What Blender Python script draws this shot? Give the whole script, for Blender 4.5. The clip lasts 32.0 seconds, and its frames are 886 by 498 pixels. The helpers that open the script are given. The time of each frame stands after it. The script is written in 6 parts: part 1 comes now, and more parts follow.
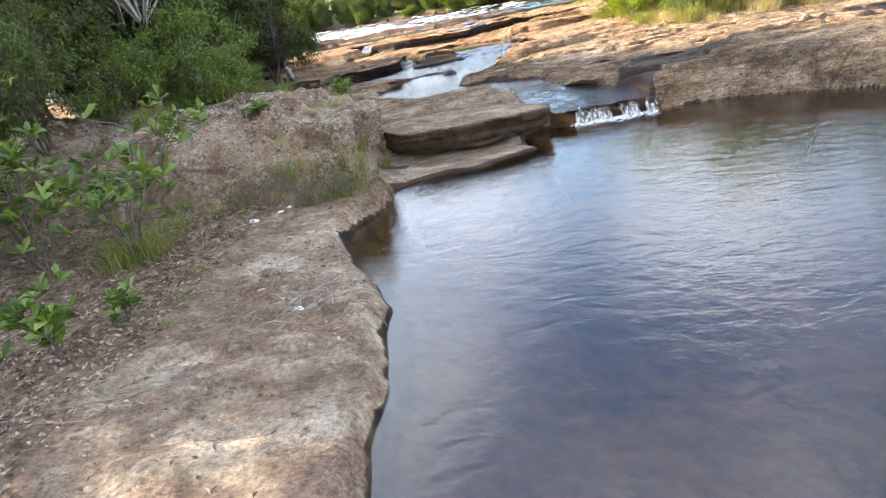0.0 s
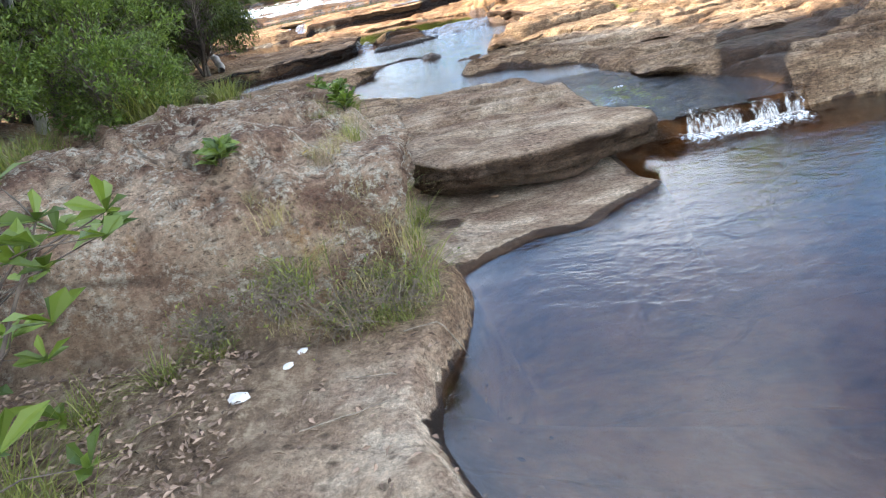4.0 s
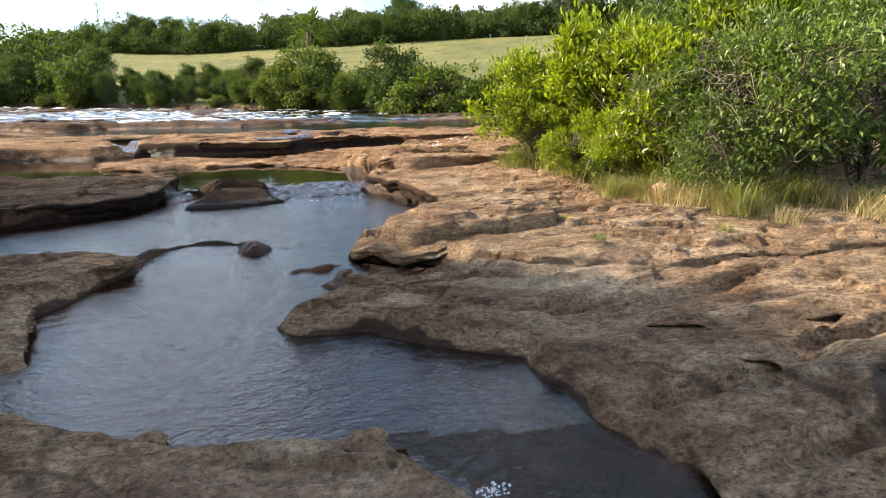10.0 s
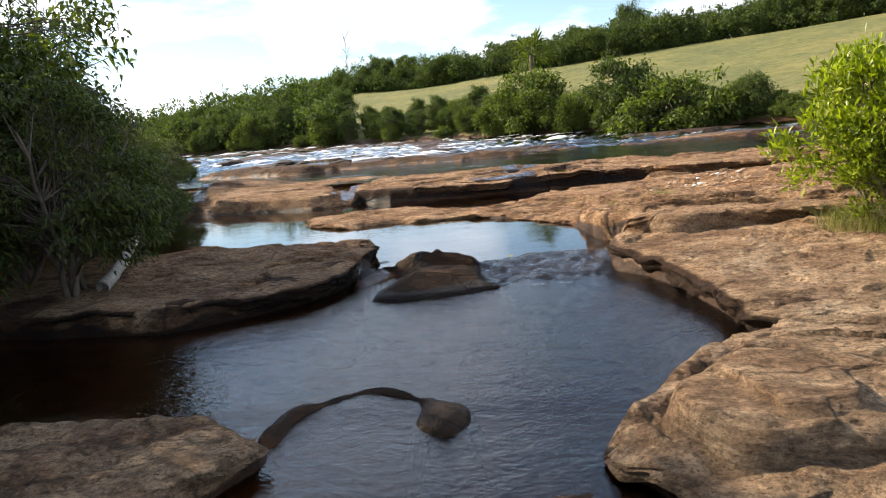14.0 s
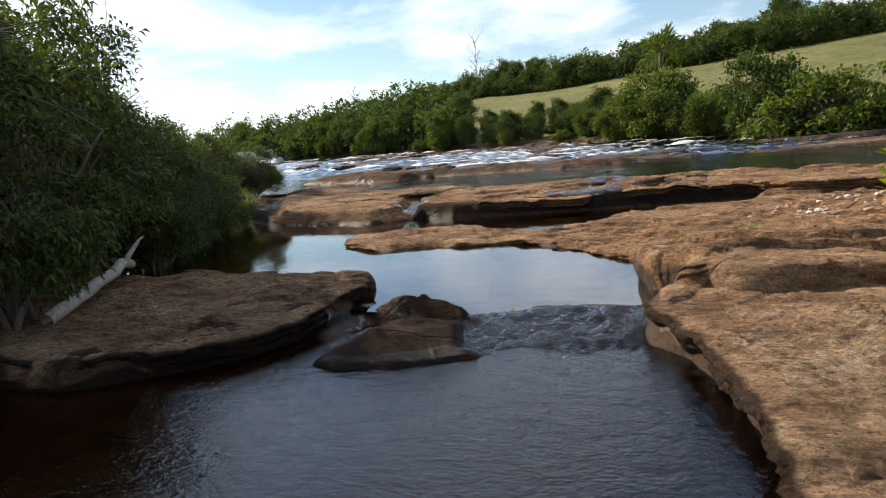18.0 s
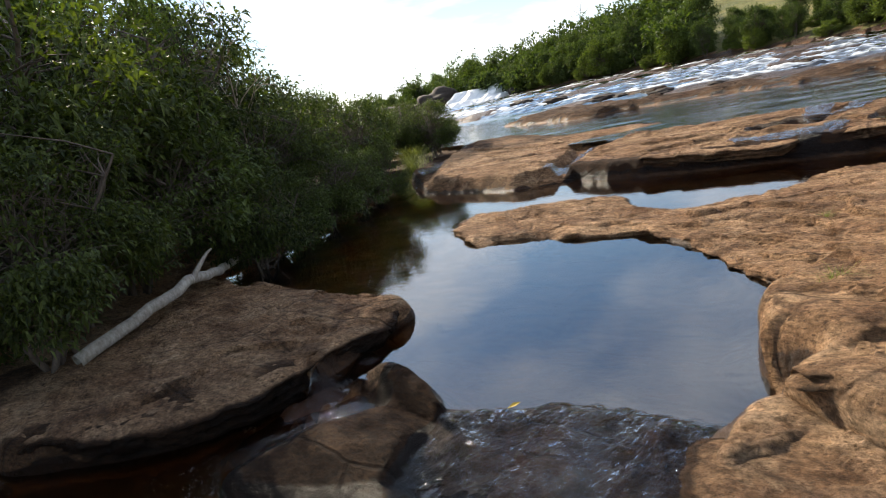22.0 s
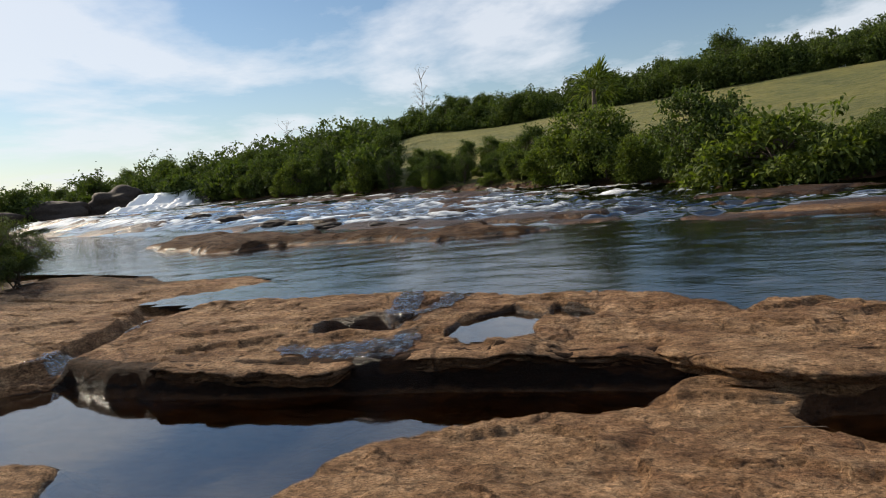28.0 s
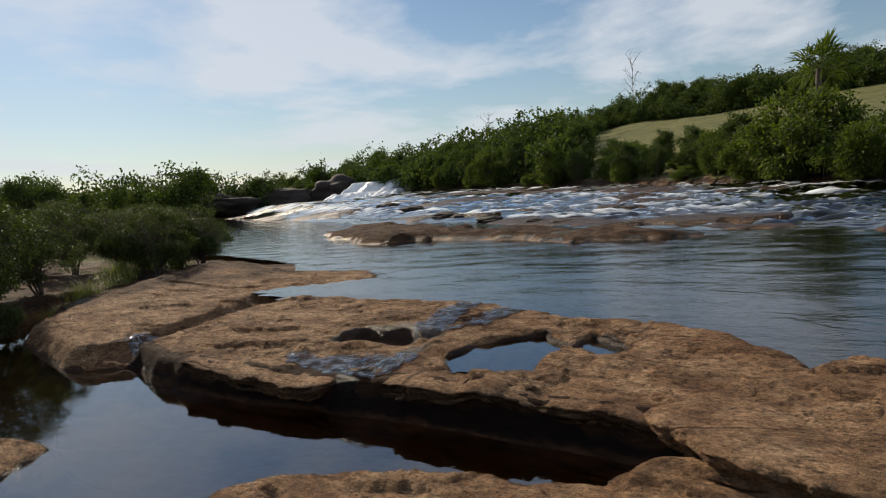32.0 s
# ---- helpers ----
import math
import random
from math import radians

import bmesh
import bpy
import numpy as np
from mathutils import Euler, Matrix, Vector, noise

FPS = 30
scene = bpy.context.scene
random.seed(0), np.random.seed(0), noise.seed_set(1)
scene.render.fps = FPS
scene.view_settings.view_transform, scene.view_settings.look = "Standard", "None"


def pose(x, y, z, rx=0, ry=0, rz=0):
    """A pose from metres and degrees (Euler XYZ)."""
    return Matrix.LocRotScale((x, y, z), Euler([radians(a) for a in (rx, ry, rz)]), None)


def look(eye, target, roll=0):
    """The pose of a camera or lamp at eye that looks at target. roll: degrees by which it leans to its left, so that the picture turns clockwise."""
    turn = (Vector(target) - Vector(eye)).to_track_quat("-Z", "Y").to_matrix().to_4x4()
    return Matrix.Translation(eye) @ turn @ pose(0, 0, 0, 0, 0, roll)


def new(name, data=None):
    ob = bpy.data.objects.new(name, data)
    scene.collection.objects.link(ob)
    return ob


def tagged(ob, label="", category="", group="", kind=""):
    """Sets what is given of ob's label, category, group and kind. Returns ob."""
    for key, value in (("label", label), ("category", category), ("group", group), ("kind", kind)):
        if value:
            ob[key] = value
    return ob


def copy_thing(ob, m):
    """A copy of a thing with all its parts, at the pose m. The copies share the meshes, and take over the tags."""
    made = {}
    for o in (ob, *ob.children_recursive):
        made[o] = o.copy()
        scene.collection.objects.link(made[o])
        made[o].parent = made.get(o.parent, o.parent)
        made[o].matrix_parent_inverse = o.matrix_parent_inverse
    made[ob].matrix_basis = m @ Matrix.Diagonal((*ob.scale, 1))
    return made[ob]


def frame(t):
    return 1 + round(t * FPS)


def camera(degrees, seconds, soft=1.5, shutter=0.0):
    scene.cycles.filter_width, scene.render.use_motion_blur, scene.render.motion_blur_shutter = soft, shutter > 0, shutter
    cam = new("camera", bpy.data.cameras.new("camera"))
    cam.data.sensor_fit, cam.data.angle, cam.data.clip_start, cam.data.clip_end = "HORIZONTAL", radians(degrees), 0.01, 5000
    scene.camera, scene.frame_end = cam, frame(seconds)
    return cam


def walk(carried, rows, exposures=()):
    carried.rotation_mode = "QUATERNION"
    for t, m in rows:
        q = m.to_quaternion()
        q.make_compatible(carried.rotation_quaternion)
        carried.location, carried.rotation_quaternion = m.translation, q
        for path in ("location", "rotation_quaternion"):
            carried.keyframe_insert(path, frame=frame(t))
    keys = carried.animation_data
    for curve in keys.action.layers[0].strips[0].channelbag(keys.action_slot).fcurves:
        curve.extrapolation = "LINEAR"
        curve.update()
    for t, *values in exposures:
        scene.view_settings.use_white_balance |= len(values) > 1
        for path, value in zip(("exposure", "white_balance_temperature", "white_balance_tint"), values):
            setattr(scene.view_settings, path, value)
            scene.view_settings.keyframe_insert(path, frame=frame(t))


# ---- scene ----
cam = camera(71.3, 32.0, 1.05)
PATH = [
    (0, (1.362, -0.14, 1.54), (1.107, 1.711, 0.828), -11.2),
    (0.5, (1.183, -0.013, 1.49), (0.881, 1.829, 0.769), -10.4),
    (1, (0.871, 0.256, 1.49), (0.511, 2.068, 0.724), -10.2),
    (1.5, (0.742, 0.601, 1.49), (0.367, 2.399, 0.698), -10.6),
    (2, (0.667, 0.816, 1.538), (0.284, 2.6, 0.718), -10.7),
    (2.5, (0.514, 1.164, 1.537), (0.202, 2.954, 0.701), -12.5),
    (3, (0.437, 1.576, 1.547), (0.24, 3.377, 0.699), -12.7),
    (3.5, (0.341, 1.998, 1.598), (0.207, 3.813, 0.769), -12.2),
    (5.5, (-0.027, 3.893, 1.63), (0.149, 5.714, 0.823), -14.7),
    (6, (-0.008, 4.268, 1.635), (0.203, 6.104, 0.872), -13.9),
    (6.5, (0.011, 4.676, 1.606), (0.282, 6.507, 0.849), -8.1),
    (7, (0.142, 4.992, 1.595), (0.453, 6.83, 0.87), -4.5),
    (7.5, (0.241, 5.219, 1.619), (0.559, 7.081, 0.961), -4.4),
    (8, (0.338, 5.506, 1.625), (0.664, 7.383, 1.016), -4.0),
    (8.5, (0.418, 5.993, 1.572), (0.758, 7.901, 1.076), -3.3),
    (9, (0.59, 6.437, 1.674), (0.958, 8.338, 1.176), -2.7),
    (9.5, (0.842, 6.74, 1.67), (1.222, 8.643, 1.184), -1.9),
    (10, (0.928, 6.907, 1.648), (1.345, 8.807, 1.179), -1.3),
    (10.5, (0.923, 7.434, 1.761), (1.284, 9.352, 1.325), -0.8),
    (11, (0.869, 7.6, 1.966), (1.071, 9.542, 1.531), -0.5),
    (11.5, (0.901, 7.737, 2.033), (0.851, 9.689, 1.604), -1.5),
    (12, (0.945, 8.073, 1.991), (0.871, 10.04, 1.636), -1.9),
    (12.5, (0.956, 8.486, 1.972), (0.92, 10.458, 1.638), -1.9),
    (13, (1.041, 8.897, 1.932), (1.029, 10.856, 1.53), -3.2),
    (13.5, (1.019, 9.206, 1.927), (0.895, 11.163, 1.534), -5.0),
    (14, (0.98, 9.551, 1.925), (0.695, 11.496, 1.556), -5.6),
    (14.5, (1.092, 9.85, 1.883), (0.729, 11.782, 1.516), -5.1),
    (15, (1.168, 10.045, 1.856), (0.781, 11.974, 1.501), -5.0),
    (15.5, (1.258, 10.275, 1.856), (0.799, 12.191, 1.511), -4.8),
    (17.5, (1.757, 11.151, 1.907), (1.056, 12.996, 1.584), -5.6),
    (18, (1.998, 11.46, 1.889), (1.316, 13.312, 1.57), -5.6),
    (18.5, (2.217, 11.714, 1.906), (1.522, 13.56, 1.581), -5.6),
    (19, (2.464, 12.104, 1.859), (1.704, 13.927, 1.543), -6.1),
    (19.5, (2.619, 12.514, 1.926), (1.806, 14.313, 1.604), -6.1),
    (20, (2.834, 12.84, 2.028), (1.911, 14.58, 1.679), -6.5),
    (20.5, (2.895, 13.169, 2.125), (1.93, 14.872, 1.716), -6.2),
    (21, (2.809, 13.481, 2.134), (1.75, 15.12, 1.697), -6.9),
    (21.5, (2.836, 13.733, 2.169), (1.588, 15.231, 1.724), -9.9),
    (22, (2.837, 14.089, 2.157), (1.485, 15.5, 1.73), -12.5),
    (22.5, (2.722, 14.553, 2.095), (1.358, 15.947, 1.653), -15.2),
    (23, (2.681, 14.933, 2.065), (1.313, 16.312, 1.588), -16.8),
    (23.5, (2.694, 15.332, 2.092), (1.344, 16.725, 1.606), -17.4),
    (24, (2.531, 15.949, 2.112), (1.305, 17.46, 1.65), -14.4),
    (24.5, (2.487, 16.191, 2.127), (1.307, 17.764, 1.761), -9.5),
    (25, (2.559, 16.405, 2.142), (1.407, 18.018, 1.877), -7.6),
    (25.5, (2.541, 16.793, 2.108), (1.554, 18.517, 1.883), -6.5),
    (26, (2.625, 17.076, 2.071), (1.81, 18.892, 1.869), -5.7),
    (26.5, (2.787, 17.485, 2.187), (2.111, 19.356, 1.982), -5.6),
    (28.5, (3.507, 18.783, 2.438), (3.009, 20.706, 2.205), -5.3),
    (29, (3.805, 19.027, 2.414), (3.429, 20.977, 2.175), -4.6),
    (29.5, (4.032, 19.234, 2.421), (3.771, 21.201, 2.169), -4.2),
    (30, (4.262, 19.331, 2.434), (3.906, 21.286, 2.208), -4.6),
    (30.5, (4.397, 19.378, 2.453), (3.762, 21.264, 2.246), -5.3),
    (31, (4.604, 19.44, 2.445), (3.771, 21.247, 2.235), -5.4),
    (31.5, (4.666, 19.788, 2.415), (3.603, 21.47, 2.215), -5.6),
    (32, (4.843, 19.952, 2.415), (3.696, 21.579, 2.219), -5.0),
]
walk(cam, [(t, look(eye, target, roll)) for t, eye, target, roll in PATH], [(0, 2.65), (1.0, 3.05), (2.0, 3.05), (3.5, 2.95), (5.5, 2.7), (7, 2.7), (8, 2.3), (9, 1.7), (10, 1.65), (11, 1.7), (12, 1.4), (13, 1.65), (14, 1.35), (15.5, 1.4), (17.5, 0.9), (19, 0.8), (20, 1.25), (21, 1.4), (22, 1.0), (23, 1.35), (24, 0.4), (25, 0.3), (26, 0.2), (29, 0.25), (31, 0.05), (32, -0.05)])

# ---------------------------------------------------------------- world and sun
SUN_AZ, SUN_EL = 68.0, 29.0          # degrees to the left of +y, degrees up
_az, _el = radians(SUN_AZ), radians(SUN_EL)
SUN_WAY = Vector((-math.sin(_az) * math.cos(_el), math.cos(_az) * math.cos(_el), math.sin(_el)))
world = bpy.data.worlds.new("sky")
scene.world = world
world.use_nodes = True
wt = world.node_tree
wt.nodes.clear()
w_out = wt.nodes.new("ShaderNodeOutputWorld")
w_bg = wt.nodes.new("ShaderNodeBackground")
w_sky = wt.nodes.new("ShaderNodeTexSky")
w_sky.sky_type, w_sky.sun_disc = "NISHITA", False
w_sky.sun_elevation, w_sky.sun_rotation = radians(SUN_EL), radians(-SUN_AZ)
w_sky.air_density, w_sky.dust_density, w_sky.ozone_density = 1.3, 0.25, 5.0
w_bg.inputs["Strength"].default_value = 0.08
# soft broken cloud laid over the sky, with a bright haze low on the sun's side
w_co = wt.nodes.new("ShaderNodeTexCoord")
w_sep = wt.nodes.new("ShaderNodeSeparateXYZ")
wt.links.new(w_co.outputs["Generated"], w_sep.inputs[0])


def wmath(op, a, b=None):
    n = wt.nodes.new("ShaderNodeMath")
    n.operation = op
    for k, v in enumerate((a, b)):
        if v is None:
            continue
        if isinstance(v, (int, float)):
            n.inputs[k].default_value = v
        else:
            wt.links.new(v, n.inputs[k])
    return n.outputs[0]


w_up = wmath("ADD", wmath("MAXIMUM", w_sep.outputs["Z"], 0.0), 0.12)
w_px = wmath("DIVIDE", w_sep.outputs["X"], w_up)
w_py = wmath("DIVIDE", w_sep.outputs["Y"], w_up)
w_vec = wt.nodes.new("ShaderNodeCombineXYZ")
wt.links.new(w_px, w_vec.inputs[0])
wt.links.new(w_py, w_vec.inputs[1])
w_map = wt.nodes.new("ShaderNodeMapping")
w_map.inputs["Location"].default_value = (3.1, 0.4, 0)
w_map.inputs["Rotation"].default_value = (0, 0, radians(5))
w_map.inputs["Scale"].default_value = (0.62, 0.5, 1)
wt.links.new(w_vec.outputs[0], w_map.inputs[0])
w_n = wt.nodes.new("ShaderNodeTexNoise")
w_n.inputs["Scale"].default_value, w_n.inputs["Detail"].default_value = 1.25, 9
w_n.inputs["Roughness"].default_value, w_n.inputs["Distortion"].default_value = 0.58, 0.15
wt.links.new(w_map.outputs[0], w_n.inputs["Vector"])
w_ramp = wt.nodes.new("ShaderNodeValToRGB")
w_ramp.color_ramp.elements[0].position, w_ramp.color_ramp.elements[1].position = 0.43, 0.58
wt.links.new(w_n.outputs["Fac"], w_ramp.inputs[0])
w_low = wmath("POWER", wmath("SUBTRACT", 1.0, wmath("MINIMUM", wmath("MAXIMUM", w_sep.outputs["Z"], 0.0), 1.0)), 5.0)
w_side = wmath("ADD", 0.55, wmath("MULTIPLY", wmath("SUBTRACT", wmath("MULTIPLY", w_sep.outputs["Y"], 0.37), wmath("MULTIPLY", w_sep.outputs["X"], 0.93)), 0.4))
w_haze = wmath("MULTIPLY", wmath("MULTIPLY", w_low, w_side), 0.34)
w_high = wmath("MINIMUM", wmath("MAXIMUM", wmath("DIVIDE", wmath("SUBTRACT", w_sep.outputs["Z"], 0.40), 0.25), 0.0), 1.0)
w_patch = wmath("MULTIPLY", w_ramp.outputs[0], wmath("SUBTRACT", 0.76, wmath("MULTIPLY", w_high, 0.18)))
w_cloud = wmath("MAXIMUM", w_patch, w_haze)
w_mix = wt.nodes.new("ShaderNodeMix")
w_mix.data_type = "RGBA"
wt.links.new(w_cloud, w_mix.inputs["Factor"])
wt.links.new(w_sky.outputs[0], w_mix.inputs["A"])
w_mix.inputs["B"].default_value = (9.2, 9.55, 10.2, 1)
wt.links.new(w_mix.outputs["Result"], w_bg.inputs["Color"])
wt.links.new(w_bg.outputs[0], w_out.inputs[0])

sun = new("sun", bpy.data.lights.new("sun", "SUN"))
sun.data.energy, sun.data.angle, sun.data.color = 4.6, radians(0.6), (1.0, 0.86, 0.66)
sun.matrix_world = look(SUN_WAY * 60, (0, 0, 0))


# ---------------------------------------------------------------- materials
class Nodes:
    """A small hand for building node materials."""

    def __init__(self, name):
        self.mat = bpy.data.materials.new(name)
        self.mat.use_nodes = True
        self.t = self.mat.node_tree
        self.b = self.t.nodes["Principled BSDF"]
        self.out = self.t.nodes["Material Output"]

    def put(self, node, key, v):
        if isinstance(v, bpy.types.NodeSocket):
            self.t.links.new(v, node.inputs[key])
        else:
            node.inputs[key].default_value = v

    def node(self, kind, **ins):
        n = self.t.nodes.new(kind)
        for k, v in ins.items():
            self.put(n, k.replace("_", " "), v)
        return n

    def coord(self, scale=(1, 1, 1), rot=(0, 0, 0), which="Object"):
        c = self.t.nodes.new("ShaderNodeTexCoord")
        m = self.node("ShaderNodeMapping", Vector=c.outputs[which], Scale=scale, Rotation=rot)
        return m.outputs[0]

    def noise(self, vec, scale, detail=5.0, rough=0.6, dist=0.0):
        n = self.node("ShaderNodeTexNoise", Vector=vec, Scale=scale, Detail=detail, Roughness=rough, Distortion=dist)
        return n.outputs["Fac"]

    def ramp(self, fac, *stops):
        r = self.t.nodes.new("ShaderNodeValToRGB")
        e = r.color_ramp.elements
        while len(e) < len(stops):
            e.new(0.5)
        for k, (p, c) in enumerate(stops):
            e[k].position = p
            e[k].color = (*c, 1) if isinstance(c, tuple) else (c, c, c, 1)
        self.put(r, 0, fac)
        return r.outputs[0]

    def mix(self, fac, a, b, blend="MIX"):
        m = self.t.nodes.new("ShaderNodeMix")
        m.data_type, m.blend_type = "RGBA", blend
        for k, v in (("Factor", fac), ("A", a), ("B", b)):
            if isinstance(v, tuple):
                v = (*v, 1)
            self.put(m, k, v)
        return m.outputs["Result"]

    def math(self, op, a, b=0.0):
        m = self.t.nodes.new("ShaderNodeMath")
        m.operation = op
        self.put(m, 0, a)
        self.put(m, 1, b)
        return m.outputs[0]

    def attr(self, name):
        a = self.t.nodes.new("ShaderNodeAttribute")
        a.attribute_name = name
        return a.outputs["Fac"]

    def random(self):
        return self.t.nodes.new("ShaderNodeObjectInfo").outputs["Random"]

    def island(self):
        return self.t.nodes.new("ShaderNodeNewGeometry").outputs["Random Per Island"]

    def bump(self, height, strength=0.4, distance=0.02, normal=None):
        b = self.node("ShaderNodeBump", Height=height, Strength=strength, Distance=distance)
        if normal is not None:
            self.put(b, "Normal", normal)
        return b.outputs[0]

    def done(self, color=None, rough=None, normal=None, metal=None, spec=None):
        for k, v in (("Base Color", color), ("Roughness", rough), ("Normal", normal), ("Metallic", metal), ("Specular IOR Level", spec)):
            if v is not None:
                self.put(self.b, k, (*v, 1) if isinstance(v, tuple) else v)
        return self.mat


def rock_material():
    n = Nodes("rock")
    c = n.coord()
    big = n.noise(c, 0.55, 4, 0.6, 0.4)
    mid = n.noise(n.coord((0.8, 1.3, 3)), 2.1, 9, 0.68, 0.25)
    pit = n.noise(n.coord((1, 1.6, 2.5)), 24, 6, 0.72)
    grit = n.noise(c, 85, 4, 0.75)
    # thin beds that flake off in steps
    q = n.math("MULTIPLY", n.noise(n.coord((0.55, 1.35, 7), (0, 0, 0.15)), 1.5, 8, 0.6, 0.15), 17.0)
    bed_step = n.math("FLOOR", q)
    bed_part = n.math("FRACT", q)
    q2 = n.math("MULTIPLY", n.noise(n.coord((0.7, 1.6, 6), (0, 0, -0.1)), 6.5, 5, 0.62, 0.1), 9.0)
    flake = n.math("FLOOR", q2)
    flaky = n.ramp(n.noise(c, 0.9, 4, 0.6), (0.42, 0.0), (0.58, 1.0))
    tone = n.math("FRACT", n.math("MULTIPLY", bed_step, 0.377))
    tone2 = n.math("FRACT", n.math("MULTIPLY", flake, 0.413))
    col = n.ramp(mid, (0.36, (0.12, 0.072, 0.045)), (0.45, (0.25, 0.165, 0.105)), (0.54, (0.39, 0.275, 0.18)), (0.64, (0.56, 0.425, 0.30)))
    red = n.ramp(big, (0.42, (0.36, 0.245, 0.155)), (0.62, (0.31, 0.165, 0.09)))
    col = n.mix(0.28, col, red)
    col = n.mix(0.45, col, n.mix(1.0, col, n.ramp(tone, (0.0, 0.62), (1.0, 1.3)), "MULTIPLY"))
    col = n.mix(n.math("MULTIPLY", flaky, 0.4), col, n.mix(1.0, col, n.ramp(tone2, (0.0, 0.55), (1.0, 1.25)), "MULTIPLY"))
    # dark weathered scabs and pits
    scab = n.ramp(n.noise(c, 6.0, 9, 0.8, 0.2), (0.54, 0.0), (0.60, 1.0))
    scab_zone = n.ramp(n.noise(c, 0.8, 3, 0.5), (0.42, 0.05), (0.60, 0.9))
    col = n.mix(n.math("MULTIPLY", scab, n.math("MULTIPLY", scab_zone, 0.8)), col, (0.085, 0.052, 0.034))
    # bleached dry film
    pale = n.ramp(n.noise(c, 1.7, 9, 0.78, 0.3), (0.54, 0.0), (0.64, 1.0))
    col = n.mix(n.math("MULTIPLY", pale, 0.5), col, (0.55, 0.435, 0.32))
    col = n.mix(1.0, col, n.ramp(n.noise(n.coord((0.8, 1.5, 3)), 13, 8, 0.8), (0.36, 0.5), (0.5, 1.0), (0.62, 1.4)), "MULTIPLY")
    # round pits, and rough freckles
    hole = n.node("ShaderNodeTexVoronoi", Vector=n.mix(0.05, n.coord((1, 1.5, 1.5)), n.node("ShaderNodeTexNoise", Vector=c, Scale=9.0, Detail=4.0).outputs["Color"]), Scale=9.0)
    hole = n.math("MULTIPLY", n.ramp(hole.outputs["Distance"], (0.10, 1.0), (0.26, 0.0)), n.ramp(n.noise(c, 1.6, 4, 0.6), (0.47, 0.0), (0.6, 1.0)))
    freckle = n.noise(c, 38, 7, 0.8)
    # long joints
    joint = n.node("ShaderNodeTexVoronoi", Vector=n.mix(0.12, n.coord((0.55, 1.25, 0.6), (0, 0, 0.2)), n.node("ShaderNodeTexNoise", Vector=c, Scale=2.5, Detail=6.0).outputs["Color"]), Scale=1.25)
    joint.feature = "DISTANCE_TO_EDGE"
    joint = n.ramp(joint.outputs["Distance"], (0.0, 1.0), (0.012, 0.55), (0.022, 0.0))
    joint = n.math("MULTIPLY", joint, n.ramp(n.noise(c, 1.1, 4, 0.6), (0.45, 0.0), (0.52, 1.0)))
    col = n.mix(n.math("MULTIPLY", joint, 0.6), col, (0.06, 0.04, 0.03))
    # bleached, walked-on rock, and places where extra light is put into the colour
    bl = n.attr("bleach_light")
    col = n.mix(n.math("MULTIPLY", bl, 0.75), col, n.ramp(mid, (0.41, (0.33, 0.235, 0.17)), (0.51, (0.56, 0.435, 0.325)), (0.60, (0.75, 0.63, 0.50))))
    worn_red = n.ramp(n.noise(c, 2.1, 9, 0.75, 0.3), (0.47, 0.0), (0.58, 0.75))
    col = n.mix(n.math("MULTIPLY", bl, worn_red), col, n.ramp(pit, (0.35, (0.16, 0.095, 0.07)), (0.62, (0.36, 0.235, 0.17))))
    # lichen crusts and dark red scabs on the high bank
    li = n.attr("lichen")
    stain_shade = n.ramp(n.noise(n.coord((0.8, 1.2, 1)), 1.9, 9, 0.72, 0.2), (0.41, (0.62, 0.47, 0.345)), (0.49, (0.42, 0.28, 0.20)), (0.58, (0.19, 0.105, 0.075)))
    stain_shade = n.mix(1.0, stain_shade, n.ramp(grit, (0.3, 0.75), (0.7, 1.2)), "MULTIPLY")
    col = n.mix(n.math("MULTIPLY", li, 0.88), col, stain_shade)
    crust = n.ramp(n.noise(c, 22.0, 10, 0.8, 0.1), (0.495, 0.0), (0.525, 1.0))
    crust = n.math("MULTIPLY", crust, n.ramp(n.noise(n.coord((0.9, 1.2, 1)), 4.2, 8, 0.75), (0.46, 0.05), (0.54, 0.9)))
    col = n.mix(n.math("MULTIPLY", crust, li), col, n.ramp(pit, (0.35, (0.42, 0.35, 0.27)), (0.6, (0.76, 0.71, 0.61))))
    rust = n.ramp(n.noise(c, 3.1, 7, 0.7, 0.2), (0.60, 0.0), (0.66, 1.0))
    col = n.mix(n.math("MULTIPLY", n.math("MULTIPLY", rust, li), 0.7), col, (0.42, 0.235, 0.105))
    col = n.mix(n.math("MULTIPLY", n.ramp(pit, (0.38, 1.0), (0.44, 0.0)), n.math("SUBTRACT", 0.75, n.math("MULTIPLY", bl, 0.5))), col, (0.06, 0.038, 0.026))
    col = n.mix(n.math("MULTIPLY", hole, 0.75), col, (0.06, 0.04, 0.028))
    col = n.mix(1.0, col, n.ramp(freckle, (0.34, 0.5), (0.5, 1.0), (0.64, 1.42)), "MULTIPLY")
    col = n.mix(n.math("MULTIPLY", n.math("MULTIPLY", joint, li), 0.7), col, (0.04, 0.027, 0.02))
    # soil and fallen leaves on the bank
    soil = n.attr("soil")
    dirt = n.ramp(n.noise(c, 11, 8, 0.78), (0.34, (0.07, 0.047, 0.032)), (0.5, (0.27, 0.19, 0.13)), (0.64, (0.54, 0.43, 0.31)))
    col = n.mix(soil, col, dirt)
    col = n.mix(1.0, col, n.mix(n.attr("ochre"), (0.97, 0.955, 0.91), (1.04, 0.89, 0.735)), "MULTIPLY")
    # damp along the water and on trickle beds, and the far bank's painted tree shade
    wet = n.attr("wet")
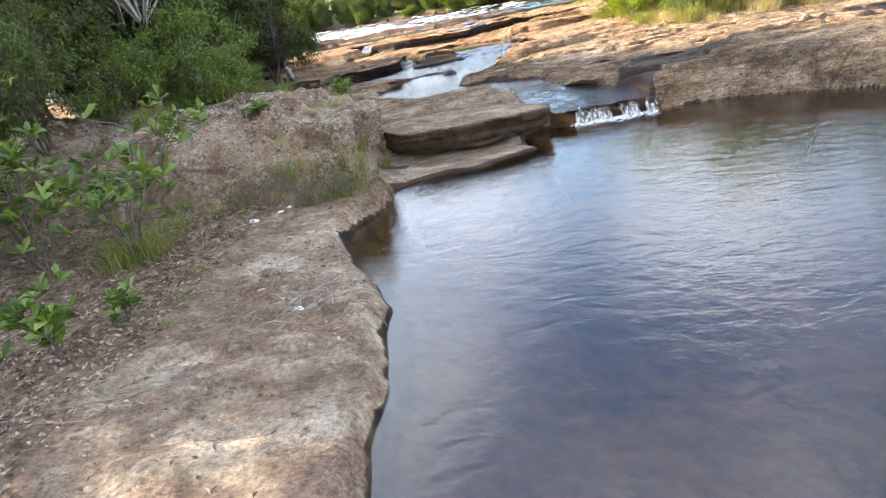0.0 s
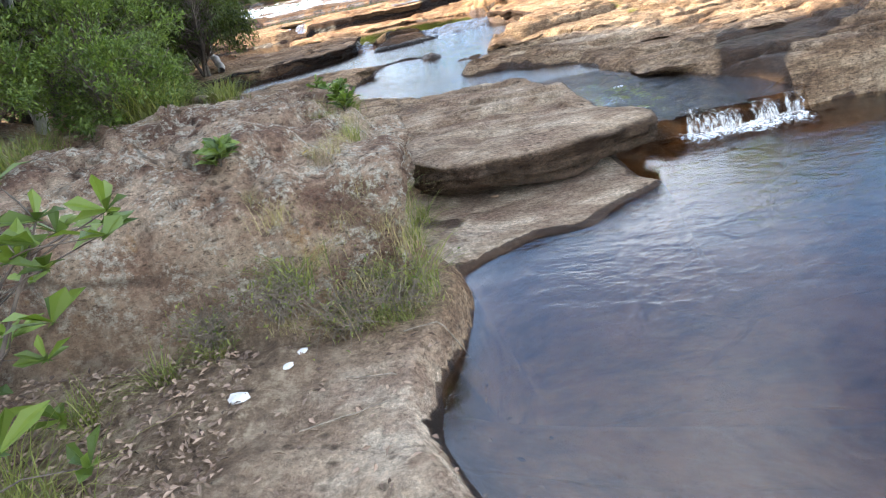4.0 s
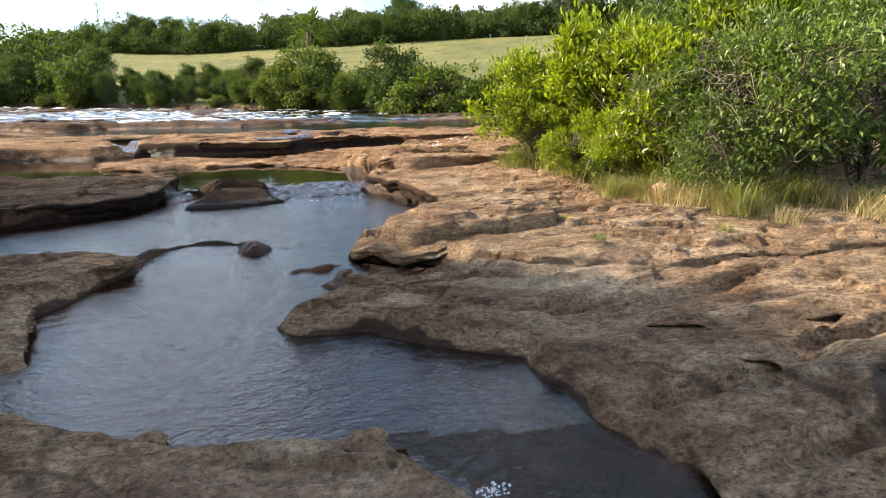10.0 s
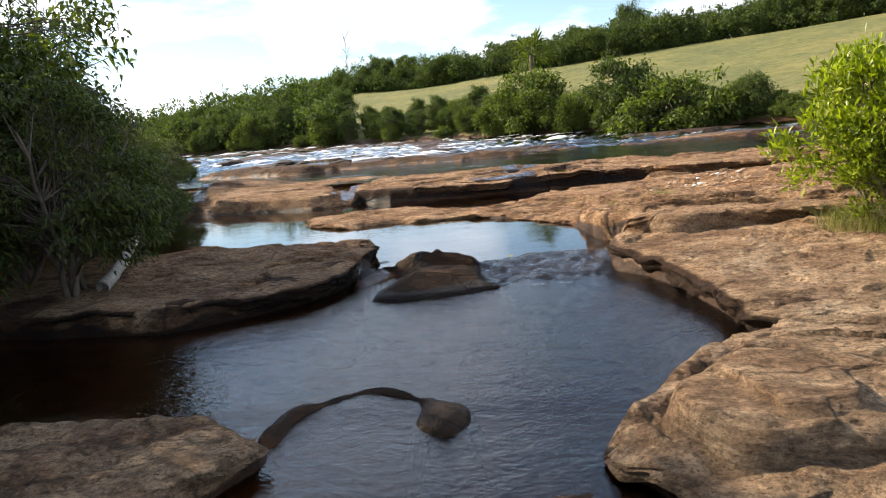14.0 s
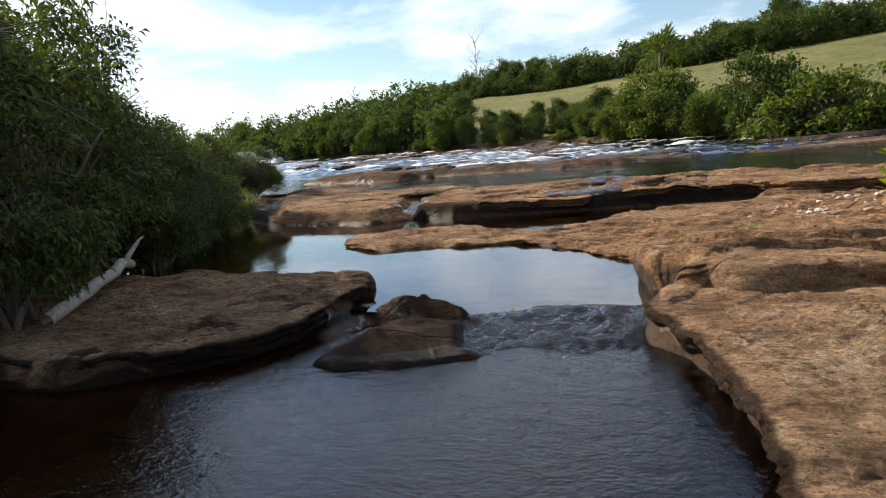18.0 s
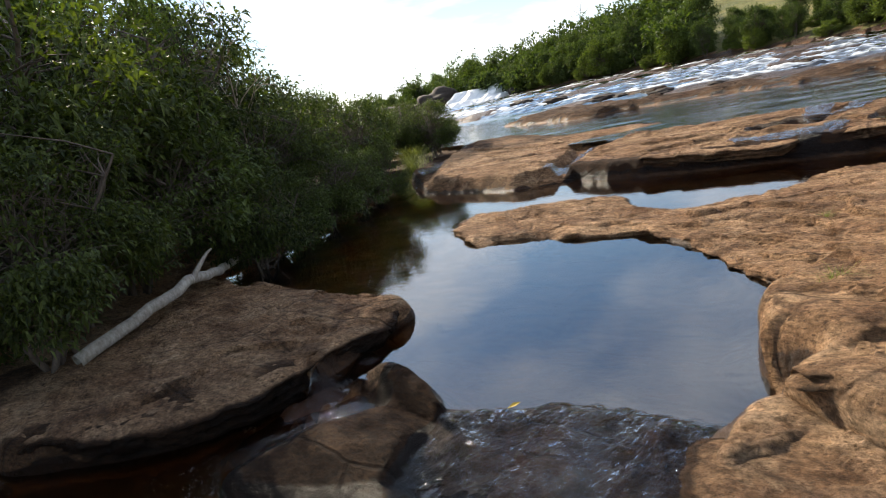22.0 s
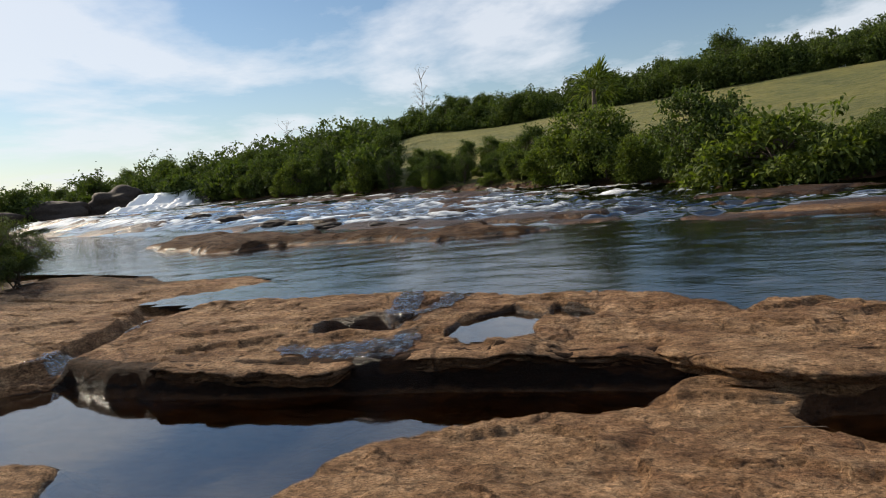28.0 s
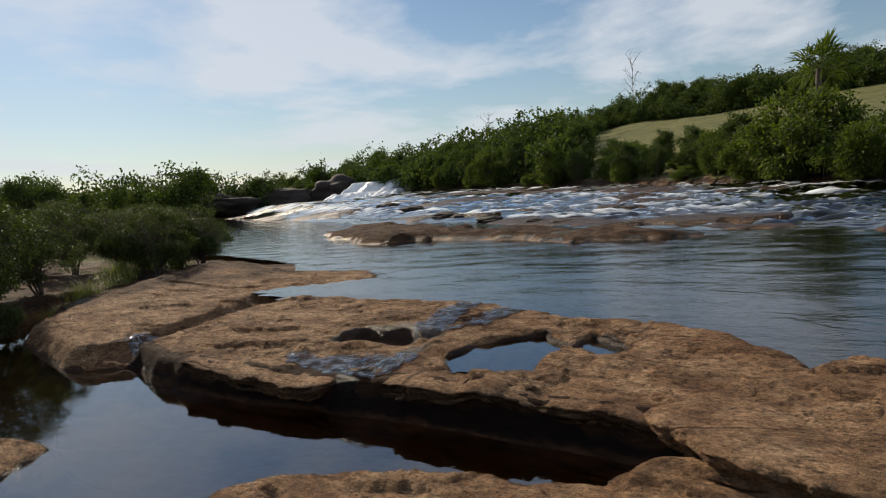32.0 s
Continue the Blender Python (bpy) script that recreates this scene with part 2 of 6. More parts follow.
    damp = n.ramp(n.math("ADD", wet, n.math("MULTIPLY", n.math("SUBTRACT", mid, 0.5), 0.9)), (0.38, 0.0), (0.56, 1.0))
    col = n.mix(damp, col, n.mix(1.0, col, (0.20, 0.165, 0.15), "MULTIPLY"))
    bed = n.attr("bed")
    # dark stains, and the shade of undercuts and bushes, multiplied into the colour
    st = n.attr("stain_shade")
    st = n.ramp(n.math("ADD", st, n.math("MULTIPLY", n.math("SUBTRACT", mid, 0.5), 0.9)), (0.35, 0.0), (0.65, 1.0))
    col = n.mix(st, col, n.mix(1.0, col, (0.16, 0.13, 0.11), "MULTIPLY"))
    col = n.mix(bed, col, n.ramp(mid, (0.35, (0.13, 0.058, 0.02)), (0.65, (0.42, 0.21, 0.085))))
    rough = n.ramp(damp, (0.0, 0.9), (1.0, 0.42))
    nb = n.bump(n.math("ADD", n.math("MULTIPLY", bed_step, 0.7), n.math("MULTIPLY", q, 0.3)), 1.0, 0.022)
    nb = n.bump(n.math("ADD", n.math("MULTIPLY", flake, n.math("ADD", n.math("MULTIPLY", flaky, 0.8), 0.2)), n.math("MULTIPLY", n.noise(c, 7, 8, 0.75), 6.0)), 1.0, 0.012, nb)
    nb = n.bump(n.math("SUBTRACT", n.math("ADD", pit, n.math("MULTIPLY", grit, 0.3)), n.math("ADD", n.math("MULTIPLY", scab, 0.25), n.math("ADD", joint, n.math("MULTIPLY", hole, 0.8)))), 1.0, 0.022, nb)
    nb = n.bump(n.math("MULTIPLY", li, n.math("ADD", n.noise(c, 9, 9, 0.8), n.math("MULTIPLY", crust, 0.12))), 1.0, 0.06, nb)
    return n.done(col, rough, nb, spec=0.22)


def water_material(name, tint, ripple, scale, foam=0.0, ior=2.2, stretch=(1, 1, 1), rot=0.0, fine=0.35):
    n = Nodes(name)
    c = n.coord(stretch, (0, 0, radians(rot)))
    a = n.noise(c, scale, 3, 0.5, 0.6)
    b = n.noise(c, scale * 4.3, 3, 0.55, 0.3)
    nb = n.bump(n.math("ADD", a, n.math("MULTIPLY", b, fine)), ripple, 0.05)
    fr = n.node("ShaderNodeFresnel", IOR=ior, Normal=nb).outputs[0]
    clear = n.node("ShaderNodeBsdfTransparent", Color=(*tint, 1))
    gloss = n.node("ShaderNodeBsdfGlossy", Color=(0.95, 0.97, 1, 1), Roughness=0.03, Normal=nb)
    sh = n.node("ShaderNodeMixShader")
    n.put(sh, 0, fr)
    n.put(sh, 1, clear.outputs[0])
    n.put(sh, 2, gloss.outputs[0])
    last = sh.outputs[0]
    if foam:
        f = n.attr("foam")
        streak = n.noise(n.coord((1.0, 2.2, 2.6), (0, 0, radians(28))), 5.5, 9, 0.85, 0.6)
        k = n.ramp(n.math("ADD", n.math("MULTIPLY", f, 0.75), n.math("MULTIPLY", streak, foam)), (0.60, 0.0), (0.95, 1.0))
        white = n.node("ShaderNodeBsdfDiffuse", Color=(0.86, 0.89, 0.9, 1))
        sh2 = n.node("ShaderNodeMixShader")
        n.put(sh2, 0, k)
        n.put(sh2, 1, last)
        n.put(sh2, 2, white.outputs[0])
        last = sh2.outputs[0]
    n.t.links.new(last, n.out.inputs[0])
    return n.mat


def leaf_material(name, dark, light, gloss=0.45, through_light=0.35):
    n = Nodes(name)
    i = n.island()
    o = n.random()
    col = n.ramp(n.math("ADD", n.math("MULTIPLY", i, 0.8), n.math("MULTIPLY", o, 0.2)), (0.05, dark), (0.75, light), (1.0, tuple(min(1, v * 1.25) for v in light)))
    n.done(col, gloss, spec=0.4)
    tr = n.node("ShaderNodeBsdfTranslucent")
    n.put(tr, "Color", n.mix(1.0, col, (1.5, 1.7, 0.55), "MULTIPLY"))
    sh = n.node("ShaderNodeMixShader")
    n.put(sh, 0, through_light)
    n.put(sh, 1, n.b.outputs[0])
    n.put(sh, 2, tr.outputs[0])
    n.t.links.new(sh.outputs[0], n.out.inputs[0])
    return n.mat


def bark_material(name, dark, light, scale=14):
    n = Nodes(name)
    c = n.coord((1, 1, 0.35))
    k = n.noise(c, scale, 6, 0.7)
    col = n.ramp(k, (0.3, dark), (0.65, light))
    return n.done(col, 0.85, n.bump(k, 0.6, 0.01))


def field_material():
    n = Nodes("pasture")
    c = n.coord()
    a = n.noise(c, 0.07, 7, 0.7, 0.3)
    b = n.noise(n.coord((1, 1, 3)), 0.9, 8, 0.8)
    tuft = n.noise(n.coord((1, 1, 2)), 0.35, 5, 0.75)
    col = n.ramp(a, (0.36, (0.06, 0.075, 0.010)), (0.5, (0.15, 0.145, 0.024)), (0.64, (0.25, 0.20, 0.045)))
    col = n.mix(0.5, col, n.ramp(b, (0.38, (0.03, 0.045, 0.008)), (0.62, (0.26, 0.24, 0.07))))
    col = n.mix(n.ramp(tuft, (0.55, 0.0), (0.66, 0.75)), col, (0.035, 0.05, 0.01))
    return n.done(col, 0.95, n.bump(b, 1.0, 0.4))


def plain_material(name, a, b, scale=20, rough=0.8, bump=0.3, stretch=(1, 1, 1)):
    n = Nodes(name)
    k = n.noise(n.coord(stretch), scale, 6, 0.7)
    return n.done(n.ramp(k, (0.3, a), (0.7, b)), rough, n.bump(k, bump, 0.01))


ROCK = rock_material()
POOL = water_material("pool_water", (0.45, 0.32, 0.21), 0.26, 5.0, ior=1.5, stretch=(1, 1.8, 1), rot=25, fine=0.5)
POOL_DEEP = water_material("deep_pool_water", (0.80, 0.68, 0.52), 0.12, 5.0, ior=1.65, stretch=(1, 1.8, 1), rot=25)
FILM = water_material("sliding_water", (0.55, 0.45, 0.36), 0.6, 13.0, foam=0.5, ior=1.3, stretch=(1.8, 0.7, 1), fine=0.6)
POOL_CALM = water_material("still_pool_water", (0.95, 0.70, 0.42), 0.035, 2.2, ior=2.1, stretch=(1, 1.6, 1), rot=10)
STREAM = water_material("running_water", (0.5, 0.4, 0.3), 0.8, 6.0, ior=1.38, stretch=(1, 1.4, 1), rot=40, fine=0.6)
RIVER = water_material("river_water", (0.24, 0.20, 0.10), 0.2, 1.7, foam=0.55, ior=1.5, stretch=(1, 2.2, 1), rot=20)


def fall_material():
    """White threads of falling water with clear gaps."""
    n = Nodes("falling_water")
    k = n.noise(n.coord((26, 26, 6)), 1.0, 7, 0.75, 0.5)
    white = n.node("ShaderNodeBsdfDiffuse", Color=(0.85, 0.88, 0.9, 1))
    clear = n.node("ShaderNodeBsdfTransparent", Color=(0.85, 0.8, 0.75, 1))
    sh = n.node("ShaderNodeMixShader")
    n.put(sh, 0, n.ramp(n.math("ADD", k, n.math("MULTIPLY", n.attr("foam"), 0.16)), (0.60, 0.0), (0.80, 0.9)))
    n.put(sh, 1, clear.outputs[0])
    n.put(sh, 2, white.outputs[0])
    n.t.links.new(sh.outputs[0], n.out.inputs[0])
    return n.mat


FALLING = fall_material()
FOAM = plain_material("white_water", (0.78, 0.81, 0.83), (0.93, 0.94, 0.95), 60, 0.5, 0.8)
LEAF_DARK = leaf_material("dark_leaf", (0.012, 0.021, 0.005), (0.075, 0.095, 0.018), 0.6, 0.3)
LEAF_RIVER = leaf_material("riverside_leaf", (0.02, 0.034, 0.007), (0.08, 0.105, 0.02), 0.55, 0.25)
LEAF_MID = leaf_material("green_leaf", (0.038, 0.066, 0.012), (0.14, 0.19, 0.035), 0.45, 0.22)
LEAF_BRIGHT = leaf_material("bright_leaf", (0.06, 0.09, 0.006), (0.27, 0.31, 0.018), 0.4, 0.35)
LEAF_FAR = leaf_material("far_leaf", (0.020, 0.036, 0.008), (0.085, 0.115, 0.022), 0.75, 0.25)
LEAF_FAR_PALE = leaf_material("far_pale_leaf", (0.028, 0.048, 0.008), (0.125, 0.155, 0.024), 0.75, 0.3)
GRASS = leaf_material("grass_blade", (0.06, 0.08, 0.018), (0.25, 0.25, 0.075), 0.6, 0.3)
STRAW = leaf_material("dry_grass", (0.20, 0.15, 0.07), (0.46, 0.37, 0.2), 0.7, 0.2)
LITTER = leaf_material("dead_leaf", (0.055, 0.032, 0.022), (0.36, 0.25, 0.18), 0.7, 0.05)
BARK = bark_material("bark", (0.04, 0.029, 0.022), (0.15, 0.115, 0.09))
PALE_BARK = bark_material("pale_bark", (0.22, 0.19, 0.16), (0.58, 0.54, 0.48))
DRIFT = bark_material("driftwood", (0.20, 0.17, 0.14), (0.46, 0.42, 0.37), 22)
TWIG = bark_material("dry_twig", (0.10, 0.075, 0.05), (0.30, 0.24, 0.18), 22)
FIELD = field_material()


# ---------------------------------------------------------------- noise and plans
def lattice(ix, iy, seed):
    v = np.sin(ix * 127.1 + iy * 311.7 + seed * 74.7) * 43758.5453
    return v - np.floor(v)


def value_noise(x, y, seed=0):
    ix, iy = np.floor(x), np.floor(y)
    fx, fy = x - ix, y - iy
    fx, fy = fx * fx * (3 - 2 * fx), fy * fy * (3 - 2 * fy)
    a, b = lattice(ix, iy, seed), lattice(ix + 1, iy, seed)
    c, d = lattice(ix, iy + 1, seed), lattice(ix + 1, iy + 1, seed)
    return (a + (b - a) * fx) * (1 - fy) + (c + (d - c) * fx) * fy


def fbm(x, y, octaves=4, seed=0, gain=0.5):
    """Between about -1 and 1."""
    total, amp, norm = 0.0, 1.0, 0.0
    for k in range(octaves):
        total = total + amp * (value_noise(x * 2**k + 13.7 * k, y * 2**k - 7.1 * k, seed + k) * 2 - 1)
        norm += amp
        amp *= gain
    return total / norm * 1.5


def smooth(a, b, v):
    k = np.clip((v - a) / (b - a), 0, 1)
    return k * k * (3 - 2 * k)


def plates(x, y, size, seed):
    """For each place the random height of its plate, and how near the plate's rim is."""
    x, y = x / size, y / size
    ix, iy = np.floor(x), np.floor(y)
    best, second, value = np.full(x.shape, 9.0), np.full(x.shape, 9.0), np.zeros(x.shape)
    for dx in (-1, 0, 1):
        for dy in (-1, 0, 1):
            cx, cy = ix + dx, iy + dy
            d = np.hypot(cx + lattice(cx, cy, seed) - x, cy + lattice(cx, cy, seed + 7) - y)
            nearer = d < best
            second = np.where(nearer, best, np.minimum(second, d))
            value = np.where(nearer, lattice(cx, cy, seed + 13), value)
            best = np.minimum(best, d)
    return value, second - best


def inside_distance(poly, x, y):
    """Signed distance to the outline of a plan, positive within."""
    best = np.full(x.shape, 1e9)
    odd = np.zeros(x.shape, bool)
    for (ax, ay), (bx, by) in zip(poly, poly[1:] + poly[:1]):
        ex, ey = bx - ax, by - ay
        k = np.clip(((x - ax) * ex + (y - ay) * ey) / (ex * ex + ey * ey + 1e-12), 0, 1)
        best = np.minimum(best, (x - ax - k * ex) ** 2 + (y - ay - k * ey) ** 2)
        if ay != by:
            odd ^= ((ay > y) != (by > y)) & (x < (bx - ax) * (y - ay) / (by - ay) + ax)
    return np.where(odd, 1, -1) * np.sqrt(best)


# plans of the pools at their water lines, and of the rocks that stand above the shelf
LOWER_POOL = [(0.8, -1.5), (0.78, 1.0), (0.67, 1.8), (0.68, 2.2), (0.62, 2.7), (0.59, 3.0), (0.30, 3.5), (-0.03, 4.35), (0.1, 4.75), (0.22, 5.2),
              (0.21, 5.7), (0.72, 5.97), (1.01, 5.96), (1.2, 6.13), (1.66, 6.45), (1.52, 6.72), (1.45, 7.2), (1.95, 7.3), (2.2, 7.36), (2.7, 7.32),
              (3.18, 7.34), (4.0, 7.34), (4.5, 7.1), (5.2, 6.6), (8, 6.0), (16, 5), (16, -6), (0.6, -6)]
APRON = [(0.12, 5.6), (0.3, 5.7), (0.72, 5.9), (1.1, 5.9), (1.7, 6.4), (1.6, 6.8), (1.55, 7.22), (0.98, 7.12), (0.6, 7.0), (0.18, 7.05), (-0.1, 6.9), (-0.08, 6.1), (-0.02, 5.6)]
POOL_A = [(-1.15, 9.8), (-0.45, 9.76), (0.31, 9.36), (0.8, 9.2), (1.25, 9.14), (1.35, 8.9), (1.57, 8.5), (1.62, 8.1), (1.66, 7.7), (1.8, 7.45), (2.05, 7.26),
          (2.2, 7.3), (2.7, 7.34), (3.14, 7.36), (3.05, 7.7), (2.66, 8.1), (2.26, 8.57), (2.0, 9.1), (1.98, 9.79), (1.55, 10.06), (1.18, 10.46), (0.82, 10.42),
          (0.63, 10.65), (0.86, 10.91), (1.11, 11.45), (1.5, 11.4), (2.1, 11.5), (2.15, 11.8), (1.64, 12.05), (1.24, 12.4), (1.61, 12.87), (2.2, 13.62),
          (2.54, 13.7), (2.42, 14.5), (2.28, 15.3), (2.06, 15.8), (1.82, 16.15), (1.4, 16.05), (0.7, 16.1), (-0.7, 16.5), (-1.2, 16.3), (-1.49, 15.56), (-2.0, 15.15), (-2.5, 14.78),
          (-4.3, 14.9), (-6, 14.6), (-6, 13), (-2.4, 12.75), (-0.97, 12.73), (-0.5, 12.43), (-0.66, 12.17), (-0.96, 11.2), (-0.84, 10.41)]
POOL_C = [(-1.3, 17.75), (-1.1, 17.0), (-0.9, 16.6), (-0.3, 16.72), (0.35, 16.4), (1.04, 16.65), (1.77, 16.8), (2.23, 17.15), (2.05, 17.4), (1.75, 18.0), (1.65, 18.6),
          (0.95, 19.5), (-0.1, 20.3), (-1.44, 20.25), (-2.2, 20.0), (-3.3, 20.9), (-3.4, 21.5), (-2.6, 21.95), (-1.2, 22.2), (-0.55, 21.3), (-0.1, 21.15),
          (0.95, 21.9), (1.3, 22.75), (1.75, 23.05), (3.0, 23.42), (3.78, 23.8), (4.3, 23.95), (2.56, 23.98), (1.56, 23.98), (-0.7, 23.75), (-2.2, 23.75),
          (-3.04, 24.1), (-4.1, 23.6), (-6.9, 24.2), (-8.5, 25.5), (-10, 27), (-10.6, 26.5), (-8, 23), (-7, 20), (-6, 18.2), (-4.3, 17.75)]
BANK = [(-9, 4.85), (-1.5, 4.95), (-0.5, 5.0), (0.0, 5.1), (0.1, 5.7), (0.0, 6.6), (-0.05, 7.0), (-0.25, 7.6), (-0.55, 8.3), (-0.75, 8.9), (-1.05, 9.7),
        (-1.6, 10.4), (-3, 11), (-9, 12)]
LEFT_SLAB = [(-1.1, 9.8), (-0.84, 10.41), (-0.96, 11.2), (-0.66, 12.17), (-0.5, 12.43), (-0.97, 12.72), (-2.4, 12.74), (-7, 13.0), (-7, 10), (-1.6, 9.6)]
SLAB_B = [(-8, 14.7), (-4.3, 14.9), (-2.5, 14.78), (-2.0, 15.15), (-1.49, 15.56), (-1.25, 16.3), (-1.3, 17.75), (-2.2, 17.65), (-4.3, 17.75), (-8, 18.5)]
MID_ROCK = [(-0.78, 15.4), (-0.4, 15.24), (0.1, 15.3), (0.55, 15.56), (0.88, 15.75), (0.65, 16.3), (0.4, 16.5), (-0.3, 16.65), (-0.62, 16.2)]
BLOCK = [(1.66, 12.4), (1.8, 12.14), (2.45, 12.1), (3.0, 12.15), (3.2, 12.5), (3.0, 13.0), (2.55, 13.3), (2.1, 12.9)]
LAYER = [(1.25, 12.38), (1.36, 12.02), (1.7, 11.78), (2.1, 11.72), (2.4, 11.44), (2.75, 11.14), (3.6, 10.9), (5.5, 10.8), (7, 11.5), (6, 14), (2.7, 13.9), (1.7, 12.9)]
BLOCK_2 = [(1.86, 17.9), (1.95, 17.2), (2.35, 16.8), (2.66, 16.62), (3.6, 16.8), (4.6, 16.5), (6, 17), (5, 18.4), (3.4, 18.7), (2.2, 18.8)]
LEDGE_E = [(-3.05, 24.05), (-2.2, 23.7), (-0.7, 23.72), (1.56, 23.95), (2.56, 23.95), (3.6, 24.0), (4.6, 23.8), (5.3, 23.55), (5.9, 23.45), (9, 22.5), (14, 21), (22, 18),
           (22, 20), (14, 23), (7.2, 25.0), (6.3, 25.5), (4.65, 25.6), (4.5, 25.4), (3.8, 25.9), (2.9, 26.5), (1.8, 26.6), (0.25, 27.1), (-2.1, 27.1),
           (-3.2, 27.1), (-4.0, 26.3), (-3.5, 25)]
SHELF = [(-3.5, 24.2), (-4.1, 23.7), (-6.9, 24.3), (-7.8, 25.6), (-8.9, 27.5), (-11, 31), (-8, 31.5), (-6.6, 30.3), (-4.5, 30.5), (-3.3, 29.4), (-5, 27.6), (-4.3, 26.4), (-3.9, 25)]
POT = [(1.4, 24.8), (1.45, 25.25), (1.95, 25.7), (2.33, 25.4), (2.3, 24.6), (1.7, 24.45)]
POT_B = [(2.45, 25.35), (2.52, 25.8), (3.0, 25.45), (2.8, 25.25)]
SLOT = [(-0.25, 24.9), (-0.3, 25.4), (0.3, 25.5), (0.8, 25.42), (0.68, 25.05)]
PUDDLE = [(4.4, 23.2), (4.68, 23.45), (5.34, 23.5), (5.85, 23.4), (5.55, 22.97), (5.3, 22.85), (4.62, 22.75)]
RIVER_BED = [(-3.2, 27.15), (-2.1, 27.15), (0.25, 27.15), (1.8, 26.65), (2.9, 26.55), (3.8, 25.95), (4.5, 25.4), (4.65, 25.62), (6.3, 25.5), (7.2, 25.0),
             (14, 23.2), (30, 18), (70, 10), (70, 16), (34, 32), (21, 38.5), (14.5, 43), (9.5, 48.5), (4, 56), (-4, 63), (-16, 71), (-32, 80), (-52, 90), (-64, 92),
             (-76, 78), (-70, 58), (-58, 44), (-36, 36.5), (-21, 34.2), (-14, 33.6), (-8, 31.6), (-6.6, 30.4), (-4.4, 30.6), (-3.1, 29.4), (-4.8, 27.7)]
ISLE = [(-16, 40.5), (-13, 37.8), (-9, 35.6), (-7.6, 36.6), (-4.5, 35.9), (-1.7, 34.9), (1.9, 35.7), (1.5, 36.6), (-2.8, 37.6), (-7, 39.2), (-12, 42), (-18, 45)]
W_LOW, W_A, W_C, W_RIVER, W_POT = 0.0, 0.30, 0.42, 0.72, 0.76


def river_level(x, y):
    """The river climbs upstream, to the far left, over low steps."""
    d = 0.5 * (x - 2) + 0.866 * (y - 38.5)
    s = -0.866 * (x - 2) + 0.5 * (y - 38.5)
    up = np.clip(d / 26, 0, 1) * 0.35 + np.clip((s - 4) / 62, 0, 1) * 1.25 * np.clip(d / 5 + 0.8, 0, 1)
    steps = up / 0.16 + 0.5 * fbm(x * 0.12, y * 0.12, 2, 61)
    return W_RIVER + np.clip(0.3 * up + 0.7 * 0.16 * (np.floor(steps) + smooth(0.6, 1.0, steps - np.floor(steps))), 0, 3)


def spaced(*spans):
    """Grid lines from (start, end, step) spans."""
    out = []
    for a, b, step in spans:
        out.append(np.arange(a, b - step * 0.4, step))
    return np.unique(np.round(np.concatenate(out + [[spans[-1][1]]]), 4))


GX = spaced((-400, -120, 20), (-120, -40, 4), (-40, -14, 1.0), (-14, -6, 0.16), (-6, -3, 0.07), (-3, 5.6, 0.029), (5.6, 6.6, 0.05), (6.6, 9, 0.1), (9, 20, 0.3), (20, 60, 1.5), (60, 140, 5), (140, 420, 20))
GY = spaced((-60, -6, 3), (-6, 0.6, 0.3), (0.6, 4.6, 0.036), (4.6, 17, 0.03), (17, 21, 0.036), (21, 23.2, 0.05), (23.2, 24.4, 0.03), (24.4, 28, 0.05), (28, 32, 0.1), (32, 46, 0.25), (46, 100, 1.2), (100, 180, 4), (180, 700, 20))


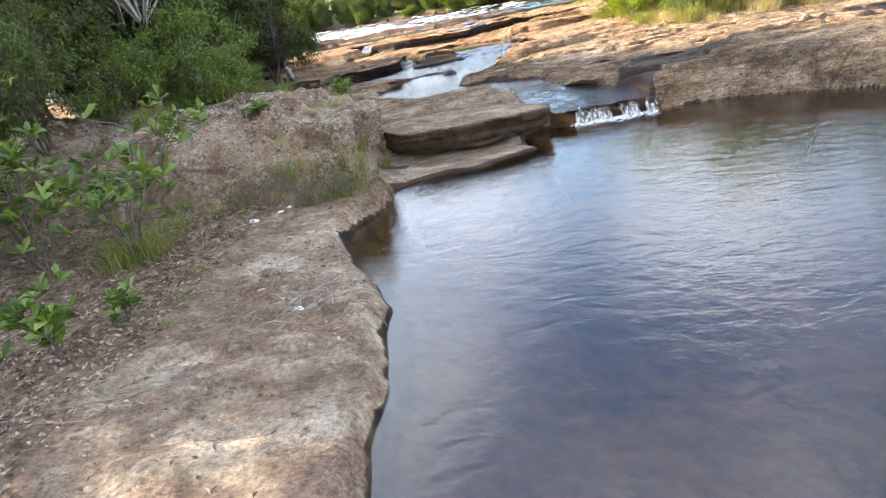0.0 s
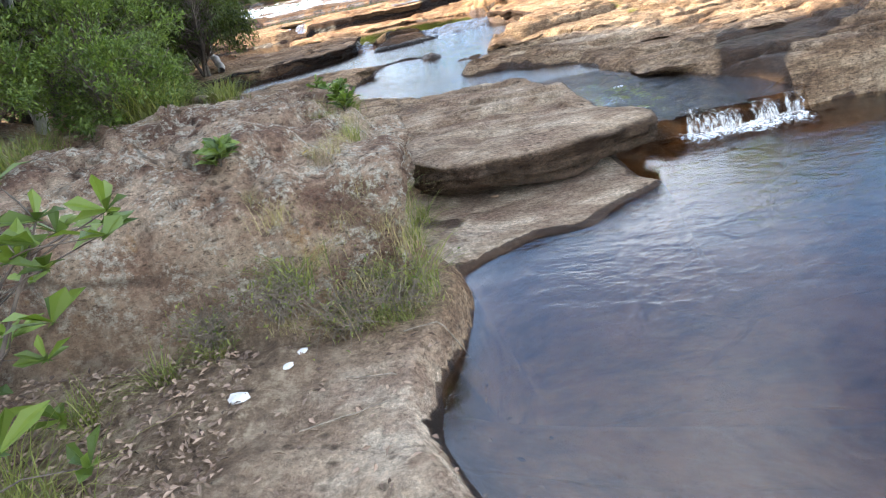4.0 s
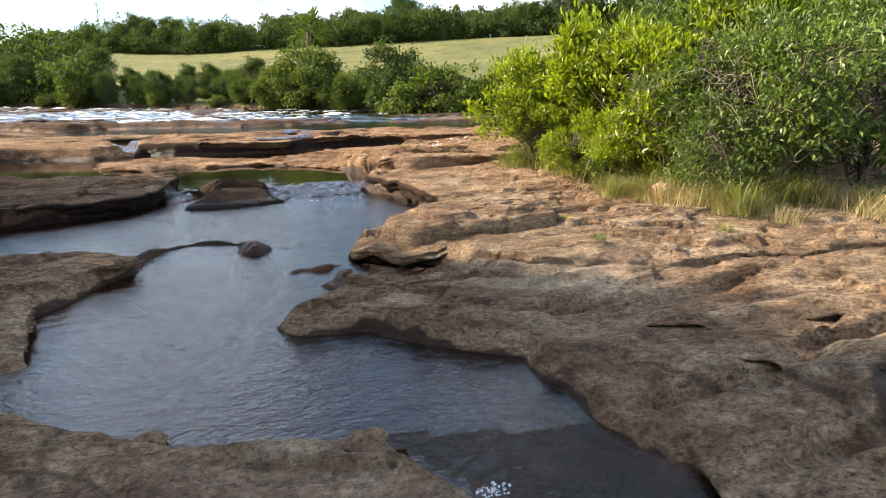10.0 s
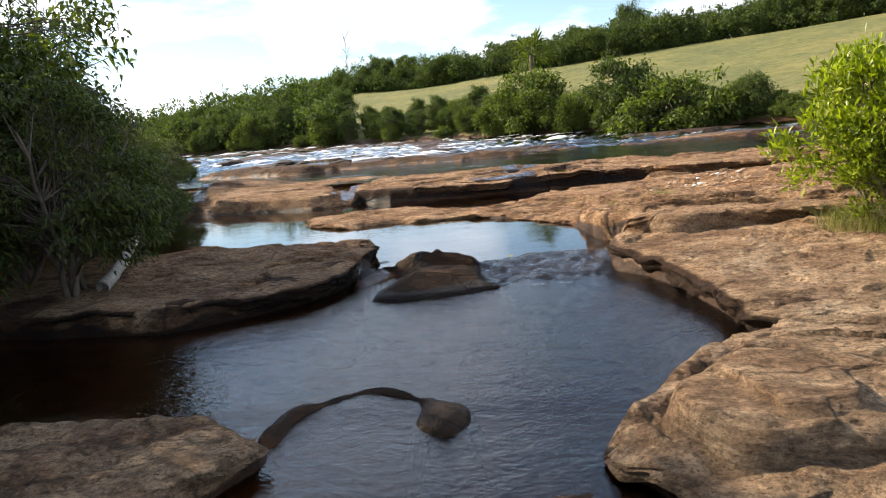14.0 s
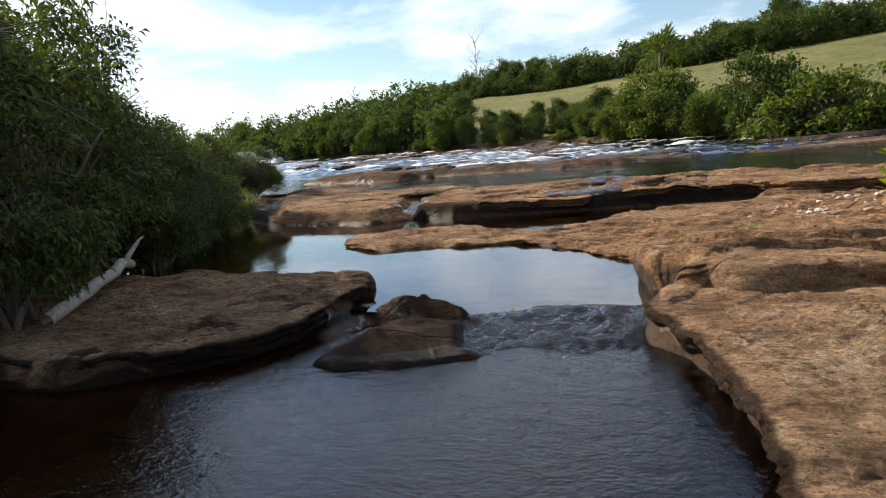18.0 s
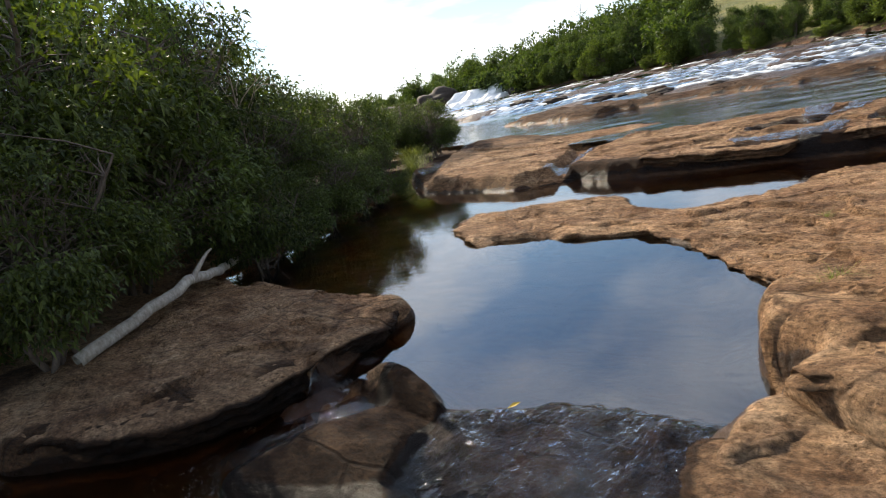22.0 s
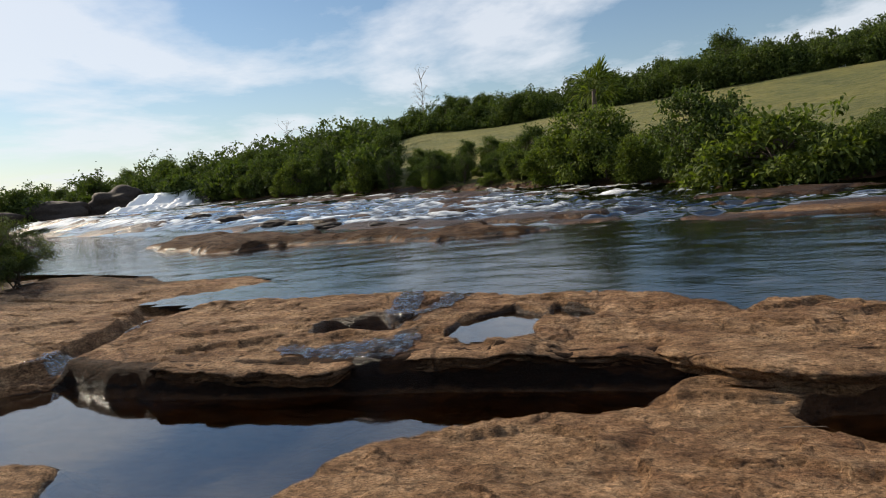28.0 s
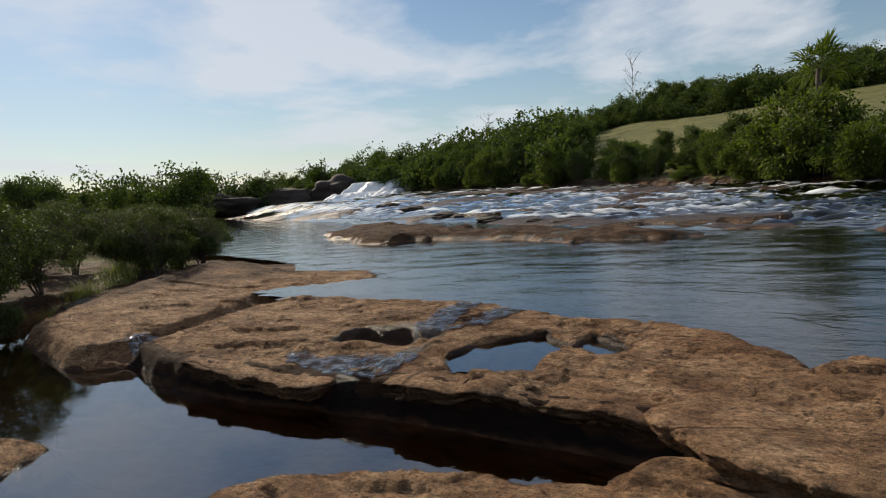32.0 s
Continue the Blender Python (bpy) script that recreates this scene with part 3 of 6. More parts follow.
def ground_shape():
    x, y = np.meshgrid(GX, GY)
    ones = np.ones_like(x)
    # outlines wander a little, as worn rock does
    near = smooth(60, 40, np.abs(y - 14)) * smooth(30, 16, np.abs(x))
    wx = x + near * (0.05 * fbm(x * 2.6, y * 2.6, 3, 5) + 0.006 * fbm(x * 11, y * 11, 2, 6))
    wy = y + near * (0.05 * fbm(x * 2.6, y * 2.6, 3, 15) + 0.006 * fbm(x * 11, y * 11, 2, 16))
    # the rock shelf, climbing gently upstream and to the right
    h = np.interp(y, [-6, 3, 6, 7.5, 10, 13, 16, 18, 20, 22, 23.3, 24, 26, 34], [0.10, 0.12, 0.22, 0.37, 0.385, 0.46, 0.56, 0.62, 0.64, 0.56, 0.50, 0.72, 0.84, 0.8])
    h = h + smooth(2.2, 5.5, x) * np.interp(y, [6, 9, 14, 17, 19, 20.5, 22, 23], [0.12, 0.14, 0.08, 0.12, 0.28, 0.26, 0.10, 0.05])
    h = h + 0.05 * fbm(x * 0.55, y * 0.8, 3, 21) + 0.022 * fbm(x * 2.2, y * 3.0, 3, 22)
    push_x, push_y = np.zeros_like(x), np.zeros_like(x)
    soil, lichen, wet, bed, stain_shade = (np.zeros_like(x) for _ in range(5))

    def over(sd, reach):
        """Leans the top of a step out over its foot."""
        gy, gx = np.gradient(sd, GY, GX)
        k = smooth(-0.55, -0.08, sd) * smooth(0.10, -0.06, sd) * reach
        push_x[:] += gx * k
        push_y[:] += gy * k

    def raise_to(poly, top, width, dome=0.0, mark=None):
        nonlocal h
        sd = inside_distance(poly, wx, wy)
        h = np.maximum(h, np.where(sd > -0.02, (top + dome * np.clip(sd, 0, 1.0)) * smooth(-0.02, width, sd) + h * (1 - smooth(-0.02, width, sd)), h))
        return sd

    def carve(poly, level, depth, width, slope, reach=0.0, damp=0.06, lip=0.0):
        """Sinks a pool: a short steep edge, then a bed that falls away."""
        nonlocal h, wet, bed
        sd = inside_distance(poly, wx, wy)
        floor = level - 0.035 - np.minimum(depth, np.clip(sd, 0, None) * slope)
        k = smooth(-width, 0.015, sd)
        h = np.where(sd > -width, np.minimum(h, h * (1 - k) + floor * k), h)
        bed = np.maximum(bed, smooth(0.0, 0.06, sd))
        if damp:
            wet = np.maximum(wet, smooth(-0.05 - damp, -0.01, sd + 0.03 * fbm(x * 4, y * 4, 2, 68)))
        if reach:
            over(sd, reach)
        return sd

    # pale walked path; ellipses put extra light on shelf and dry slab into colour
    bleach_light = smooth(5.2, 4.4, y) * smooth(-1.2, -0.7, x) + 0.8 * smooth(0.9, 0.3, np.hypot((x - 2.8) / 1.3, (y - 10.9) / 0.55)) + 0.5 * smooth(1.1, 0.6, np.hypot((x - 0.8) / 1.3, (y - 8.0) / 1.3)) + 0.35 * smooth(1.5, 0.6, np.hypot((x - 2.6) / 1.6, (y - 15.2) / 1.6))
    # left bank: soil, then the lichened rock
    soil = np.maximum(soil, smooth(-0.55, -1.15, x + 0.12 * fbm(x * 2, y * 2, 3, 31) - 0.35 * np.clip(y - 3.6, 0, 1.2)) * smooth(5.3, 4.7, y))
    h = h + soil * (0.05 + 0.12 * smooth(-1, -4, x)) + soil * 0.03 * fbm(x * 5, y * 5, 3, 33)
    sd = inside_distance(BANK, wx, wy)
    face = smooth(-0.03, 0.34, sd + 0.10 * fbm(x * 3.3, y * 3.3, 3, 36))
    top = np.interp(y, [4.8, 5.8, 7, 8.5, 10, 12], [0.86, 0.97, 0.92, 0.80, 0.66, 0.6]) + 0.07 * fbm(x * 1.7, y * 1.7, 3, 37) + 0.25 * smooth(-2, -6, x)
    h = np.where(sd > -0.05, np.maximum(h, h * (1 - face) + top * face), h)
    lichen = np.maximum(lichen, smooth(-0.05, 0.1, sd))
    # cracks run through the bank rock
    crack = np.abs(fbm(x * 1.5 + 3, y * 1.5, 2, 38))
    h = h - smooth(0.05, 0.0, crack) * smooth(0, 0.2, sd) * 0.09
    over(-raise_to(LEFT_SLAB, 0.43, 0.10, 0.03), 0.08)
    sd = raise_to(SLAB_B, 0.53, 0.14, 0.04)
    over(-sd, 0.16)
    # slab front: dark-brown stain, with the bushes' shade put into the colour too
    stain_shade = np.maximum(stain_shade, 0.62 * smooth(0.75, 0.25, sd + 0.35 * fbm(x * 1.8, y * 1.8, 3, 40)) * smooth(-0.1, 0.05, sd) * smooth(17.2, 16.4, y))
    for plan, top, tilt_up, reach in ((LAYER, 0.48, 0.03, 0.10), (BLOCK, 0.61, 0.05, 0.14), (BLOCK_2, 0.76, 0.08, 0.16)):
        sd = inside_distance(plan, wx, wy)
        k = smooth(-0.02, 0.09, sd)
        h = np.where(sd > -0.02, np.maximum(h, h * (1 - k) + (top + tilt_up * np.clip(sd, 0, 1.2) + 0.03 * fbm(x * 2.3, y * 3.4, 3, 39)) * k), h)
        over(-sd, reach)
        h = h - 0.08 * smooth(-0.14, -0.05, sd) * smooth(0.01, -0.03, sd)
    h = np.where((x < -3.2) & (y > 22.5) & (y < 34), np.minimum(h, 0.52 + 0.05 * fbm(x, y, 3, 50)), h)
    edge_c = -inside_distance(POOL_C, wx, wy)
    h = np.where((x < 3.6) & (y > 18.6) & (y < 23.6) & (edge_c > 0), np.minimum(h, 0.465 + 0.13 * edge_c + 0.02 * fbm(x * 2, y * 2, 3, 69)), h)
    raise_to(LEDGE_E, 0.69, 0.16, 0.13)
    raise_to(SHELF, 0.70, 0.14, 0.06)
    # the shelf breaks off in thin beds with sharp, wandering risers
    shelf = near * (1 - soil) * (1 - lichen)
    slope = np.hypot(*np.gradient(h, GY, GX))
    shelf = shelf * smooth(0.9, 0.35, slope)
    for band, wander, seed, share in ((0.062, 0.9, 41, 0.9), (0.021, 0.8, 48, 0.75)):
        s = (h + 0.02 * y + 0.012 * x) / band + wander * fbm(x * 0.75, y * 1.5, 4, seed)
        f = s - np.floor(s)
        patch = smooth(-0.35, 0.15, fbm(x * 0.8, y * 0.8, 2, seed + 2) + 0.25 * smooth(0.3, 1.4, x))
        h = h + (smooth(0.93, 1.0, f) - f + 0.45) * band * shelf * share * patch
    # pits, scours and flaking
    h = h - near * 0.010 * smooth(0.3, 0.62, fbm(x * 5, y * 7, 3, 44)) + near * 0.005 * fbm(x * 12, y * 17, 3, 45)
    # broken plates
    for size, lift, seed in ((0.46, 0.032, 91), (0.19, 0.018, 95)):
        plate, rim = plates(x + 0.12 * fbm(x * 3, y * 3, 2, seed), (y + 0.08 * fbm(x * 3, y * 3, 2, seed + 1)) * 1.7, size, seed)
        where = shelf * smooth(-0.15, 0.2, fbm(x * 0.9, y * 0.9, 3, seed + 2))
        h = h + lift * (plate - 0.5) * where
        h = h - 0.35 * lift * smooth(0.05, 0.0, rim) * where
    h = h - shelf * 0.02 * smooth(0.045, 0.0, np.abs(fbm(x * 0.8 + 5, y * 1.9, 3, 49)))
    # the bank rock is split into blocks
    plate, rim = plates(x + 0.15 * fbm(x * 2, y * 2, 3, 97), y + 0.15 * fbm(x * 2, y * 2, 3, 98), 0.62, 99)
    h = h + lichen * near * (0.17 * (plate - 0.5) - 0.08 * smooth(0.09, 0.0, rim)) + lichen * near * (0.075 * fbm(x * 3.4, y * 3.4, 4, 90) + 0.024 * fbm(x * 11, y * 11, 3, 92))
    # long dark gutters on the right
    for gx0, gy0, ang, ln, dp in ((3.5, 9.35, 12, 1.6, 0.16), (3.9, 8.75, 8, 1.8, 0.15), (3.2, 10.4, 5, 1.3, 0.10), (4.0, 7.9, -6, 1.6, 0.14), (2.2, 11.1, -14, 1.0, 0.07),
                                  (3.1, 12.95, -4, 1.0, 0.12), (3.3, 17.3, -4, 1.0, 0.12), (1.2, 21.0, 24, 0.9, 0.08)):
        c, sn = math.cos(radians(ang)), math.sin(radians(ang))
        u, v = (x - gx0) * c + (y - gy0) * sn, -(x - gx0) * sn + (y - gy0) * c + 0.06 * fbm(x * 2, y * 2, 2, 47)
        h = h - dp * smooth(ln, ln * 0.5, np.abs(u)) * smooth(0.16, 0.02, np.abs(v - 0.05)) * smooth(0.0, 0.05, 0.12 - v)
    trick = inside_distance([(2.6, 7.5), (2.9, 8.3), (3.3, 9.1), (4.3, 8.9), (7, 9.4), (7, 8.7), (4.2, 8.3), (3.4, 7.8), (2.8, 7.2)], wx, wy)
    wet = np.maximum(wet, smooth(-0.12, 0.15, trick) * 0.9)
    # river and its low rocks
    lvl = river_level(x, y)
    sdr = inside_distance(RIVER_BED, wx, wy)
    isle = inside_distance(ISLE, x + 0.5 * fbm(x * 0.5, y * 0.5, 3, 51), y + 0.4 * fbm(x * 0.5, y * 0.5, 3, 52))
    bars = fbm(x * 0.22 + 0.1 * y, y * 0.34, 4, 53)
    floor = lvl - 0.05 - np.clip(sdr, 0, 1.2) * 0.35 + smooth(0.12, 0.35, bars) * 0.62 * smooth(0.3, 3, sdr) * smooth(34, 40, y + 0.5 * x)
    floor = np.where(isle > -0.2, np.maximum(floor, lvl - 0.15 + 0.36 * smooth(-0.2, 0.5, isle) + 0.16 * fbm(x * 0.9, y * 1.3, 4, 55)), floor)
    stain_shade = np.maximum(stain_shade, 0.6 * smooth(-0.3, 0.1, isle))
    k = smooth(-0.14, 0.02, sdr)
    h = np.where(sdr > -0.14, np.minimum(h, 5) * (1 - k) + floor * k, h)
    bed = np.maximum(bed, smooth(0.0, 0.06, sdr) * smooth(0.02, -0.03, h - lvl))
    wet = np.maximum(wet, smooth(-0.15, 0.02, sdr) * smooth(0.14, 0.02, h - lvl))
    # dark strip along the far bank: tree shade painted with the damp mark
    wet = np.maximum(wet, smooth(-2.2, -0.6, sdr) * (y > 36) * 0.9)
    wet = np.maximum(wet, smooth(36, 44, y + 0.6 * x) * smooth(0.1, 0.3, sdr) * 0.8)
    wet = wet * (1 - 0.9 * smooth(-0.1, 0.2, isle) * smooth(0.03, 0.12, h - lvl))
    # pools
    carve(LOWER_POOL, W_LOW, 0.7, np.where(x > 2.4, 0.2, 0.075), np.where(y < 4.6, 0.3, 2.5), damp=0.0)
    wet = np.maximum(wet, smooth(-0.024, -0.006, inside_distance(LOWER_POOL, wx, wy)))
    sd = inside_distance(LOWER_POOL, wx, wy) + 0.04 * fbm(x * 6, y * 6, 3, 56)
    rim = 0.75 * smooth(-0.03, 0.0, sd) * smooth(0.2, 0.05, sd) * (y < 4.8) * (x < 2)
    bed = bed * (1 - rim)
    wet = np.maximum(wet, rim)
    stain_shade = np.maximum(stain_shade, rim)
    sd = inside_distance(APRON, wx, wy)
    k = smooth(-0.06, 0.02, sd)
    bleach_light = np.maximum(bleach_light, 0.9 * smooth(0.0, 0.1, sd))
    flat = 0.03 + 0.02 * fbm(x * 2, y * 2, 2, 57) + 0.05 * smooth(0.5, 0.0, x)
    h = np.where((sd > -0.06) & (y > 5.4), np.where(sd > 0, flat, np.where(h > flat, h * (1 - k) + flat * k, np.maximum(h, flat * k + h * (1 - k)))), h)
    bed = bed * (1 - smooth(-0.05, 0.02, sd))
    wet = np.maximum(wet * (1 - smooth(0.02, 0.2, sd)), smooth(0.0, 0.1, sd) * smooth(0.3, 0.75, fbm(x * 3, y * 3, 3, 58)) * 0.5)
    carve(POOL_A, W_A, 0.45, 0.13, 0.5, damp=0.05)
    stream = inside_distance([(1.5, 8.9), (1.66, 7.6), (2.05, 7.2), (3.16, 7.3), (2.75, 8.1), (2.0, 9.2)], wx, wy)
    k = smooth(-0.03, 0.07, stream)
    h = h * (1 - k) + (W_A - 0.06 - 0.135 * smooth(8.5, 7.15, y) + 0.045 * fbm(x * 3.5, y * 3.5, 3, 59)) * k
    dark_bed = smooth(0.0, 0.25, stream) * smooth(9.3, 8.4, y)
    bed = bed * (1 - dark_bed)
    wet = np.maximum(wet, dark_bed)
    stain_shade = np.maximum(stain_shade, 0.7 * dark_bed)
    carve(POOL_C, W_C, 0.17, 0.12, 0.5, reach=0.05, damp=0.06)
    # sill between the upper basins
    arc = np.hypot((wx + 0.08) / 0.50, (wy - 12.66) / 0.55)
    sill = smooth(0.22, 0.07, np.abs(arc - 1)) * smooth(12.45, 12.65, y)
    h = np.where(sill > 0, np.maximum(h, (W_A + 0.08) * sill + h * (1 - sill)), h)
    wet = np.maximum(wet, sill)
    bed = bed * (1 - sill)
    flakes, rim = plates(x + 0.1 * fbm(x * 4, y * 4, 2, 73), y + 0.1 * fbm(x * 4, y * 4, 2, 74), 0.16, 75)
    shoal = smooth(0.75, 0.35, np.hypot((x - 1.35) / 1.1, (y - 11.62) / 0.75) + 0.3 * fbm(x * 3, y * 3, 3, 76))
    h = np.maximum(h, (W_A - 0.035 + 0.075 * flakes) * shoal + h * (1 - shoal))
    bed = bed * (1 - 0.8 * shoal * (h > W_A))
    sd = inside_distance(MID_ROCK, wx, wy)
    k = smooth(-0.08, 0.10, sd)
    h = np.where(sd > -0.08, np.maximum(h, h * (1 - k) + (0.32 + 0.42 * np.clip(sd - 0.03, 0, 0.42) + 0.03 * fbm(x * 2.5, y * 3, 4, 64)) * k), h)
    bed = bed * (1 - smooth(0.0, 0.1, sd))
    wet = np.maximum(wet * (1 - smooth(0.1, 0.3, sd)), smooth(0.07, 0.01, sd) * smooth(-0.05, 0.0, sd) * 0.9)
    stain_shade = np.maximum(stain_shade, smooth(-0.05, 0.02, sd) * 0.7)
    # cascade lip
    lip = inside_distance([(0.45, 15.75), (0.8, 15.62), (1.4, 15.7), (1.9, 15.85), (1.95, 16.95), (1.04, 16.9), (0.3, 16.55), (0.3, 16.1)], wx, wy)
    crest_y = np.interp(x, [0.2, 0.35, 0.88, 1.4, 1.8], [16.35, 16.4, 16.62, 16.77, 16.72]) + 0.05 * fbm(x * 5, y * 0, 3, 62)
    down = (crest_y - y) / (crest_y - 15.72)
    ramp_h = 0.43 - 0.16 * np.clip(down, 0, 1.3) ** 1.25 - 0.25 * np.clip(-down, 0, 1) + 0.022 * fbm(x * 7, y * 5, 4, 65) + 0.012 * fbm(x * 20, y * 14, 2, 63)
    k = smooth(-0.05, 0.14, lip)
    h = np.where(lip > -0.05, h * (1 - k) + ramp_h * k, h)
    wet = np.maximum(wet, smooth(-0.05, 0.05, lip))
    bed = bed * (1 - smooth(-0.05, 0.05, lip))
    # chute between slab and mid-stream rock
    chute = inside_distance([(-1.08, 17.1), (-0.66, 17.0), (-0.66, 16.3), (-0.84, 15.75), (-1.2, 15.7), (-1.1, 16.3)], wx, wy)
    k = smooth(-0.04, 0.08, chute)
    h = np.where(chute > -0.04, h * (1 - k) + (np.interp(y, [15.7, 16.0, 16.6, 16.95], [0.22, 0.31, 0.40, 0.39]) + 0.03 * fbm(x * 6, y * 6, 3, 70)) * k, h)
    wet = np.maximum(wet, smooth(-0.06, 0.03, chute))
    # small rock in the basin
    sr = np.hypot((wx - 0.42) / 0.22, (wy - 12.85) / 0.30)
    h = np.where(sr < 1.1, np.maximum(h, W_A - 0.1 + 0.2 * np.sqrt(np.clip(1.1 - sr, 0, 1))), h)
    bed = np.where(sr < 1.0, 0, bed)
    for plan, lv in ((POT, W_POT), (POT_B, W_POT), (PUDDLE, W_C)):
        carve(plan, lv, 0.25, 0.07, 0.7, damp=0.03)
    carve(SLOT, 0.62, 0.3, 0.08, 0.9, damp=0.2)
    # far bank, hill and woods floor
    shore = sdr
    back = np.where(((y > 33) & (x < -22)) | (y > 40) | ((x > 12) & (y > 22)) | (x < -40), np.clip(-sdr, 0, None), 0)
    far_side = smooth(-20, 10, x * 0.9 + (y - 72) * 1.0 + 12) * (y > 20) * smooth(-95, -70, x + 0.2 * (y - 90))
    rise = np.interp(back, [0, 2, 8, 25, 90, 190, 320, 700], [0, 0.7, 1.5, 3.4, 15.5, 25, 28, 26])
    left_scale = np.interp(x + 0.25 * (y - 60), [-140, -70, -40, -14, 2, 20, 60], [0.18, 0.33, 0.6, 0.84, 0.79, 0.82, 0.85])
    left_far = np.interp(back, [0, 2, 10, 60, 200, 700], [0, 0.4, 0.9, 2.5, 6, 8])
    h = np.where(back > 0.14, np.where(far_side > 0, lvl + far_side * rise * left_scale + (1 - far_side) * left_far, h), h)
    h = np.where((x < -6) & (y < 30), h + 0.25 * smooth(-6, -9, x) * (1 - bed), h)
    grass = smooth(0.3, 1.2, back)
    soil = np.maximum(soil, grass)
    # left shelf darkened in colour for the bushes' shade and wet rock
    stain_shade = np.maximum(stain_shade, 0.6 * smooth(-4.8, -8.5, x + 1.6 * fbm(x * 0.9, y * 0.9, 4, 78)) * (y > 21) * (y < 33.5))
    # the ledge's front: damp, and blackened in colour for shade under its lip
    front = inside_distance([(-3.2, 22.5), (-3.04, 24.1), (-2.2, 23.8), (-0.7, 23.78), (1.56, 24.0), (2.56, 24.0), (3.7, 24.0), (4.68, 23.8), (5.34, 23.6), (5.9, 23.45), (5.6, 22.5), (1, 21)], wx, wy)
    stain_shade = np.maximum(stain_shade, smooth(-0.34, -0.16, front) * smooth(0.04, -0.02, front) * (y > 23.2))
    wet = np.maximum(wet, 0.95 * smooth(0.22, 0.08, np.abs(x - 0.95 - 0.3 * (y - 24.3) + 0.2 * fbm(x * 2, y * 2, 2, 67))) * smooth(23.5, 23.8, y) * smooth(25.1, 24.7, y))
    return x, y, h, push_x, push_y, dict(soil=soil, lichen=lichen, wet=np.clip(wet, 0, 1), bed=bed, bleach_light=bleach_light, stain_shade=np.clip(stain_shade, 0, 1), ochre=smooth(11.5, 19, y + 0.8 * fbm(x * 0.5, y * 0.5, 3, 79))), grass


def add_mesh(name, verts, faces, mats, attrs=None, shade=True, mat_index=None):
    me = bpy.data.meshes.new(name)
    me.vertices.add(len(verts))
    me.vertices.foreach_set("co", np.asarray(verts, np.float32).ravel())
    faces = np.asarray(faces, np.int32)
    k = faces.shape[1]
    me.loops.add(faces.size)
    me.loops.foreach_set("vertex_index", faces.ravel())
    me.polygons.add(len(faces))
    me.polygons.foreach_set("loop_start", np.arange(0, faces.size, k, dtype=np.int32))
    me.polygons.foreach_set("loop_total", np.full(len(faces), k, np.int32))
    for m in mats:
        me.materials.append(m)
    if mat_index is not None:
        me.polygons.foreach_set("material_index", np.asarray(mat_index, np.int32))
    me.update(calc_edges=True)
    me.polygons.foreach_set("use_smooth", np.full(len(faces), shade, bool))
    for key, v in (attrs or {}).items():
        a = me.attributes.new(key, "FLOAT", "POINT")
        a.data.foreach_set("value", np.asarray(v, np.float32).ravel())
    return me


def grid_faces(rows, cols, keep=None):
    i = np.arange(rows * cols).reshape(rows, cols)
    q = np.stack([i[:-1, :-1], i[:-1, 1:], i[1:, 1:], i[1:, :-1]], -1)
    return q.reshape(-1, 4) if keep is None else q[keep]


G_X, G_Y, G_H, PX, PY, MARKS, G_GRASS = ground_shape()


def worn(p, rounds=4):
    """Wears the steep faces smooth."""
    def spread(a):
        b = a.copy()
        b[1:-1] = (a[:-2] + 2 * a[1:-1] + a[2:]) / 4
        c = b.copy()
        c[:, 1:-1] = (b[:, :-2] + 2 * b[:, 1:-1] + b[:, 2:]) / 4
        return c

    broad = p[..., 2]
    for _ in range(5):
        broad = spread(broad)
    gy, gx = np.gradient(broad, GY, GX)
    k = smooth(0.7, 1.3, np.hypot(gx, gy)) * (np.abs(G_X - 1) < 9) * (G_Y > 0.5) * (G_Y < 32)
    k = np.clip(spread(spread(k)) * 1.6, 0, 1)[..., None]
    for _ in range(rounds):
        p = p * (1 - k) + spread(p) * k
    return p


SURFACE = worn(np.stack([G_X + PX, G_Y + PY, G_H], -1))
ground_faces = grid_faces(*G_X.shape)
pasture = (G_GRASS[:-1, :-1] > 0.5).reshape(-1).astype(np.int32)
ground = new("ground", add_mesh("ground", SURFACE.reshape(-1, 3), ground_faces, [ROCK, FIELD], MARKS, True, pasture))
tagged(ground, "worn tan sandstone shelf with pools, soil bank and pasture hill", "rock ground", kind="structure")


def height(x, y):
    """The ground's height at a place."""
    i = min(max(int(np.searchsorted(GX, x)) - 1, 0), len(GX) - 2)
    j = min(max(int(np.searchsorted(GY, y)) - 1, 0), len(GY) - 2)
    u, v = (x - GX[i]) / (GX[i + 1] - GX[i]), (y - GY[j]) / (GY[j + 1] - GY[j])
    a = G_H[j, i] * (1 - u) + G_H[j, i + 1] * u
    b = G_H[j + 1, i] * (1 - u) + G_H[j + 1, i + 1] * u
    return float(a * (1 - v) + b * v)


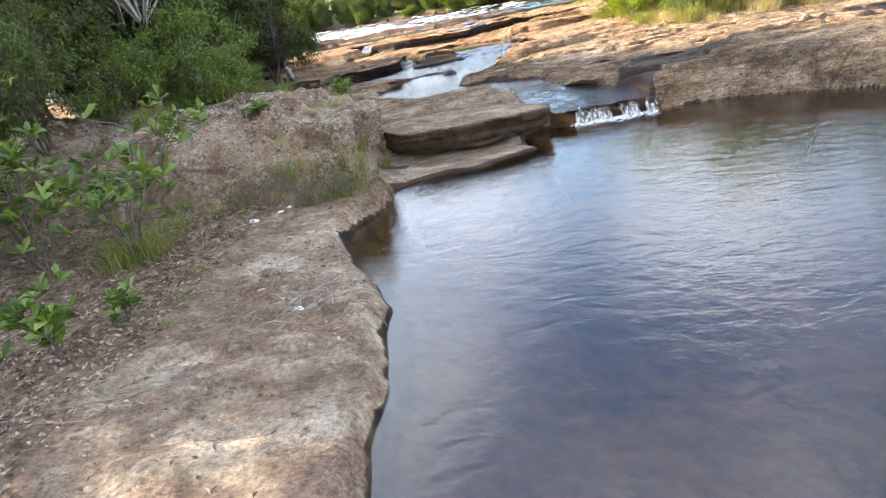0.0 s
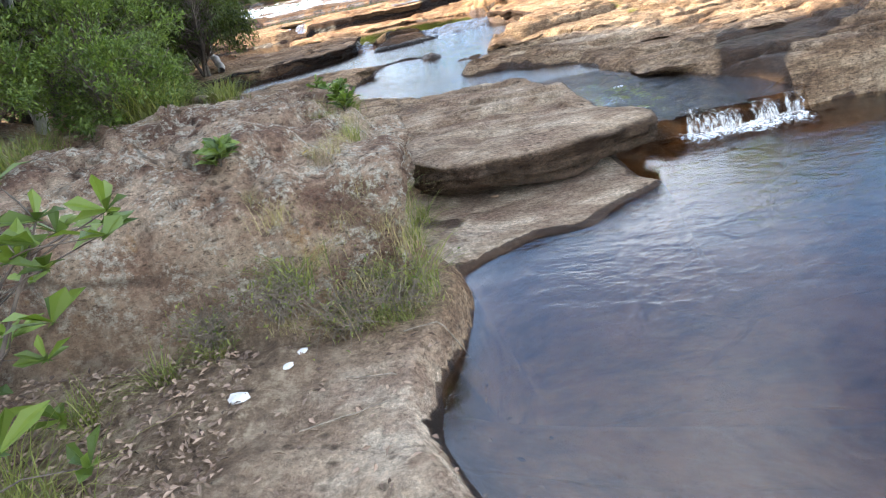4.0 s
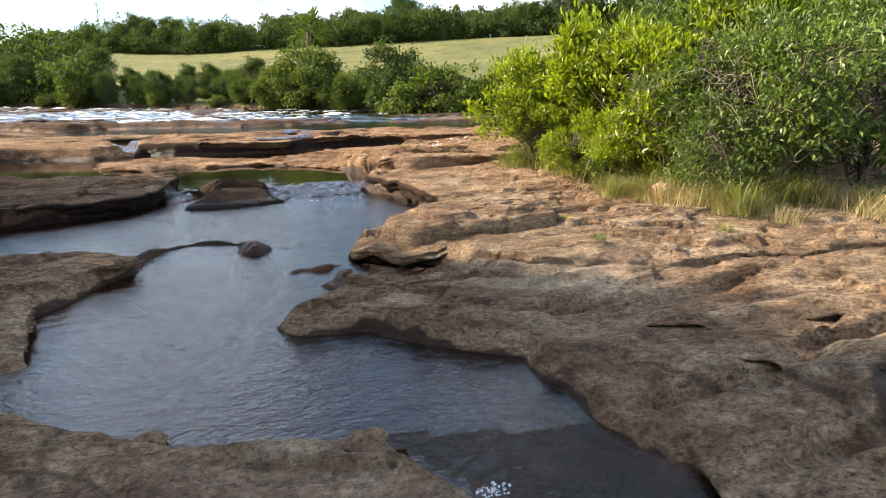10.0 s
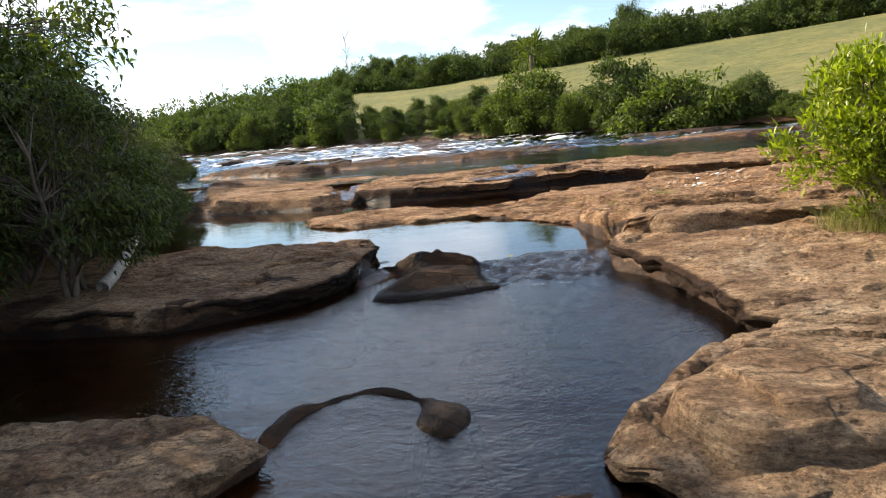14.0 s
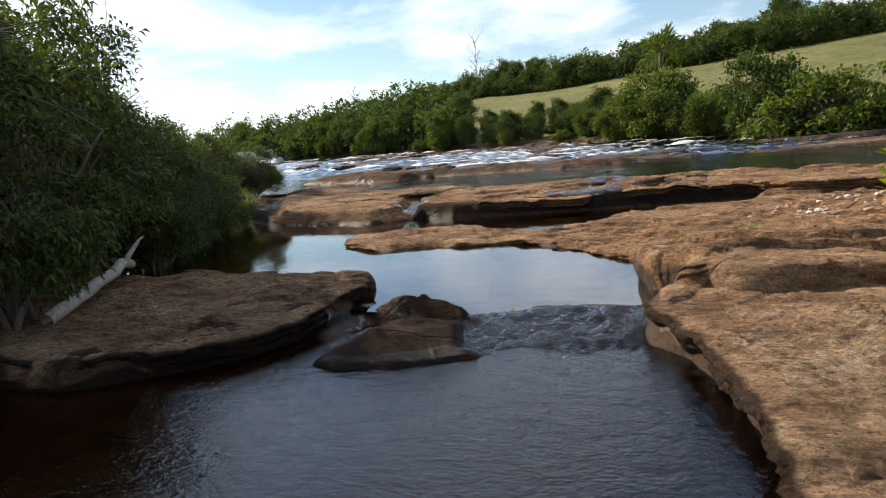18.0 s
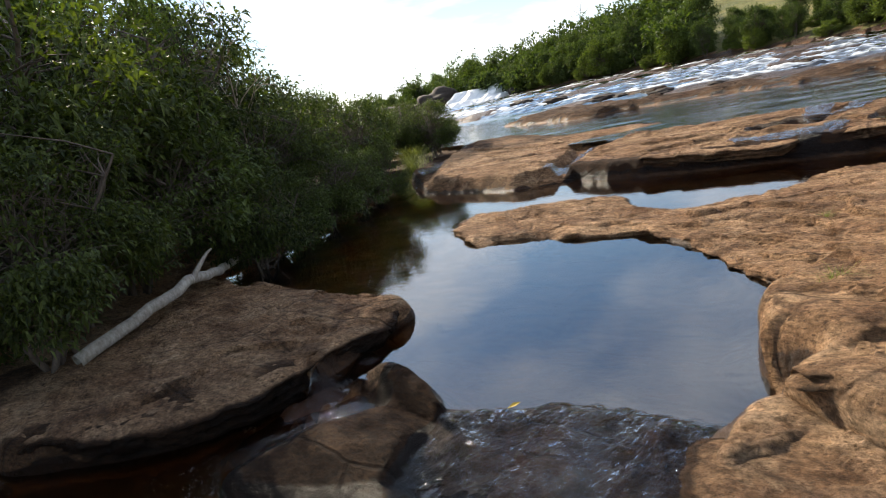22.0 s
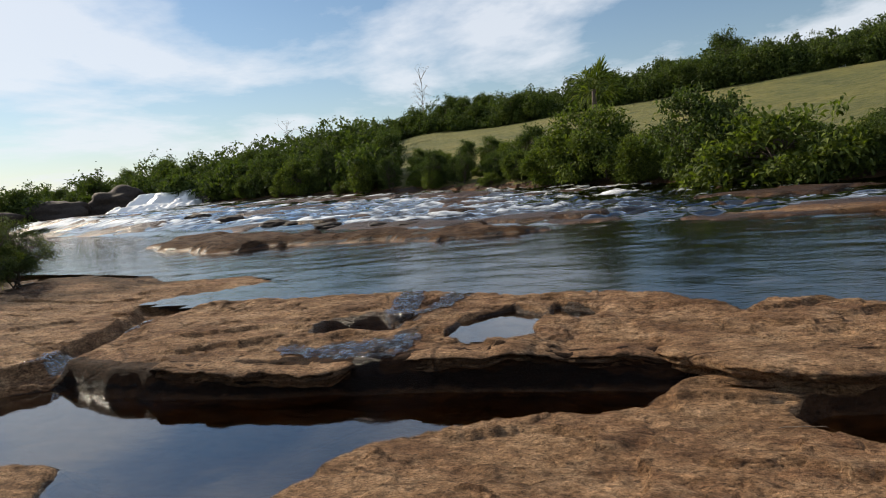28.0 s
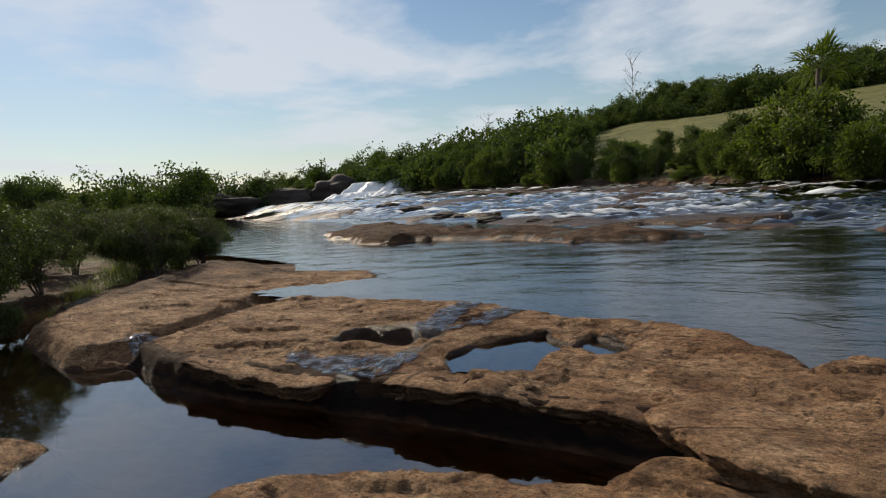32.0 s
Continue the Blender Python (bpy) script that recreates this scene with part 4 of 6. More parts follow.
# ---------------------------------------------------------------- overhanging beds
def rock_ledge(line, thick, out, label, seed, back=0.5, under=0.35, lean=0.06, stain_shade=0.0, wet=0.0, lift=0.0, level=None, lichen=0.0, bleach_light=0.0):
    """A bed of rock along a line (the high side lies to its left) whose lip hangs over a hollow."""
    q = np.array(line, float)
    d = np.r_[0, np.cumsum(np.hypot(*np.diff(q, axis=0).T))]
    s = np.linspace(0, d[-1], max(8, int(d[-1] / 0.024)))
    p = np.stack([np.interp(s, d, q[:, k]) for k in (0, 1)], 1)
    soft = np.ones(13) / 13
    p = np.stack([np.convolve(np.pad(p[:, k], 6, mode="edge"), soft, "valid") for k in (0, 1)], 1)
    t = np.gradient(p, axis=0)
    t /= np.linalg.norm(t, axis=1)[:, None] + 1e-9
    nx, ny = -t[:, 1], t[:, 0]
    ends = smooth(0, 0.35, np.minimum(s, d[-1] - s))
    wander = 0.05 * fbm(s * 2.2, s * 0 + seed, 4, seed) + 0.02 * fbm(s * 9, s * 0, 3, seed + 1)

    def ground_at(v):
        g = np.array([height(a, b) for a, b in zip(p[:, 0] + nx * v, p[:, 1] + ny * v)])
        return np.convolve(np.pad(g, 3, mode="edge"), np.ones(7) / 7, "valid")

    top = np.maximum(ground_at(back * 0.55), ground_at(back * 0.35)) if level is None else np.full(len(s), level)
    far_in = ground_at(back)
    if level is not None:
        top = np.minimum(top, far_in + 0.03)
    top = top + lift - 0.03 * (1 - ends)
    th = thick * (1 + 0.25 * fbm(s * 1.7, s * 0, 3, seed + 2)) * (0.4 + 0.6 * ends)
    rows = [(back, far_in - 0.03), (back * 0.8, 0.5 * (far_in + top)), (back * 0.55, top + 0.004), (back * 0.35, top + 0.006), (back * 0.2, top), (0.05, top - 0.010), (0.016, top - 0.022)]
    rows = [(np.full(len(s), a), b) for a, b in rows]
    for k in (0.08, 0.2, 0.35, 0.5, 0.65, 0.8, 0.92, 1.0):
        v = lean * k**1.5 + 0.045 * fbm(s * 2.5, s * 0 + 9 * k, 4, seed + 3) + 0.02 * fbm(s * 11, s * 0 + 14 * k, 3, seed + 8) + 0.02 * np.sign(fbm(s * 1.2, s * 0 + 5 * k, 2, seed + 4))
        rows.append((v, top - 0.022 - th * k))
    for v, dz in ((lean + 0.06, 0.004), (under * 0.5, -0.01), (under, -0.04), (under + 0.1, -0.12)):
        rows.append((np.full(len(s), v), top - 0.022 - th + dz))
    v = np.stack([r[0] for r in rows]) + 0.0
    z = np.stack([r[1] for r in rows])
    shift = (wander - out * ends + 0.12 * (1 - ends))[None] * np.linspace(1, 1, len(rows))[:, None]
    shift = shift * smooth(back * 1.02, back * 0.35, v)
    v = v + shift
    x, y = p[None, :, 0] + nx * v, p[None, :, 1] + ny * v
    z = z + 0.010 * fbm(x * 4, y * 6, 4, seed + 5) * smooth(back, back * 0.6, v)
    keep = np.ones_like(x)
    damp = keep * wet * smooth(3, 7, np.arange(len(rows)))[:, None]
    # from the brow down the colour can darken, standing in for undercut shade
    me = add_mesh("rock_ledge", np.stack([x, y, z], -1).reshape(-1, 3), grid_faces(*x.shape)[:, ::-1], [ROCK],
                  dict(stain_shade=keep * stain_shade * smooth(3, 7, np.arange(len(rows)))[:, None], wet=damp, lichen=keep * lichen, bleach_light=keep * bleach_light, ochre=smooth(11.5, 19, y)))
    return tagged(new("rock_ledge", me), label, "rock ledge", kind="structure")


# some fronts carry the shade of their undercut as dark colour
rock_ledge([(-0.4, 7.4), (-0.14, 7.1), (0.08, 6.84), (0.26, 6.67), (0.48, 6.58), (0.78, 6.59), (1.08, 6.68), (1.41, 6.78), (1.72, 6.93), (1.86, 7.06), (1.98, 7.2)], 0.27, 0.05, "brown sandstone slab front hanging over the flat apron", 201, 0.75, 0.4, 0.07, stain_shade=0.6, wet=0.15, level=0.375, bleach_light=0.5)
rock_ledge([(-1.9, 23.85), (-1.2, 23.72), (-0.41, 23.70), (0.3, 23.68), (0.75, 23.8)], 0.16, 0.02, "damp rock lip, darkened for shade, hanging over the channel", 211, 0.5, 0.4, 0.05, 0.5, 0.4)
rock_ledge([(1.0, 23.92), (1.3, 23.97), (1.65, 23.92), (2.19, 24.0), (2.61, 24.08), (3.30, 24.05), (3.7, 23.9)], 0.10, 0.04, "stained rock lip, blackened for shade, hanging over the channel", 221, 0.4, 0.4, 0.05, 0.55, 0.3)
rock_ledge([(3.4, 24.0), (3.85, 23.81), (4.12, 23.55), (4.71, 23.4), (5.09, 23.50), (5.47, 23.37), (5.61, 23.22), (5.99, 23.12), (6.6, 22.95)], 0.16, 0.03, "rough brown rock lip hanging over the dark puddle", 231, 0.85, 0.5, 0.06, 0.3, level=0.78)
rock_ledge([(1.15, 12.36), (1.22, 12.21), (1.46, 12.02), (1.69, 11.86), (1.95, 11.88), (2.20, 11.86), (2.34, 11.76), (2.60, 11.60), (2.79, 11.46), (3.1, 11.2), (3.6, 10.95)], 0.07, 0.04, "thin tan bed of rock overhanging the basin edge", 241, 0.4, 0.3, 0.05)
rock_ledge([(1.55, 12.5), (1.61, 12.36), (1.92, 12.32), (2.33, 12.24), (2.68, 12.33), (2.95, 12.34), (3.15, 12.4)], 0.10, 0.06, "rounded tan rock bed hanging over a dark crack", 251, 0.35, 0.28, 0.05, level=0.60)
rock_ledge([(-1.6, 11.3), (-1.17, 11.6), (-0.95, 11.85), (-0.82, 12.02), (-0.62, 12.12), (-0.47, 12.32), (-0.6, 12.6)], 0.06, 0.04, "brown slab edge overhanging dark water", 271, 0.4, 0.3, 0.05)
rock_ledge([(-0.55, 9.75), (-0.72, 10.4), (-0.85, 11.1), (-1.0, 11.5)], 0.08, 0.05, "brown slab edge overhanging the basin", 276, 0.4, 0.3, 0.05)
rock_ledge([(-4.2, 14.9), (-2.9, 14.9), (-2.3, 15.0), (-1.75, 15.25), (-1.42, 15.5), (-1.2, 15.9), (-1.1, 16.4), (-1.1, 17.0), (-1.3, 17.7)], 0.2, 0.12, "broad brown slab edge undercut above the dark pool", 281, 0.5, 0.4, 0.12, stain_shade=0.8, wet=0.5)
rock_ledge([(1.86, 17.7), (1.95, 17.2), (2.20, 16.83), (2.64, 16.66), (2.96, 16.74), (3.3, 16.8), (3.8, 16.7), (4.4, 16.5), (5.0, 16.45)], 0.15, 0.05, "layered tan rock block with an undercut foot", 291, 0.45, 0.35, 0.07)
rock_ledge([(2.55, 10.2), (2.72, 10.03), (2.95, 9.88), (3.3, 9.84), (3.7, 9.75), (4.4, 9.5)], 0.07, 0.03, "weathered rock bed above a dark gutter", 301, 0.35, 0.28, 0.05, lift=0.02)
rock_ledge([(2.75, 9.6), (2.95, 9.49), (3.28, 9.28), (3.5, 8.95), (4.1, 8.8)], 0.06, 0.03, "weathered rock bed above a wet gully", 311, 0.35, 0.28, 0.05, lift=0.02)
rock_ledge([(2.2, 8.75), (2.35, 8.45), (2.5, 8.28), (2.9, 8.15)], 0.05, 0.02, "worn rock lip beside the running stream", 321, 0.3, 0.25, 0.05)
rock_ledge([(2.1, 16.75), (1.96, 16.35), (2.16, 15.8), (2.37, 15.2), (2.46, 14.6), (2.5, 14.0), (2.5, 13.6)], 0.22, 0.13, "tan rock bank edge undercut above the basin", 331, 0.5, 0.4, 0.12, stain_shade=0.9, wet=0.4)
rock_ledge([(-3.3, 20.85), (-2.25, 19.98), (-1.54, 19.8), (-0.95, 20.2), (-0.13, 20.22), (0.5, 19.9), (0.95, 19.45), (1.6, 18.65)], 0.15, 0.02, "thin tan bed of rock along the still pool", 341, 0.4, 0.1, 0.06)

rock_ledge([(0.02, 5.15), (0.0, 5.73), (-0.03, 5.96), (-0.04, 6.15), (0.06, 6.41), (0.02, 6.72), (-0.1, 7.0)], 0.30, 0.0, "lichened bank rock edge dropping to the apron", 351, 0.4, 0.3, 0.08, lichen=1.0)


# ---------------------------------------------------------------- water
def pool(name, poly, level, mat, label, step=0.08, margin=0.14, tilt=None, quick=None):
    xs = [p[0] for p in poly]
    ys = [p[1] for p in poly]
    gx, gy = np.arange(min(xs) - 0.2, max(xs) + 0.2, step), np.arange(min(ys) - 0.2, max(ys) + 0.2, step)
    x, y = np.meshgrid(gx, gy)
    sd = inside_distance(poly, x, y)
    z = np.full_like(x, level)
    if tilt is not None:
        z = tilt(x, y, z)
    ok = sd > -margin
    keep = ok[:-1, :-1] & ok[1:, :-1] & ok[:-1, 1:] & ok[1:, 1:]
    faces = grid_faces(*x.shape, keep)
    used = np.unique(faces)
    back = np.full(x.size, -1)
    back[used] = np.arange(len(used))
    runs = None if quick is None else (inside_distance(quick, x, y).reshape(-1)[faces[:, 0]] > 0)
    me = add_mesh(name, np.stack([x, y, z], -1).reshape(-1, 3)[used], back[faces], [mat, STREAM], mat_index=runs)
    return tagged(new(name, me), label, "water", kind="structure")


pool("pool_water_1", LOWER_POOL, W_LOW, POOL_DEEP, "tea-brown rippled pool water mirroring blue sky", 0.1, 0.3)


def stream_fall(x, y, z):
    return z - 0.125 * smooth(8.5, 7.15, y) * smooth(0.5, 1.2, x) + 0.02 * smooth(12.7, 13.1, y) + 0.012 * smooth(9.2, 8.6, y) * fbm(x * 6, y * 6, 3, 77) * smooth(1.2, 1.5, x)


pool("pool_water_2", POOL_A, W_A, POOL, "dark clear basin water flowing towards a small waterfall", 0.06, 0.1, tilt=stream_fall, quick=[(1.1, 9.2), (1.5, 8.6), (1.5, 7.0), (3.4, 7.0), (3.3, 8.2), (2.2, 9.0)])
pool("pool_water_3", POOL_C, W_C, POOL_CALM, "still reddish-brown pool water mirroring clouds", 0.08, 0.1)
pool("pool_water_4", POT, W_POT, POOL_CALM, "small still pool in a rock pothole", 0.06, 0.1)
pool("pool_water_5", POT_B, W_POT, POOL_CALM, "tiny still pool in a rock pothole", 0.06, 0.1)
pool("pool_water_6", PUDDLE, W_C, POOL_CALM, "dark still puddle under a rock overhang", 0.06, 0.1)


def river():
    gx = spaced((-80, -30, 1.0), (-30, -8, 0.35), (-8, 8, 0.16), (8, 24, 0.35), (24, 72, 1.2))
    gy = spaced((8, 22, 1.0), (22, 30, 0.25), (30, 46, 0.14), (46, 62, 0.3), (62, 94, 0.8))
    x, y = np.meshgrid(gx, gy)
    sd = inside_distance(RIVER_BED, x, y)
    z = river_level(x, y)
    rough = smooth(36, 40, y + 0.55 * (x - 2)) 
    left = smooth(18, -6, x - 0.3 * (y - 40))
    lump = fbm(x * 0.9, y * 1.4, 4, 81)
    crest = 1 - np.abs(fbm(x * 0.85 + 0.3 * y, y * 1.25, 3, 80)) * 2.2
    z = z + rough * (0.05 + 0.07 * left) * (lump + 0.9 * crest) + 0.008 * fbm(x * 1.2, y * 2.2, 2, 82)
    slope = np.gradient(river_level(x, y), gy, axis=0) * 4
    streak = fbm((x * 0.866 - y * 0.5) * 0.7, (x * 0.5 + y * 0.866) * 3.4, 4, 89)
    foam = rough * np.clip(-0.17 + 0.27 * left + 1.3 * np.clip(slope, 0, 0.5) + 0.28 * crest + 0.18 * lump + 0.4 * streak - 0.2 * smooth(5, 14, x), 0, 1)
    foam = np.maximum(foam, 0.5 * smooth(1.2, 0.2, np.abs(np.hypot((x - 4.5) / 3, y - 35.6) - 0.3)) * smooth(0, 0.5, lump + 0.2))
    low = smooth(1.2, -0.3, inside_distance(ISLE, x, y))
    foam = foam * low
    z = river_level(x, y) * (1 - low) + z * low - 0.05 * (1 - low)
    ok = sd > -0.4
    keep = ok[:-1, :-1] & ok[1:, :-1] & ok[:-1, 1:] & ok[1:, 1:]
    faces = grid_faces(*x.shape, keep)
    used = np.unique(faces)
    back = np.full(x.size, -1)
    back[used] = np.arange(len(used))
    me = add_mesh("river_water", np.stack([x, y, z], -1).reshape(-1, 3)[used], back[faces], [RIVER], dict(foam=foam.reshape(-1)[used]))
    tagged(new("river_water", me), "green-brown river with white rapids over low rock", "river", kind="structure")


river()


# ---------------------------------------------------------------- plants
def thing(name, at, label, category, group="", kind=""):
    ob = new(name)
    ob.location = at
    ob.empty_display_size = 0.1
    return tagged(ob, label, category, group, kind)


def part_of(name, me, parent, label=""):
    ob = new(name, me)
    ob.parent = parent
    return tagged(ob, label) if label else ob


def tube(points, r0, r1, sides=6):
    """A tapering round rod along points."""
    p = np.asarray(points, float)
    n = len(p)
    t = np.gradient(p, axis=0)
    t /= np.linalg.norm(t, axis=1, keepdims=True) + 1e-9
    ref = np.where(np.abs(t[:, 2:3]) > 0.9, [[1.0, 0, 0]], [[0, 0, 1.0]])
    u = np.cross(t, ref)
    u /= np.linalg.norm(u, axis=1, keepdims=True) + 1e-9
    w = np.cross(t, u)
    a = np.linspace(0, 2 * np.pi, sides, endpoint=False)
    r = np.linspace(r0, r1, n)[:, None, None]
    v = p[:, None] + r * (np.cos(a)[None, :, None] * u[:, None] + np.sin(a)[None, :, None] * w[:, None])
    i = np.arange(n * sides).reshape(n, sides)
    j = np.roll(i, -1, 1)
    f = np.stack([i[:-1], j[:-1], j[1:], i[1:]], -1).reshape(-1, 4)
    return v.reshape(-1, 3), f


def joined(pieces):
    vs, fs, k = [], [], 0
    for v, f in pieces:
        vs.append(v)
        fs.append(f + k)
        k += len(v)
    return np.concatenate(vs), np.concatenate(fs)


def bent(a, b, rng, sag=0.15, n=6):
    """A crooked line from a to b."""
    a, b = np.asarray(a, float), np.asarray(b, float)
    k = np.linspace(0, 1, n)[:, None]
    d = np.linalg.norm(b - a)
    wob = rng.normal(0, sag * d * 0.35, (n, 3)) * np.sin(np.pi * k)
    lift = np.array([0, 0, 1.0]) * sag * d * np.sin(np.pi * k)
    return a + (b - a) * k + wob + lift


def leaves(at, way, length, width, rng, fold=0.25, droop=0.15, broad=0.55):
    """Folded lens-shaped leaves from their stalks along their ways."""
    n = len(at)
    way = way / (np.linalg.norm(way, axis=1, keepdims=True) + 1e-9)
    ref = rng.normal(0, 1, (n, 3)) * 0.5 + [0, 0, 1.0]
    side = np.cross(way, ref)
    side /= np.linalg.norm(side, axis=1, keepdims=True) + 1e-9
    up = np.cross(side, way)
    L = (length * rng.uniform(0.65, 1.2, n))[:, None]
    W = (width * rng.uniform(0.75, 1.15, n))[:, None]
    mid = at + way * L * broad
    base = at
    tip = at + way * L - np.array([0, 0, 1.0]) * L * droop
    left = mid + side * W * 0.5 + up * W * fold
    right = mid - side * W * 0.5 + up * W * fold
    v = np.stack([base, right, tip, mid, left], 1).reshape(-1, 3)
    k = np.arange(n)[:, None] * 5
    f = np.concatenate([k + [0, 1, 2, 3], k + [0, 3, 2, 4]])
    return v, f


def crown_shape(rng, height, radius, clusters, low, lobes=17):
    """Places of leaf clusters: billows round a hollow middle, with gaps between them."""
    d = rng.normal(0, 1, (lobes, 3))
    d /= np.linalg.norm(d, axis=1, keepdims=True)
    mid = d * rng.uniform(0.4, 0.8, (lobes, 1))
    r = rng.uniform(0.22, 0.42, lobes)
    i = rng.integers(0, lobes, clusters)
    e = rng.normal(0, 1, (clusters, 3)) + 0.6 * d[i] + [0, 0, 0.05 if low < 0.06 else 0.5]
    e /= np.linalg.norm(e, axis=1, keepdims=True)
    q = mid[i] + e * (r[i] * rng.uniform(0.6, 1.08, clusters))[:, None]
    z = low * height + (1 - low) * height * 0.5 * (1 + 0.95 * q[:, 2])
    return np.stack([q[:, 0] * radius, q[:, 1] * radius, np.maximum(z, 0.05 * height)], 1)


def plant(name, rng, height, radius, clusters, per, length, width, leaf_mat, bark_mat, stems=4, low=0.15, spread=0.16, droop=0.15, up=0.5, r0=0.03, lobes=17):
    """Empty with a trunk, branches and a crown of folded leaves."""
    root = thing(name, (0, 0, 0), "x", "x")
    c = crown_shape(rng, height, radius, clusters, low, lobes)
    feet = np.stack([rng.normal(0, radius * 0.06, stems), rng.normal(0, radius * 0.06, stems), np.zeros(stems) - 0.05], 1)
    tops = np.stack([rng.normal(0, radius * 0.36, stems), rng.normal(0, radius * 0.36, stems), height * rng.uniform(0.5, 0.8, stems)], 1)
    trunks = [bent(a, b, rng, 0.06, 8) for a, b in zip(feet, tops)]
    part_of("trunk", add_mesh("trunk", *joined([tube(t, r0, r0 * 0.35, 7) for t in trunks]), [bark_mat]), root)
    rods = []
    for q in c:
        t = trunks[rng.integers(stems)]
        k = min(rng.integers(2, 8), max(1, int(8 * q[2] / height)))
        rods.append(tube(bent(t[min(k, 7)], q, rng, 0.10, 5), r0 * 0.28, r0 * 0.07, 4))
    part_of("bough", add_mesh("bough", *joined(rods), [bark_mat]), root)
    at = np.repeat(c, per, 0)
    n = len(at)
    way = rng.normal(0, 1, (n, 3)) + np.array([0, 0, up])
    out = at - np.array([0, 0, height * 0.45])
    way = way + 0.8 * out / (np.linalg.norm(out, axis=1, keepdims=True) + 1e-9)
    at = at + rng.normal(0, spread, (n, 3)) * [1, 1, 0.8]
    at[:, 2] = np.maximum(at[:, 2], 0.02)
    part_of("crown", add_mesh("crown", *leaves(at, way, length, width, rng, 0.2, droop), [leaf_mat], shade=False), root)
    return root


def rosettes(at, rng, n, length, width, mat, root, tilt=0.5):
    """Whorls of broad leaves at twig ends."""
    way = rng.normal(0, 1, (len(at) * n, 3))
    way[:, 2] = np.abs(way[:, 2]) * 0.5 + tilt
    at = np.repeat(np.asarray(at), n, 0) - way * 0.01
    return part_of("crown", add_mesh("crown", *leaves(at, way, length, width, rng, 0.15, 0.1, 0.68), [mat], shade=False), root)


def blades(rng, count, height, spread, width, lean=0.5):
    """A tuft of thin bent blades."""
    base = np.stack([rng.normal(0, spread * 0.35, count), rng.normal(0, spread * 0.35, count), np.full(count, -0.02)], 1)
    a = rng.uniform(0, 2 * np.pi, count)
    way = np.stack([np.cos(a), np.sin(a), np.zeros(count)], 1)
    side = np.stack([-np.sin(a), np.cos(a), np.zeros(count)], 1)
    H = height * rng.uniform(0.5, 1.1, count)[:, None]
    ln = (lean * rng.uniform(0.2, 1.3, count))[:, None] * H
    vs, fs = [], []
    for k, (u, z, w) in enumerate(((0, 0, 1.0), (0.22, 0.5, 0.9), (0.6, 0.85, 0.6), (1.1, 0.95, 0.05))):
        c = base + way * ln * u + np.array([0, 0, 1.0]) * H * z
        vs += [c - side * width * w * 0.5, c + side * width * w * 0.5]
    v = np.stack(vs, 1).reshape(-1, 3)
    k = np.arange(count)[:, None] * 8
    f = np.concatenate([k + [0, 1, 3, 2], k + [2, 3, 5, 4], k + [4, 5, 7, 6]])
    return v, f


def set_down(model, x, y, turn=0.0, size=1.0, sink=0.03, z=None, label="", group=""):
    """A copy of a plant on the ground."""
    ob = copy_thing(model, Matrix.Identity(4))
    ob.matrix_basis = pose(x, y, (height(x, y) if z is None else z) - sink, 0, 0, turn) @ Matrix.Diagonal((size, size, size, 1))
    return tagged(ob, label, group=group)


RNG = np.random.default_rng(11)
PARK = []


def model(ob, label, category, group=""):
    """A first copy, used in place by the first set_down."""
    tagged(ob, label, category, group)
    PARK.append(ob)
    return ob


def unpark():
    for ob in PARK:
        for o in list(ob.children_recursive) + [ob]:
            bpy.data.objects.remove(o)


# models
river_bush = model(plant("bush", RNG, 3.3, 1.9, 400, 40, 0.115, 0.042, LEAF_DARK, BARK, 7, 0.03, 0.11, 0.35, 0.1, 0.045), "dense dark green riverside bush with narrow leaves", "bush", "riverside bushes")
river_bush_b = model(plant("bush", RNG, 2.9, 1.6, 300, 38, 0.11, 0.042, LEAF_RIVER, BARK, 6, 0.02, 0.11, 0.3, 0.2, 0.035), "leafy green riverside bush with drooping sprays", "bush", "riverside bushes")
glossy_bush = model(plant("bush", RNG, 2.45, 1.4, 240, 26, 0.15, 0.05, LEAF_BRIGHT, BARK, 8, 0.05, 0.09, 0.05, 0.9, 0.03), "bright yellow-green bush with broad glossy leaves", "bush", "island bushes")
green_bush = model(plant("bush", RNG, 2.2, 1.3, 240, 30, 0.115, 0.04, LEAF_MID, BARK, 7, 0.04, 0.10, 0.15, 0.6, 0.028), "rounded green bush on the rock island", "bush", "island bushes")
thicket_tree = model(plant("tree", RNG, 5.4, 2.3, 240, 34, 0.13, 0.05, LEAF_MID, PALE_BARK, 3, 0.38, 0.17, 0.2, 0.3, 0.075), "slender tree with pale bark and open green crown", "tree", "bank trees")
thicket_tree_b = model(plant("tree", RNG, 4.6, 2.0, 260, 34, 0.13, 0.048, LEAF_MID, BARK, 3, 0.18, 0.16, 0.25, 0.2, 0.06), "leafy tree on the soil bank", "tree", "bank trees")
far_round = model(plant("tree", RNG, 5.6, 3.0, 260, 40, 0.32, 0.15, LEAF_FAR_PALE, BARK, 4, 0.0, 0.28, 0.2, 0.4, 0.09, lobes=30), "large round green bush on the far river bank", "tree", "far bank trees")
far_dark = model(plant("tree", RNG, 6.0, 2.7, 240, 40, 0.32, 0.15, LEAF_FAR, BARK, 3, 0.0, 0.28, 0.25, 0.3, 0.09, lobes=30), "dark green tree on the far river bank", "tree", "far bank trees")
far_tall = model(plant("tree", RNG, 9.0, 2.7, 150, 40, 0.36, 0.17, LEAF_FAR, BARK, 2, 0.12, 0.4, 0.2, 0.3, 0.12, lobes=30), "tall open-crowned tree on the far hillside", "tree", "hillside trees")
